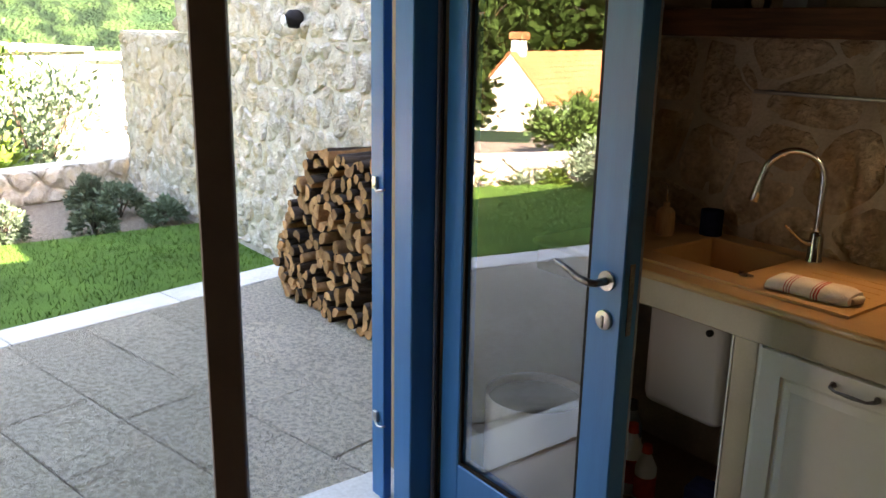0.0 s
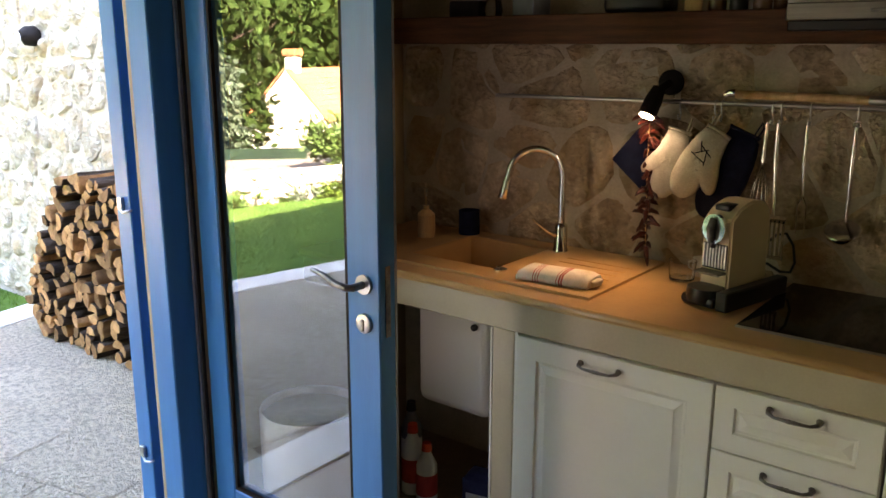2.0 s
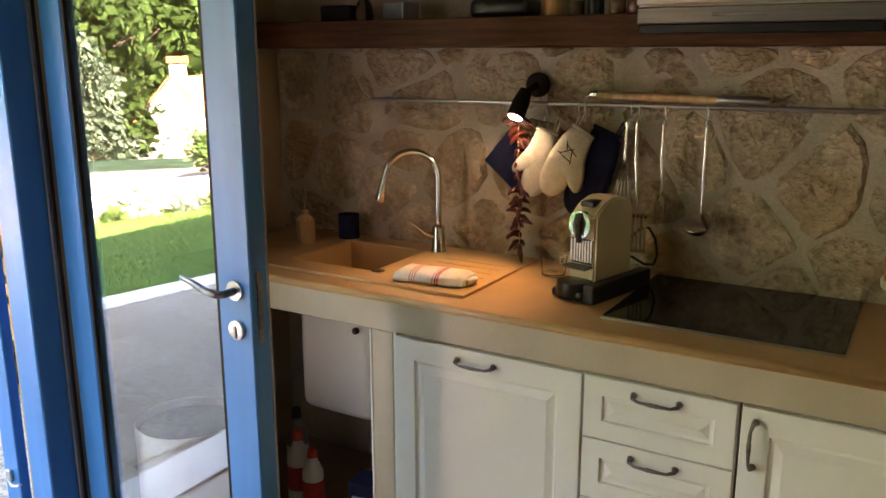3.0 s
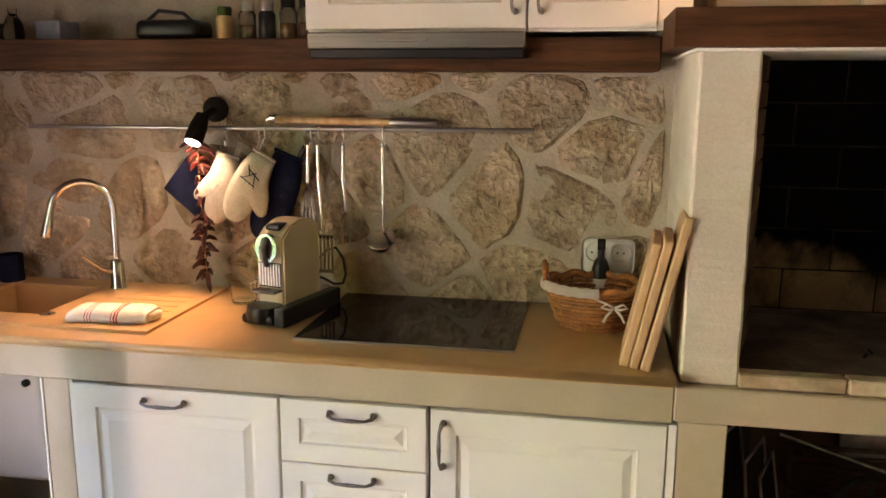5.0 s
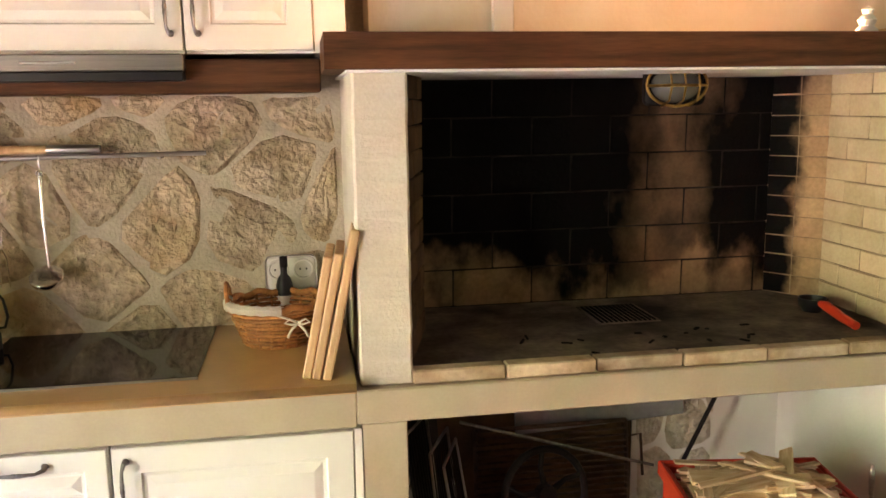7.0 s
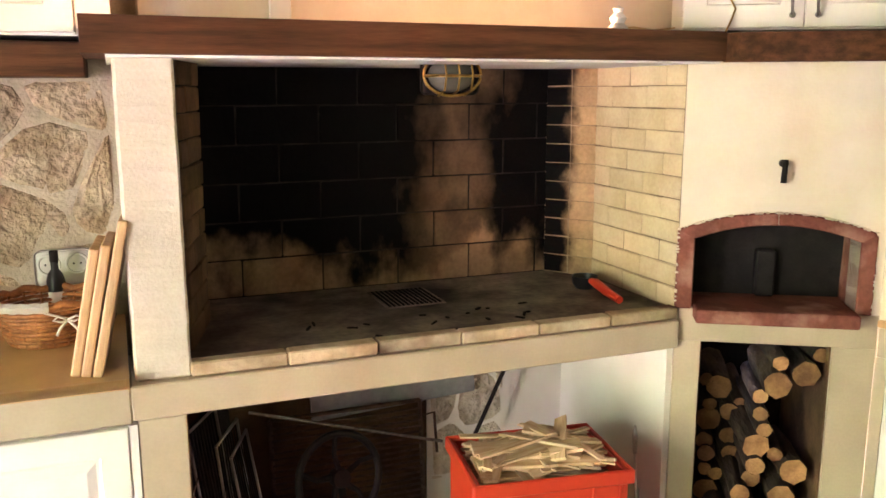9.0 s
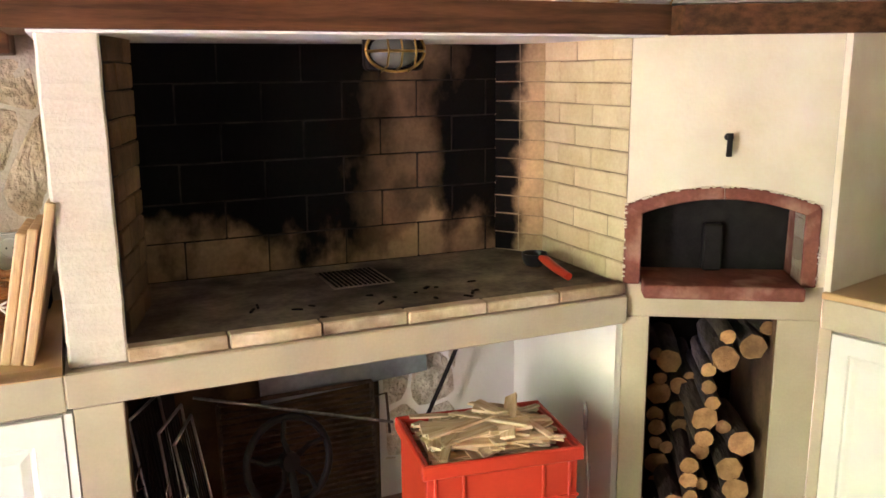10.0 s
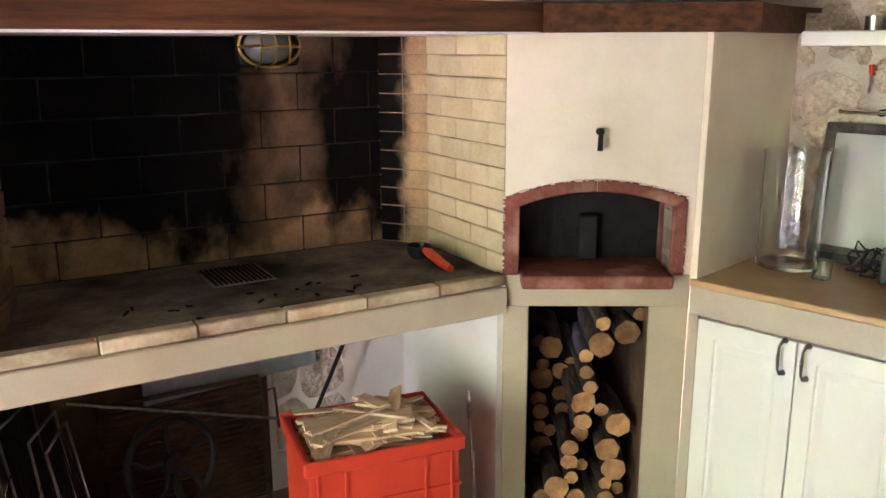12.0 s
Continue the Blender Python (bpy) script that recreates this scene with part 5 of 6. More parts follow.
gls = solo("drinking_glass", lathe([(0, 0), (0.034, 0), (0.038, 0.004), (0.043, 0.062), (0.041, 0.062), (0.036, 0.010), (0, 0.009)], 28, m=pose(-1.27, 0.44, 0.9255)), M_GLASS, "low clear drinking glass on the worktop", "glass", smooth=True)

cupw = thing("espresso_cup", "small white porcelain cup beside the coffee machine", "cup", m=pose(-1.238, 0.52, 0.9255))
part("cup", lathe([(0, 0), (0.020, 0), (0.022, 0.004), (0.030, 0.058), (0.028, 0.058), (0.020, 0.008), (0, 0.007)], 24), M_WHITEPLASTIC, cupw, "", True)
part("ear", tube([(-0.027, 0, 0.046), (-0.043, 0, 0.040), (-0.041, 0, 0.022), (-0.024, 0, 0.016)], 0.003, 6), M_WHITEPLASTIC, cupw)

# coffee machine: narrow upright body, dark drip base
cm = thing("coffee_machine", "narrow cream capsule coffee machine with dark base", "coffee machine", m=pose(-1.095, 0.36, 0.925, 0, 0, -14) @ Matrix.Diagonal((0.88, 0.92, 1, 1)))
part("base", box(-0.062, -0.17, 0.0, 0.062, 0.16, 0.030, 0.012, 2), M_BLACK, cm, "black base", True)
part("drip_tray", lathe([(0, 0.0), (0.058, 0.0), (0.060, 0.02), (0.056, 0.038), (0, 0.040)], 24, m=pose(0, -0.125, 0.012)), M_BLACK, cm, "round black drip tray", True)
part("tank_rail", box(0.066, -0.17, 0.0, 0.108, 0.16, 0.055, 0.006, 2), M_BLACK, cm, "black side tray")
body_ = prism([(-0.09, 0.03), (0.12, 0.03), (0.12, 0.232), (0.105, 0.262), (0.07, 0.28), (0.01, 0.284), (-0.05, 0.268), (-0.09, 0.238)], -0.052, 0.052, m=Matrix(((0, 0, 1, 0), (1, 0, 0, 0), (0, 1, 0, 0), (0, 0, 0, 1))))
bmesh.ops.bevel(body_, geom=body_.edges[:], offset=0.007, segments=2, affect="EDGES")
part("body", body_, M_CREAMPL, cm, "cream plastic body", True)
part("head", lathe([(0, -0.016), (0.030, -0.016), (0.040, -0.006), (0.041, 0.012), (0, 0.012)], 28, m=pose(0, -0.098, 0.212, 90)), M_CHROME, cm, "chrome brewing head", True)
part("lock_lever", tube([(0, -0.114, 0.24), (0, -0.128, 0.215), (0, -0.120, 0.178)], [0.010, 0.012, 0.009], 10), M_PEWTER, cm, "dark metal lever", True)
part("lever", box(-0.026, -0.075, 0.258, 0.026, 0.0, 0.276, 0.006, 2), M_BLACK, cm, "black lid lever", True)
part("spout", tube([(0, -0.104, 0.182), (0, -0.108, 0.158)], [0.012, 0.008], 12), M_BLACK, cm)
part("grille", box(-0.043, -0.0925, 0.095, 0.043, -0.088, 0.168), M_BLACK, cm, "dark front recess")
for i in range(8):
    part("grille_bar", box(-0.041 + i * 0.0110, -0.096, 0.100, -0.035 + i * 0.0110, -0.091, 0.166, 0.001), M_STEEL, cm)
part("cup_rest", box(-0.046, -0.135, 0.084, 0.046, -0.088, 0.092, 0.003), M_PEWTER, cm, "dark cup rest")
cable = solo("power_cable", tube([(-1.075, 0.46, 1.03), (-1.055, 0.52, 1.055), (-1.03, 0.55, 1.082), (-1.005, 0.555, 1.088), (-0.982, 0.555, 1.055), (-0.972, 0.55, 1.005), (-0.982, 0.55, 0.974), (-1.01, 0.545, 0.972), (-1.045, 0.53, 0.995), (-1.075, 0.47, 1.01)], 0.0042, 8), M_BLACK, "black power cable looped behind the coffee machine", "cable", smooth=True)

hob = thing("ceramic_hob", "black ceramic glass hob set in the worktop", "hob")
part("glass_plate", box(-0.985, 0.103, 0.925, -0.391, 0.598, 0.9315, 0.002), M_HOB, hob)
part("trim", box(-0.986, 0.099, 0.924, -0.390, 0.104, 0.931, 0.001), M_STEEL, hob, "thin steel front trim")


# bread basket of woven rods
bk = thing("wicker_basket", "round brown wicker basket with white cloth lining", "basket", m=pose(-0.195, 0.405, 0.925))
for j in range(10):
    z = 0.008 + j * 0.0115
    r = 0.088 + 0.034 * (j / 9)
    part("weave", tube([(r * 1.12 * math.cos(a) * (1 + 0.028 * (1 if (i + j) % 2 else -1)), r * math.sin(a) * (1 + 0.028 * (1 if (i + j) % 2 else -1)), z) for i, a in enumerate([2 * math.pi * k / 36 for k in range(36)])], 0.0058, 6, closed=True), M_WICKER, bk)
part("bottom", lathe([(0, 0), (0.092, 0), (0.092, 0.006), (0, 0.006)], 24, m=pose(0, 0, 0.001)), M_WICKER, bk)
for i in range(18):
    a = 2 * math.pi * i / 18
    part("stake", tube([(0.097 * math.cos(a), 0.087 * math.sin(a), 0.0), (0.136 * math.cos(a), 0.122 * math.sin(a), 0.122)], 0.004, 5), M_WICKER, bk)
part("rim", tube([(0.138 * math.cos(a), 0.124 * math.sin(a), 0.122 + 0.006 * math.sin(i * 1.6)) for i, a in enumerate([2 * math.pi * k / 40 for k in range(40)])], 0.010, 8, closed=True), M_WICKER, bk)
ln = bmesh.new()
r0 = []
for i in range(41):
    a = radians(165 + 110 * i / 40)
    w_ = 0.004 * math.sin(i * 1.3)
    r0.append([ln.verts.new(((0.141 + o) * math.cos(a), (0.127 + o) * math.sin(a), z + 0.3 * w_)) for o, z in ((-0.012, 0.117), (-0.006, 0.134), (0.006, 0.136), (0.013, 0.126), (0.011, 0.110))])
for p, q in zip(r0, r0[1:]):
    for j in range(4):
        ln.faces.new((p[j], q[j], q[j + 1], p[j + 1])).smooth = True
bmesh.ops.solidify(ln, geom=ln.faces[:], thickness=0.003)
part("lining", ln, M_LINEN, bk, "white cloth lining", True)
for s in (-1, 1):
    part("handle", tube([(s * 0.135 - 0.0, 0.045, 0.12), (s * 0.140, 0.035, 0.16), (s * 0.142, 0.0, 0.178), (s * 0.140, -0.035, 0.16), (s * 0.135, -0.045, 0.12)], 0.007, 8), M_WICKER, bk, "", True)
bow = bmesh.new()
for s in (-1, 1):
    tube([(0, 0, 0), (s * 0.022, -0.006, 0.012), (s * 0.034, -0.004, 0.002), (s * 0.015, -0.002, -0.004), (0, 0, 0)], 0.0035, 6, bow)
    tube([(0, 0, 0), (s * 0.02, -0.004, -0.022), (s * 0.028, -0.003, -0.04)], 0.0042, 6, bow)
part("ribbon", tube([(0.139 * math.cos(radians(v)), 0.127 * math.sin(radians(v)) - 0.004, 0.118 - 0.033 * (v - 262) / 32) for v in range(262, 296, 4)], 0.0035, 6), M_LINEN, bk, "white ribbon", True)
o = part("bow", bow, M_LINEN, bk, "white ribbon bow")
o.matrix_local = pose(0.055, -0.128, 0.085)

for i, (x, tilt, h, w) in enumerate(((-0.121, 12.0, 0.315, 0.21), (-0.097, 12.0, 0.325, 0.21), (-0.071, 12.5, 0.385, 0.24))):
    b_ = box(-0.0115, 0, 0, 0.0115, w, h, 0.005, 2)
    solo("cutting_board", b_, M_WOODLT, "pale wooden cutting board leaning on the pillar", "cutting board", "leaning cutting boards", m=pose(x, 0.045 - 0.012 * i, 0.925, 0, tilt, -4))

oil = thing("oil_bottle", "dark green oil bottle with pale label", "bottle", m=pose(-0.178, 0.535, 0.925) @ Matrix.Diagonal((0.82, 0.82, 0.86, 1)))
part("glass", lathe([(0, 0), (0.030, 0), (0.031, 0.006), (0.031, 0.16), (0.024, 0.185), (0.0125, 0.20), (0.0125, 0.235), (0, 0.236)], 18), M_BLACK, oil, "", True)
part("label", lathe([(0.0312, 0.05), (0.0318, 0.052), (0.0318, 0.125), (0.0312, 0.127)], 18), M_WHITEPLASTIC, oil, "pale paper label")
part("cap", lathe([(0, 0.225), (0.0145, 0.225), (0.0145, 0.262), (0, 0.263)], 14), M_IRON, oil)
solo("blue_pot", lathe([(0, 0), (0.034, 0), (0.042, 0.02), (0.042, 0.10), (0.038, 0.10), (0.037, 0.02), (0, 0.012)], 20, m=pose(-0.065, 0.54, 0.925)), M_NAVY, "dark blue ceramic pot by the wall", "pot", smooth=True)
so = thing("wall_socket", "white double wall socket", "socket")
part("plate", box(-0.236, 0.588, 1.032, -0.078, 0.606, 1.142, 0.02, 3), M_WHITEPLASTIC, so, "", True)
for x in (-0.196, -0.120):
    k = part("socket_well", tube([(x + 0.029 * math.cos(a), 0.587, 1.100 + 0.029 * math.sin(a)) for a in [2 * math.pi * i / 24 for i in range(24)]], 0.004, 6, closed=True), M_WHITEPLASTIC, so, "", True)
    for s in (-0.0095, 0.0095):
        part("hole", lathe([(0, 0), (0.0028, 0), (0.0028, 0.004), (0, 0.004)], 8, m=pose(x + s, 0.587, 1.100, 90)), M_BLACK, k)

# ---- rail with utensils ----
RY, RZ = 0.553, 1.455
rail = thing("utensil_rail", "thin steel utensil rail on the stone wall", "rail")
part("bar", tube([(-2.05, RY, RZ), (-0.386, RY, RZ + 0.010)], 0.0068, 12), M_STEEL, rail, "", True)
for x in (-2.02, -0.52, -1.10):
    part("bracket", tube([(x, RY, RZ), (x, WY, RZ)], 0.006, 8), M_STEEL, rail)


def s_hook(x):
    pts = [(0, RY + 0.010, RZ), (0, RY + 0.006, RZ + 0.012), (0, RY - 0.006, RZ + 0.012), (0, RY - 0.010, RZ), (0, RY - 0.006, RZ - 0.02), (0, RY + 0.002, RZ - 0.034), (0, RY - 0.004, RZ - 0.05), (0, RY - 0.016, RZ - 0.046), (0, RY - 0.018, RZ - 0.034)]
    solo("s_hook", tube([(x + p[0], p[1], p[2]) for p in pts], 0.0026, 6), M_STEEL, "small steel hook on the utensil rail", "hook", "hooks on the rail", smooth=True)


for x in (-1.355, -1.245, -1.225, -1.075, -1.05, -0.97, -0.845):
    s_hook(x)
HZ = RZ - 0.05
ld = thing("skimmer_ladle", "steel skimmer ladle hanging from the rail", "ladle", m=pose(-0.845, RY - 0.012, HZ))
part("shaft", tube([(0, 0, 0.006), (0, -0.003, -0.10), (0, 0.0, -0.22), (0, 0.004, -0.265)], [0.0065, 0.0065, 0.0042, 0.004], 10), M_CHROME, ld, "", True)
part("loop", tube([(0.009 * math.cos(a), 0, 0.012 + 0.009 * math.sin(a)) for a in [2 * math.pi * i / 12 for i in range(12)]], 0.0022, 6, closed=True), M_CHROME, ld)
part("bowl", lathe([(0.046, 0.022), (0.048, 0.020), (0.044, 0.004), (0.028, -0.012), (0.0, -0.017), (0.0, -0.014), (0.027, -0.009), (0.042, 0.005), (0.046, 0.022)], 24, m=pose(0, -0.018, -0.295, 30)), M_CHROME, ld, "round steel bowl", True)
fk = thing("meat_fork", "steel serving fork hanging from the rail", "fork", m=pose(-0.972, RY - 0.012, HZ))
part("shaft", tube([(0, 0, 0.006), (0, -0.003, -0.10), (0.006, 0, -0.20)], [0.006, 0.0065, 0.004], 10), M_CHROME, fk, "", True)
for s in (-1, 1):
    part("tine", tube([(0.006, 0, -0.20), (0.006 + s * 0.012, -0.004, -0.225), (0.008 + s * 0.012, -0.003, -0.31)], [0.004, 0.003, 0.0015], 8), M_CHROME, fk, "", True)
st = thing("slotted_turner", "slotted steel turner hanging from the rail", "turner", m=pose(-1.052, RY - 0.016, HZ))
part("shaft", tube([(0, 0, 0.006), (0.002, -0.003, -0.10), (0.010, 0, -0.235), (0.012, -0.006, -0.265)], [0.006, 0.0065, 0.0045, 0.005], 10), M_CHROME, st, "", True)
for i in range(6):
    part("blade_bar", box(-0.022 + i * 0.0125, -0.012, -0.385, -0.0145 + i * 0.0125, -0.010, -0.275, 0.0008), M_CHROME, st)
for z in (-0.388, -0.278):
    part("blade_edge", box(-0.024, -0.012, z - 0.006, 0.05, -0.010, z + 0.006, 0.0008), M_CHROME, st)
wk = thing("whisk", "steel wire whisk hanging from the rail", "whisk", m=pose(-1.085, RY - 0.010, HZ))
part("grip", tube([(0, 0, 0.006), (-0.003, 0, -0.11)], [0.006, 0.007], 10), M_CHROME, wk, "", True)
for i in range(6):
    a = math.pi * i / 6
    c_, s_ = math.cos(a), math.sin(a)
    part("wire", tube([(-0.003, 0, -0.11), (-0.004 + 0.02 * c_, 0.02 * s_, -0.18), (-0.006 + 0.03 * c_, 0.03 * s_, -0.25), (-0.007, 0, -0.29), (-0.006 - 0.03 * c_, -0.03 * s_, -0.25), (-0.004 - 0.02 * c_, -0.02 * s_, -0.18), (-0.003, 0, -0.11)], 0.0012, 5), M_CHROME, wk)
rp_ = thing("rolling_pin", "thin wooden rolling pin laid on the utensil rail", "rolling pin", m=pose(-0.925, RY + 0.008, RZ + 0.030, 0, 0.6, 0))
part("roller", tube([(-0.265, 0, 0), (0.10, 0, 0)], 0.0125, 14), M_WOODLT, rp_, "", True)
part("grip", tube([(0.10, 0, 0), (0.115, 0, 0), (0.22, 0, 0), (0.245, 0, 0)], [0.012, 0.014, 0.014, 0.011], 14), M_STEEL, rp_, "patterned metal grip", True)
part("tip", tube([(-0.30, 0, -0.004), (-0.285, 0, 0.004), (-0.265, 0, 0.004)], [0.008, 0.012, 0.0135], 12), M_CHROME, rp_, "chrome end cap", True)


def mitt(name, at, tilt, yaw, material, label, scale=1.0, embroidered=False, mirror=False):
    t = thing(name, label, "oven mitt", "oven mitts on the rail", pose(*at, 0, tilt, yaw))
    out = [(-0.03, 0.0), (0.04, 0.0), (0.055, -0.05), (0.062, -0.12), (0.052, -0.19), (0.025, -0.225), (-0.012, -0.222), (-0.034, -0.19), (-0.036, -0.14), (-0.052, -0.165), (-0.072, -0.168), (-0.08, -0.148), (-0.066, -0.112), (-0.044, -0.072), (-0.034, -0.03)]
    out = rounded([(x * scale, z * scale) for x, z in out], 1)
    bm = bmesh.new()
    cx, cz = 0.005 * scale, -0.11 * scale
    loops = []
    for k, y in ((1.0, 0.0), (0.97, -0.012), (0.86, -0.021), (0.6, -0.026), (0.2, -0.027)):
        loops.append([bm.verts.new((cx + (x - cx) * k, y + 0.004 * noise.noise(Vector((x * 30, z * 30, k))), cz + (z - cz) * k)) for x, z in out])
    n = len(out)
    for a, b in zip(loops, loops[1:]):
        for i in range(n):
            bm.faces.new((a[i], a[(i + 1) % n], b[(i + 1) % n], b[i])).smooth = True
    bm.faces.new(loops[-1]), bm.faces.new(loops[0][::-1])
    part("glove", bm, material, t)
    part("hem", tube([(-0.032 * scale, -0.006, -0.002), (0.042 * scale, -0.006, -0.002)], 0.006, 8), material, t)
    part("loop", tube([(0.035 * scale, -0.004, 0), (0.038 * scale, -0.003, 0.03), (0.030 * scale, -0.003, 0.045), (0.026 * scale, -0.004, 0)], 0.003, 6), material, t)
    if embroidered:
        eb = bmesh.new()
        for x, z, l_, a in ((0.0, -0.065, 0.05, 20), (0.012, -0.075, 0.05, -45), (-0.01, -0.085, 0.045, 70), (0.012, -0.095, 0.05, 8), (0.02, -0.06, 0.03, 60)):
            dx, dz = math.cos(radians(a)) * l_ / 2, math.sin(radians(a)) * l_ / 2
            tube([(x - dx, -0.029, z - dz), (x + dx, -0.029, z + dz)], 0.0014, 5, eb)
        part("embroidery", eb, M_NAVY, t, "dark blue stitched motif")
    if mirror:
        t.matrix_world = t.matrix_world @ Matrix.Diagonal((-1, 1, 1, 1))
    return t


solo("navy_pot_holder", box(-0.072, -0.008, -0.072, 0.072, 0.008, 0.072, 0.007, 2), M_NAVY, "dark navy quilted pot holder", "pot holder", smooth=True, m=pose(-1.478, RY - 0.006, 1.272, 0, 40, 0))
mitt("oven_mitt", (-1.343, RY - 0.030, HZ - 0.028), 16, 0, M_TOWEL, "cream cotton oven mitt hanging on the rail", 1.0)
mitt("oven_mitt", (-1.203, RY - 0.052, HZ - 0.026), 30, 0, M_TOWEL, "cream cotton oven mitt with stitched motif", 1.08, True, True)
mitt("dark_mitt", (-1.150, RY - 0.012, HZ - 0.022), 22, 0, M_NAVY, "dark navy oven mitt behind the pale ones", 1.32)

ch_ = thing("chili_string", "hanging string of dried red chili peppers", "chili string", m=pose(-1.444, RY - 0.03, 1.405))
part("cord", tube([(0, 0, 0.04), (0.004, 0, -0.2), (0.012, 0, -0.44)], 0.0025, 6), M_WOODLT, ch_)
rc = random.Random(5)
for i in range(58):
    s_ = i / 57
    z, a = 0.01 - 0.44 * s_, rc.uniform(0, 6.28)
    d_ = Vector((math.cos(a), math.sin(a) * 0.7, rc.uniform(-0.9, 0.1))).normalized()
    L_ = rc.uniform(0.035, 0.06)
    p = Vector((0.012 * s_, 0, z))
    part("chili", tube([p, p + d_ * L_ * 0.4 + Vector((0, 0, 0.006)), p + d_ * L_ * 0.8, p + d_ * L_ + Vector((0, 0, -0.006))], [0.005, 0.0085, 0.006, 0.0015], 7), M_CHILI, ch_, "", True)

sl = thing("wall_spotlight", "black adjustable wall spotlight shining down", "spotlight")
part("wall_plate", lathe([(0, 0), (0.040, 0), (0.040, 0.016), (0.024, 0.028), (0, 0.029)], 24, m=pose(-1.412, WY - 0.012, 1.515, 90)), M_IRON, sl, "", True)
hd_dir = (Vector((-1.52, 0.14, 0.93)) - Vector((-1.43, 0.42, 1.43))).normalized()
hp = Vector((-1.412, 0.50, 1.492))
part("knuckle", tube([(-1.412, WY - 0.03, 1.515), tuple(hp)], 0.013, 10), M_IRON, sl, "", True)
part("lamp_head", tube([tuple(hp - hd_dir * 0.01), tuple(hp + hd_dir * 0.03), tuple(hp + hd_dir * 0.085)], [0.020, 0.027, 0.029], 20), M_IRON, sl, "", True)
M_BULB = plain("lit_bulb", (1.0, 0.80, 0.52), 0.3, emit=4.5)
part("bulb", tube([tuple(hp + hd_dir * 0.0851), tuple(hp + hd_dir * 0.088)], 0.022, 20), M_BULB, sl, "glowing warm bulb")

# ---- on the shelf ----
for x, lid, h, mt in ((-1.285, M_LEAF3, 0.085, M_WOODLT), (-1.215, M_STEEL, 0.10, M_GLASS), (-1.155, M_STEEL, 0.10, M_BLACK), (-1.09, M_IRON, 0.11, M_GLASS), (-1.035, M_IRON, 0.11, M_GLASS)):
    j = thing("spice_jar", "small spice jar with lid on the shelf", "jar", "spice jars on the shelf", pose(x, 0.42, 1.722))
    part("jar", lathe([(0, 0), (0.024, 0), (0.025, 0.004), (0.025, h * 0.7), (0.018, h * 0.82), (0, h * 0.83)], 18), mt, j, "", True)
    part("lid", lathe([(0, h * 0.8), (0.020, h * 0.8), (0.021, h * 1.05), (0.018, h * 1.1), (0, h * 1.1)], 18), lid, j, "", True)
    if mt is M_GLASS:
        part("contents", lathe([(0, 0.003), (0.022, 0.003), (0.022, h * 0.4), (0, h * 0.42)], 14), M_CUT, j)
bag = thing("black_case", "soft black case with carrying strap on the shelf", "case", m=pose(-1.47, 0.47, 1.722))
part("body", box(-0.10, -0.06, 0, 0.10, 0.06, 0.06, 0.02, 3), M_BLACK, bag, "", True)
part("strap", tube([(-0.08, -0.02, 0.055), (-0.02, -0.05, 0.085), (0.06, -0.055, 0.075), (0.10, -0.03, 0.03)], 0.006, 8), M_BLACK, bag, "", True)
solo("shelf_carafe", lathe([(0, 0), (0.026, 0), (0.032, 0.02), (0.026, 0.055), (0.012, 0.08), (0.014, 0.10), (0.012, 0.10), (0.010, 0.08), (0, 0.07)], 20, m=pose(-1.99, 0.44, 1.722)), M_GLASS, "small clear glass carafe on the shelf", "carafe", smooth=True)
solo("dark_box", box(-0.06, -0.05, 0, 0.06, 0.05, 0.055, 0.006, 2), M_IRON, "small dark box on the shelf", "box", m=pose(-2.10, 0.46, 1.722, 0, 0, 8))
solo("grey_box", box(-0.05, -0.04, 0, 0.05, 0.04, 0.06, 0.004, 2), M_GREYP, "small dark grey box on the shelf", "box", m=pose(-1.86, 0.47, 1.722, 0, 0, -14))

# ---- under the sink ----
wh = thing("water_heater", "white under-sink water heater with rounded corners", "water heater")
part("tank", box(-2.20, 0.27, 0.33, -1.87, 0.56, 0.74, 0.04, 3), M_WHITEPLASTIC, wh, "", True)
part("tank_knob", lathe([(0, 0), (0.012, 0), (0.012, 0.012), (0, 0.013)], 14, m=pose(-1.93, 0.27, 0.675, 90)), M_BLACK, wh)
part("pipe", tube([(-1.95, 0.44, 0.73), (-1.95, 0.44, 0.86)], 0.010, 8), M_CHROME, wh)
pan = thing("frying_pan", "dark round pan hung on the niche side", "pan", m=pose(-1.735, 0.20, 0.55, 0, -78, 38))
part("dish", lathe([(0, 0), (0.085, 0), (0.10, 0.03), (0.096, 0.03), (0.082, 0.006), (0, 0.005)], 28), M_NAVY, pan, "", True)
part("grip", tube([(0.09, 0, 0.026), (0.17, 0, 0.04), (0.22, 0, 0.038)], [0.008, 0.010, 0.009], 8), M_BLACK, pan, "", True)
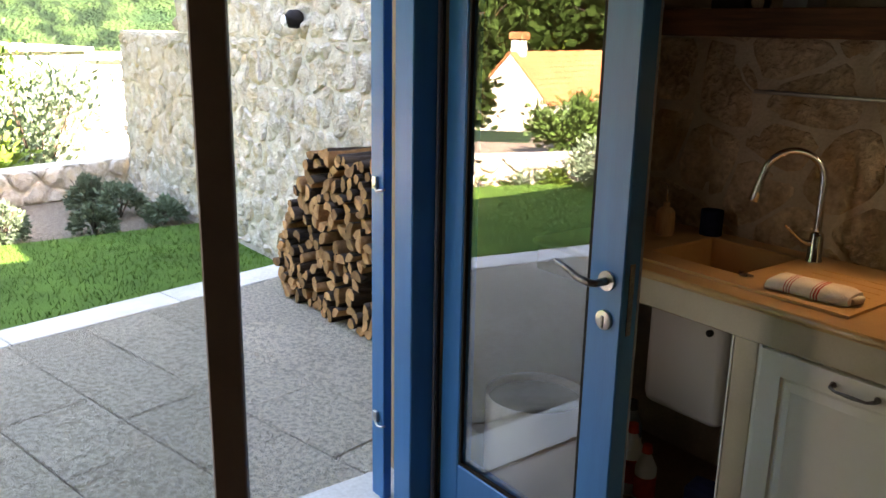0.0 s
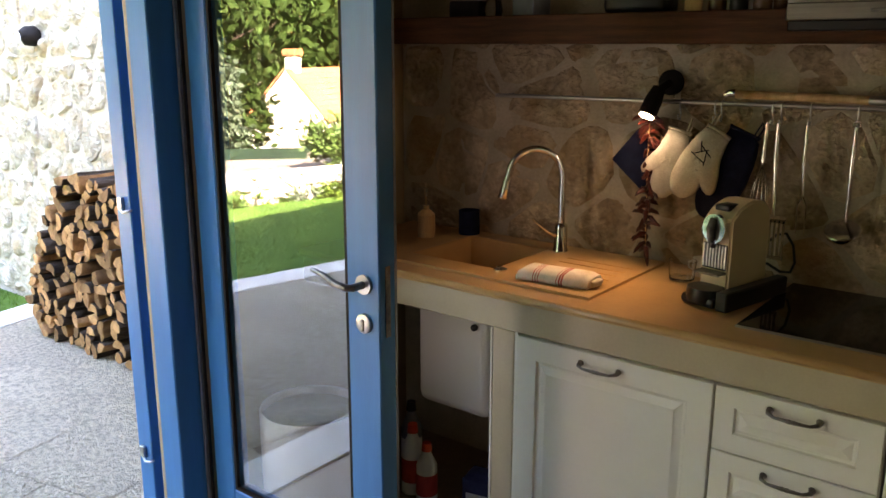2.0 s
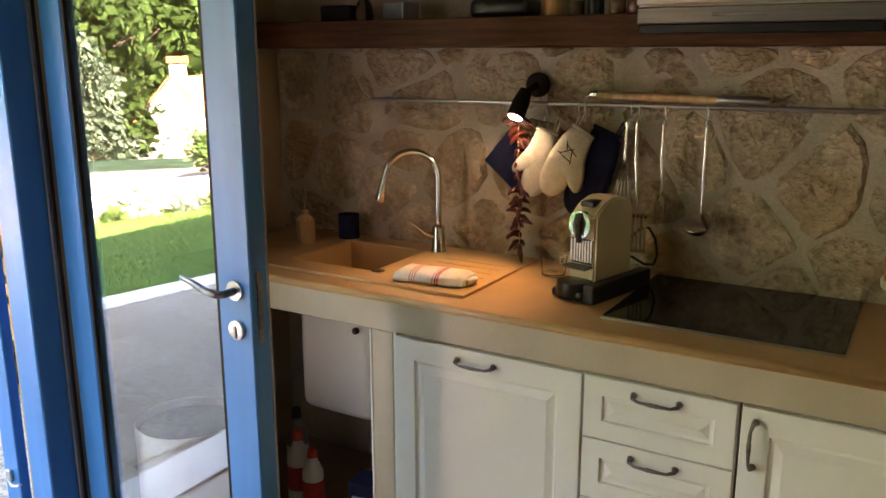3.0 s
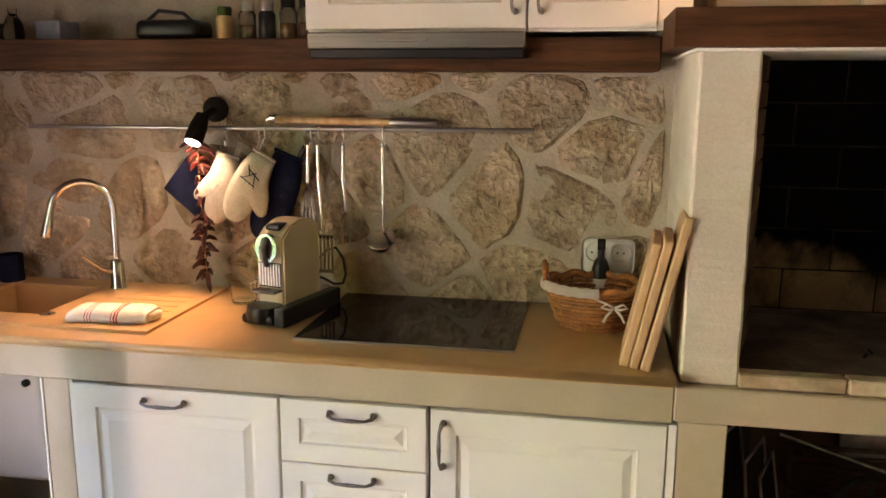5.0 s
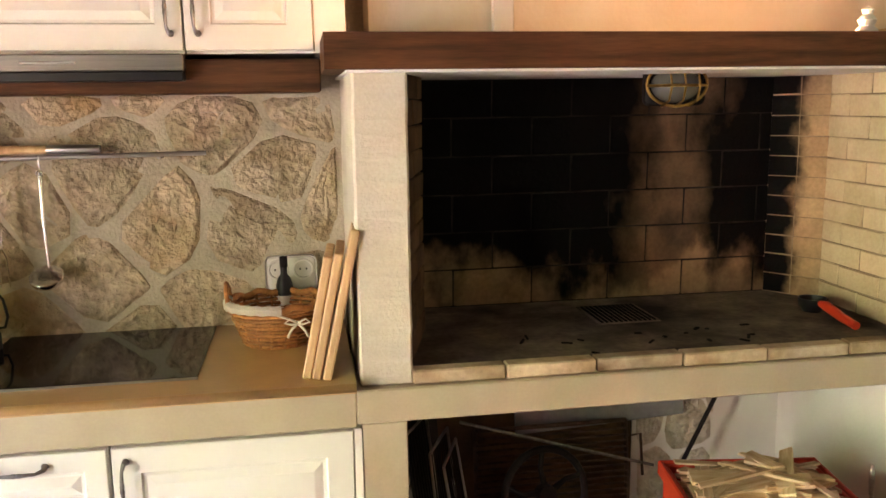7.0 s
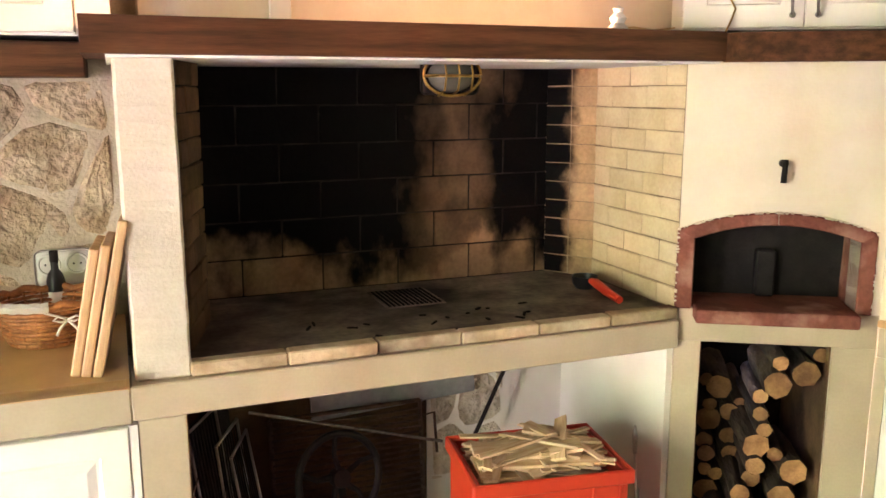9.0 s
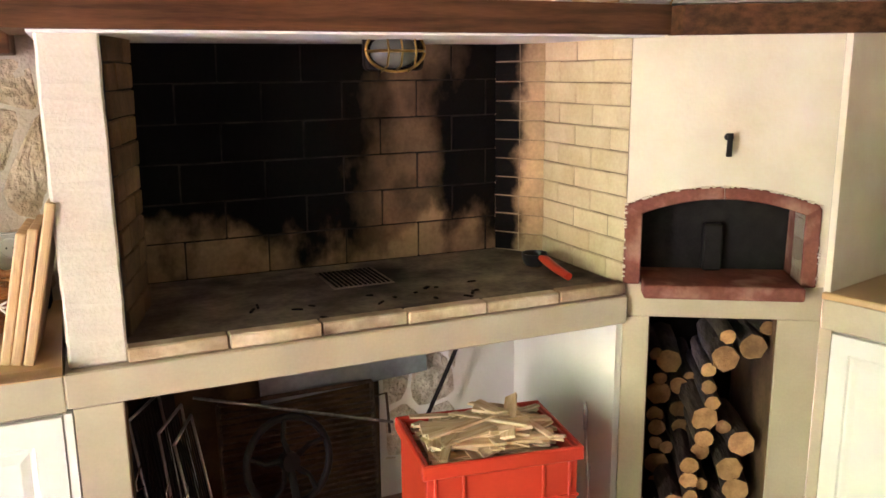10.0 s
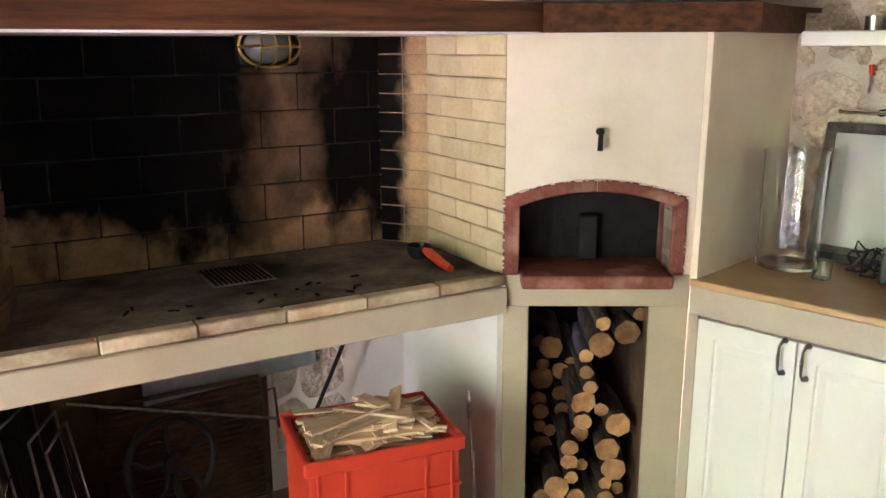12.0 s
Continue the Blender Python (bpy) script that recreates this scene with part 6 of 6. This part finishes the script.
for i, (x, y, h, r, mt, cp) in enumerate(((-2.16, 0.20, 0.27, 0.042, M_WHITEPLASTIC, M_RED), (-2.06, 0.16, 0.24, 0.038, M_WHITEPLASTIC, M_RED), (-2.25, 0.30, 0.30, 0.04, M_GREYP, M_BLACK))):
    b_ = thing("cleaning_bottle", "white plastic cleaning bottle with coloured cap", "bottle", "cleaning bottles under the sink", pose(x, y, 0.0))
    part("bottle", lathe([(0, 0), (r, 0), (r * 1.03, 0.01), (r, h * 0.65), (r * 0.4, h * 0.85), (r * 0.4, h * 0.92), (0, h * 0.92)], 16), mt, b_, "", True)
    part("cap", lathe([(0, h * 0.88), (r * 0.5, h * 0.88), (r * 0.42, h), (0, h)], 14), cp, b_, "", True)
    part("label", lathe([(r * 1.035, h * 0.18), (r * 1.04, h * 0.2), (r * 1.03, h * 0.5), (r * 1.02, h * 0.52)], 16), M_REDCLOTH if cp is M_RED else M_WHITEPLASTIC, b_)
dbx = thing("detergent_box", "blue cardboard detergent box under the sink", "box", m=pose(-1.79, 0.16, 0, 0, 0, 12))
part("carton", box(-0.075, -0.05, 0, 0.075, 0.05, 0.20, 0.003), M_NAVY, dbx)
part("label", box(-0.06, -0.053, 0.03, 0.06, -0.0505, 0.15, 0.0005), M_GREYP, dbx, "pale printed label patch")

# ---- hearth things ----
bl = thing("bulkhead_lamp", "oval brass caged bulkhead lamp under the hearth hood", "lamp", m=pose(0.952, 0.32, 1.639) @ Matrix.Scale(0.93, 4))
part("back_plate", box(-0.10, -0.02, -0.06, 0.10, 0.006, 0.075, 0.02, 3), M_IRON, bl, "", True)
lens_ = lathe([(0, -0.075), (0.03, -0.07), (0.06, -0.05), (0.075, -0.02), (0.078, 0.0)], 24, m=pose(0, 0, 0, 90) @ pose(0, 0, 0, 180))
bmesh.ops.scale(lens_, vec=(1.1, 1, 0.72), verts=lens_.verts)
part("glass_dome", lens_, plain("ribbed_glass", (0.11, 0.115, 0.10), 0.12), bl, "frosted glass dome", True)
for s in (-0.045, 0.0, 0.045):
    part("cage_bar", tube([(s, -0.02, 0.066), (s, -0.075, 0.05), (s, -0.092, 0.0), (s, -0.075, -0.045), (s, -0.02, -0.062)], 0.0032, 8), M_BRASS, bl, "", True)
part("cage_ring", tube([(0.098 * math.cos(a), -0.03, 0.004 + 0.066 * math.sin(a)) for a in [2 * math.pi * i / 28 for i in range(28)]], 0.0048, 8, closed=True), M_BRASS, bl, "", True)
part("ceiling_stem", box(-0.05, -0.02, 0.07, 0.05, 0.006, 0.10, 0.004), M_BRASS, bl)
part("cage_band", tube([(-0.098, -0.03, 0.0), (-0.07, -0.082, 0.0), (0, -0.096, 0.0), (0.07, -0.082, 0.0), (0.098, -0.03, 0.0)], 0.0045, 8), M_BRASS, bl, "", True)
sc_ = thing("ash_scoop", "black scoop with bright red handle on the hearth", "scoop", m=pose(1.475, 0.285, 0.926, 0, 0, -93))
cup_ = lathe([(0, 0), (0.03, 0.002), (0.042, 0.02), (0.045, 0.045), (0.042, 0.045), (0.038, 0.02), (0.028, 0.006), (0, 0.004)], 20, m=pose(-0.10, 0, 0.0))
part("cup", cup_, M_BLACK, sc_, "", True)
part("grip", tube([(-0.055, 0, 0.036), (-0.02, 0, 0.036), (0.06, 0, 0.022), (0.13, 0.004, 0.013)], [0.010, 0.016, 0.015, 0.013], 10), M_RED, sc_, "red plastic handle", True)
rc2 = random.Random(17)
for i in range(16):
    x, y = rc2.uniform(0.45, 1.2), rc2.uniform(0.10, 0.30)
    o = solo("charcoal_bit", box(-1, -1, -1, 1, 1, 1, 0.3), M_BLACKSOOTSHADE, "small piece of charcoal on the hearth floor", "charcoal", "charcoal bits", m=pose(x, y, 0.9265, 0, 0, rc2.uniform(0, 180)) @ Matrix.Diagonal((rc2.uniform(0.006, 0.022), rc2.uniform(0.003, 0.006), 0.002, 1)))

# ---- under the hearth ----
gr = thing("grill_grate", "large rusty barbecue grate leaning in the niche", "grill grate", m=pose(0.43, 0.60, 0.0, -6, 0, 0))
GW, GH = 0.54, 0.50
for a, b in (((0, 0, 0), (0, 0, GH)), ((GW, 0, 0), (GW, 0, GH)), ((0, 0, GH), (GW, 0, GH)), ((0, 0, 0.01), (GW, 0, 0.01))):
    part("frame_bar", tube([a, b], 0.008, 8), M_RUST, gr)
for i in range(22):
    z = 0.02 + i * 0.0215
    part("cross_bar", tube([(0, -0.004, z), (GW, -0.004, z)], 0.0045, 6), M_RUST, gr)
part("grip", tube([(GW, 0, GH - 0.06), (GW + 0.05, -0.01, GH - 0.05), (GW + 0.055, -0.01, GH - 0.20)], 0.005, 8), M_RUST, gr)
solo("metal_sheet", box(0, 0, 0, 0.62, 0.012, 0.20, 0.003), M_GREYP, "grey sheet metal panel behind the grate", "metal sheet", m=pose(0.58, 0.675, 0.46, 0, -3, 0))
wl = thing("flywheel", "black cast iron flywheel standing in the niche", "flywheel", m=pose(0.60, 0.38, 0.385, 78, 0, 12) @ Matrix.Scale(0.74, 4))
part("wheel_rim", tube([(0.19 * math.cos(a), 0.19 * math.sin(a), 0) for a in [2 * math.pi * i / 40 for i in range(40)]], 0.016, 10, closed=True), M_IRON, wl, "", True)
part("hub", lathe([(0, -0.03), (0.04, -0.03), (0.045, 0), (0.04, 0.03), (0, 0.03)], 18), M_IRON, wl, "", True)
for k in range(5):
    a = 2 * math.pi * k / 5 + 0.3
    part("spoke", tube([(0.03 * math.cos(a), 0.03 * math.sin(a), 0), (0.11 * math.cos(a + 0.18), 0.11 * math.sin(a + 0.18), 0.01), (0.185 * math.cos(a), 0.185 * math.sin(a), 0)], [0.016, 0.011, 0.012], 8), M_IRON, wl, "", True)
part("stand", tube([(0, 0, 0), (0, -0.30, 0.05), (0.0, -0.50, 0.08)], 0.018, 8), M_IRON, wl)
kt = thing("ash_bucket", "dark iron ash bucket in the niche", "bucket", m=pose(0.62, 0.08, 0.0) @ Matrix.Scale(0.95, 4))
part("pail", lathe([(0, 0), (0.12, 0), (0.15, 0.21), (0.155, 0.215), (0.15, 0.22), (0.142, 0.21), (0.115, 0.012), (0, 0.01)], 28), M_IRON, kt, "", True)
part("bail", tube([(0.15 * math.cos(a), 0.02, 0.21 + 0.02 * math.sin(a)) for a in [math.pi * i / 12 for i in range(13)]], 0.003, 6), M_STEEL, kt)
for i, (x, y, lean, yaw) in enumerate(((0.22, 0.22, 8, 62), (0.27, 0.18, 6, 66), (0.335, 0.16, 9, 70))):
    g = thing("grill_basket", "folding chrome wire grill rack standing upright", "grill rack", "wire grill racks", pose(x, y, 0.0, -lean, 0, yaw))
    w_, h_ = 0.20, 0.66 - 0.03 * i
    for a, b in (((0, 0, 0), (0, 0, h_)), ((w_, 0, 0), (w_, 0, h_)), ((0, 0, h_), (w_, 0, h_)), ((0, 0, 0.004), (w_, 0, 0.004))):
        part("frame_bar", tube([a, b], 0.0045, 8), M_STEEL, g)
    for k in range(9):
        part("wire", tube([(w_ * (k + 1) / 10, 0, 0), (w_ * (k + 1) / 10, 0, h_)], 0.0022, 5), M_IRON, g)
    part("latch", tube([(0, -0.004, h_ * 0.8), (-0.04, -0.02, h_ * 0.81), (-0.075, -0.02, h_ * 0.78), (-0.075, -0.02, h_ * 0.74), (-0.02, -0.01, h_ * 0.72)], 0.003, 6), M_CHROME, g)
solo("black_tray", box(0, 0, 0, 0.40, 0.018, 0.66, 0.006), M_IRON, "black baking tray standing on edge", "tray", m=pose(0.175, 0.20, 0.0, -5, 0, 66))
solo("long_poker", tube([(0.32, 0.33, 0.665), (0.62, 0.32, 0.575), (0.92, 0.30, 0.49)], 0.005, 8), M_PEWTER, "long steel poker lying across the niche", "poker", smooth=True)
solo("iron_rod", tube([(1.36, 0.62, 0.72), (1.27, 0.61, 0.55), (1.16, 0.60, 0.34)], 0.008, 8), M_IRON, "dark iron rod leaning in the niche", "rod", smooth=True)

CR = thing("plastic_crate", "bright red plastic crate full of kindling", "crate", m=pose(0.862, -0.115, 0.0, 0, 0, -8.5) )
cw, cd, chh, t_ = 0.445, 0.325, 0.535, 0.012
for nm, a in (("long_side", (0, 0, 0, cw, t_, chh)), ("long_side", (0, cd - t_, 0, cw, cd, chh)), ("short_side", (0, t_, 0, t_, cd - t_, chh)), ("short_side", (cw - t_, t_, 0, cw, cd - t_, chh)), ("base", (t_, t_, 0, cw - t_, cd - t_, 0.02))):
    part(nm, box(*a, 0.003), M_RED, CR)
for nm, a in (("rim", (-0.014, -0.014, chh - 0.035, cw + 0.014, 0.0, chh + 0.008)), ("rim", (-0.014, cd, chh - 0.035, cw + 0.014, cd + 0.014, chh + 0.008)), ("rim", (-0.014, 0, chh - 0.035, 0.0, cd, chh + 0.008)), ("rim", (cw, 0, chh - 0.035, cw + 0.014, cd, chh + 0.008))):
    part(nm, box(*a, 0.004), M_RED, CR)
part("band", box(-0.005, -0.005, chh - 0.15, cw + 0.005, 0.001, chh - 0.14, 0.002), M_RED, CR)
for x in (0.02, 0.10, cw - 0.11, cw - 0.03):
    part("rib", box(x, -0.006, 0.02, x + 0.010, 0.001, chh - 0.03, 0.002), M_RED, CR)
ks = random.Random(23)
for i in range(130):
    L_, w_, h_ = ks.uniform(0.11, 0.28), ks.uniform(0.014, 0.070), ks.uniform(0.004, 0.011)
    lay = i / 130
    x, y = ks.uniform(0.03, cw - 0.03), ks.uniform(0.03, cd - 0.03)
    z = 0.475 + 0.125 * lay * (1 - 1.4 * ((x / cw - 0.5) ** 2 + (y / cd - 0.5) ** 2))
    b_ = bmesh.new()
    q = [(-L_ / 2, -w_ / 2), (L_ / 2, -w_ * ks.uniform(0.1, 0.5)), (L_ / 2 * ks.uniform(0.8, 1), w_ / 2), (-L_ / 2 * ks.uniform(0.85, 1), w_ * ks.uniform(0.2, 0.5))]
    prism(q, -h_ / 2, h_ / 2, b_)
    yaw_ = ks.uniform(-48, 30) if ks.random() < 0.8 else ks.uniform(40, 120)
    c_, s_ = abs(math.cos(radians(yaw_))), abs(math.sin(radians(yaw_)))
    ex, ey = (L_ * c_ + w_ * s_) / 2 + 0.02, (L_ * s_ + w_ * c_) / 2 + 0.02
    if ex < cw / 2 and ey < cd / 2:
        x, y = min(max(x, ex), cw - ex), min(max(y, ey), cd - ey)
    else:
        z = max(z, chh + 0.035)
    Mk = pose(0.862, -0.115, 0.0, 0, 0, -8.5) @ pose(x, y, z, ks.gauss(0, 8), ks.gauss(0, 6), yaw_)
    solo("kindling_stick", b_, M_SPLINT, "pale split kindling stick in the red crate", "kindling", "kindling in the crate", m=Mk)
tg = thing("fire_shovel", "thin steel hearth shovel leaning on the wall", "shovel", m=pose(1.50, 0.03, 0.0, 0, -4, 0) @ Matrix.Scale(0.86, 4))
part("shaft", tube([(0, 0, 0.02), (0, 0, 0.55)], 0.005, 8), M_STEEL, tg)
part("hook", tube([(0, 0, 0.55), (0, -0.003, 0.62), (0.0, -0.006, 0.66)], [0.008, 0.010, 0.004], 8), M_STEEL, tg)
part("guard", tube([(0, -0.01, 0.0), (-0.03, -0.03, 0.12), (-0.028, -0.04, 0.3), (0.0, -0.02, 0.42)], 0.004, 6), M_STEEL, tg)

# ---- above the mantel ----
solo("white_pilaster", box(0.44, 0.395, 1.758, 0.50, 0.42, 2.62, 0.003), M_WHITEPL, "white painted strip on the chimney wall", "trim", kind="structure")
solo("low_plaster_ledge", box(0.14, 0.36, 1.758, 0.44, 0.42, 1.775, 0.004), M_WHITEPL, "pale plaster ledge on the mantel", "ledge", kind="structure")
oc = thing("oven_wall_cabinet", "cream wall cabinet above the bread oven", "cabinet", m=OVEN @ pose(-0.02, 0.03, 0))
part("carcass", box(0, 0.022, 1.770, 0.68, 0.35, 2.5), M_CREAM, oc)
for i in range(2):
    dd = panel_front("door", 0.337, 0.70, oc, pose(0.001 + i * 0.34, 0, 1.775))
    handle(dd, 0.10, pose(0.305 if i == 0 else 0.035, 0, 0.085) @ pose(0, 0, 0, 0, 90))
for x in (0.86, 1.06):
    e = thing("mantel_light", "tiny lit spotlight let into the mantel", "lamp", "mantel lights", pose(x, 0.16, 1.758))
    part("ring", lathe([(0.008, 0), (0.016, 0), (0.015, 0.005), (0.008, 0.006)], 16), M_CHROME, e)
    part("bulb", lathe([(0, 0.001), (0.008, 0.001), (0.006, 0.005), (0, 0.006)], 12), plain("mantel_bulb", (1.0, 0.86, 0.62), 0.3, emit=5.0), e)
fig = solo("white_ornament", lathe([(0, 0), (0.026, 0), (0.03, 0.012), (0.018, 0.025), (0.024, 0.04), (0.012, 0.055), (0.016, 0.066), (0, 0.075)], 14, m=pose(1.36, 0.05, 1.758)), M_WHITEPLASTIC, "small white porcelain ornament on the mantel", "ornament", smooth=True)
solo("dried_twig", tube([(1.29, 0.05, 1.764), (1.40, 0.03, 1.770), (1.47, 0.04, 1.764), (1.54, 0.03, 1.774)], [0.003, 0.005, 0.004, 0.002], 6), M_WOODLT, "dry twig lying on the mantel", "twig", smooth=True)
solo("copper_wire", tube([(1.68, -0.02, 1.760), (1.70, -0.02, 1.80), (1.72, -0.01, 1.83), (1.70, 0.0, 1.87)], 0.003, 6), M_BRASS, "thin copper wire over the mantel", "wire", smooth=True)

# ---- side counter things, in its own axes ----


def side(x, y, z, rz=0.0, rx=0.0):
    return SIDE @ pose(x, y, z, rx, 0, rz)


solo("glass_vase", lathe([(0, 0), (0.092, 0), (0.097, 0.004), (0.098, 0.37), (0.101, 0.385), (0.098, 0.385), (0.095, 0.37), (0.091, 0.016), (0, 0.013)], 40, m=side(0.150, 0.36, 0.9225)), M_GLASS, "tall clear glass cylinder vase", "vase", smooth=True)
solo("small_glass", lathe([(0, 0), (0.028, 0), (0.03, 0.004), (0.033, 0.055), (0.031, 0.055), (0.028, 0.008), (0, 0.007)], 28, m=side(0.295, 0.28, 0.9225)), M_GLASS, "small clear tealight glass", "glass", smooth=True)
tv = thing("small_television", "flat screen television with silver frame leaning on the wall", "television", m=side(0.155, 0.50, 0.9225, 0, -8))
part("housing", box(0, 0.0, 0.0, 0.72, 0.035, 0.47, 0.008, 2), M_PEWTER, tv, "silver grey frame", True)
# the pale base colour stands in for a reflection on the screen
part("screen", box(0.04, -0.003, 0.06, 0.68, 0.001, 0.435), plain("reflection_toned_screen", (0.42, 0.41, 0.37), 0.25), tv, "screen painted pale like a reflection")
part("lower_strip", box(0.02, -0.002, 0.012, 0.70, 0.001, 0.035), M_BLACK, tv)
solo("black_device", box(-0.07, -0.05, 0, 0.07, 0.05, 0.10, 0.008, 2), M_BLACK, "small black electronic device by the screen", "device", m=side(0.50, 0.40, 0.9225, 15))
cb = bmesh.new()
cbp = [(0.40 + 0.05 * math.cos(a) + 0.02 * math.cos(3.1 * a), 0.40 + 0.035 * math.sin(a * 1.3), 0.93 + 0.045 * (1 + math.sin(a * 1.7)) + 0.012 * math.sin(5 * a)) for a in [0.42 * i for i in range(46)]]
solo("tangled_cable", tube(cbp, 0.004, 6), M_BLACK, "tangled black cables by the television", "cable", smooth=True, m=SIDE)
sh2 = solo("white_shelf", box(-0.005, 0.34, 1.66, 1.4, 0.598, 1.705, 0.004), M_CREAM, "white wall shelf on the stone side wall", "shelf", m=SIDE @ pose(0.14, 0, -0.025))
tin = thing("metal_cup", "small metal cup on the white shelf", "cup", m=side(0.30, 0.48, 1.68))
part("cup", lathe([(0, 0), (0.026, 0), (0.027, 0.045), (0.025, 0.045), (0.024, 0.004), (0, 0.003)], 20), M_STEEL, tin, "", True)
part("ear", tube([(0.026, 0, 0.036), (0.042, 0, 0.03), (0.04, 0, 0.014), (0.026, 0, 0.01)], 0.003, 6), M_STEEL, tin)
solo("white_tin", box(-0.03, -0.03, 0, 0.03, 0.03, 0.03, 0.004), M_WHITEPLASTIC, "small white tin on the shelf", "tin", m=side(0.43, 0.47, 1.68))
r2 = thing("short_rail", "short chrome rail on the stone side wall", "rail", m=SIDE)
part("bar", tube([(0.20, 0.545, 1.425), (0.95, 0.545, 1.425)], 0.007, 10), M_CHROME, r2, "", True)
part("bracket", tube([(0.33, 0.545, 1.425), (0.33, 0.60, 1.425)], 0.012, 10), M_IRON, r2)
rh = thing("red_opener", "small red-handled opener hanging on the wall", "opener", m=side(0.275, 0.575, 1.54))
part("grip", tube([(0, 0, 0.035), (0.004, -0.004, 0.0)], [0.010, 0.007], 8), M_RED, rh, "red grip", True)
part("blade", tube([(0.0, 0, 0.0), (0.0, 0, -0.055)], 0.004, 6), M_STEEL, rh)

# ---- outdoors, small ----
ol = thing("outdoor_wall_lamp", "dark round outdoor lamp on the garden wall", "lamp", m=pose(-5.33, 0.50, 1.68))
part("housing", lathe([(0, -0.05), (0.055, -0.05), (0.06, -0.03), (0.055, 0.02), (0.03, 0.05), (0, 0.055)], 20, m=pose(0, 0, 0, 90)), M_IRON, ol, "", True)
part("lens", lathe([(0, 0.0), (0.04, 0.0), (0.03, 0.02), (0, 0.03)], 16, m=pose(-0.02, -0.04, -0.01, 90)), M_WHITEPLASTIC, ol, "", True)
pl = thing("waste_bin", "white round waste bin behind the open door", "bin", m=pose(-2.24, -0.225, 0.0))
part("drum", lathe([(0, 0), (0.162, 0), (0.166, 0.01), (0.168, 0.47), (0.165, 0.474), (0.160, 0.47), (0.155, 0.02), (0, 0.015)], 40), M_WHITEPLASTIC, pl, "", True)
# flat black disc added below the rim to make the inside dark
part("liner", lathe([(0, 0.44), (0.1585, 0.44), (0.1585, 0.446), (0, 0.446)], 40), M_BLACK, pl, "black disc that darkens the bin's inside")



# ---- stones of the kitchen walls ----
stone_field(bpy.data.objects["niche_back_plaster"], 0.30, 0.62, 0.2, 0.2, pose(1.03, 0.714, 0.15), M_OUTSTONE, 19, 0.007, 0.010, 0.014, 40, None, 1, 3, 11.0)
stone_field(wall_kitchen, 2.55, 0.74, 0.29, 0.225, pose(-2.55, WY + 0.004, 0.90), M_STONE, 12, 0.010, 0.010, 0.020, 300, None, 1, 4, 11.0, 0.42, smooth=False)
stone_field(wall_side, 2.2, 1.0, 0.30, 0.24, pose(0.0, 0.606, 0.90), M_STONE, 14, 0.010, 0.010, 0.014, 300, None, 1, 4, 11.0, 0.42, smooth=False)

# ---- bricks of the hearth ----
back = bpy.data.objects["back_wall"]
brick_rows(back, 1.50, 0.925, 1.73, 0.27, 0.125, pose(0.10, HB, 0), lambda x, z: M_FIREBACK, 50)
right = bpy.data.objects["right_wall"]
brick_rows(right, 0.495, 0.925, 1.69, 0.20, 0.0685, pose(1.602, 0.538, 0, 0, 0, -90), lambda x, z: M_FIREBRICK, 60, gap=0.0032)
va = Vector((1.603 - 1.49, 0.535 - HB))
brick_rows(right, va.length, 0.925, 1.69, va.length * 0.5, 0.0685, pose(1.49, HB, 0, 0, 0, math.degrees(math.atan2(va.y, va.x))), lambda x, z: M_EDGESOOT, 70, gap=0.002, shift=0.0)
left = bpy.data.objects["left_wall"]
brick_rows(left, 0.30, 0.925, 1.69, 0.19, 0.0685, pose(0.158, 0.145, 0, 0, 0, 75.4), lambda x, z: M_BROWNSOOTSHADE, 80, proud=0.004)
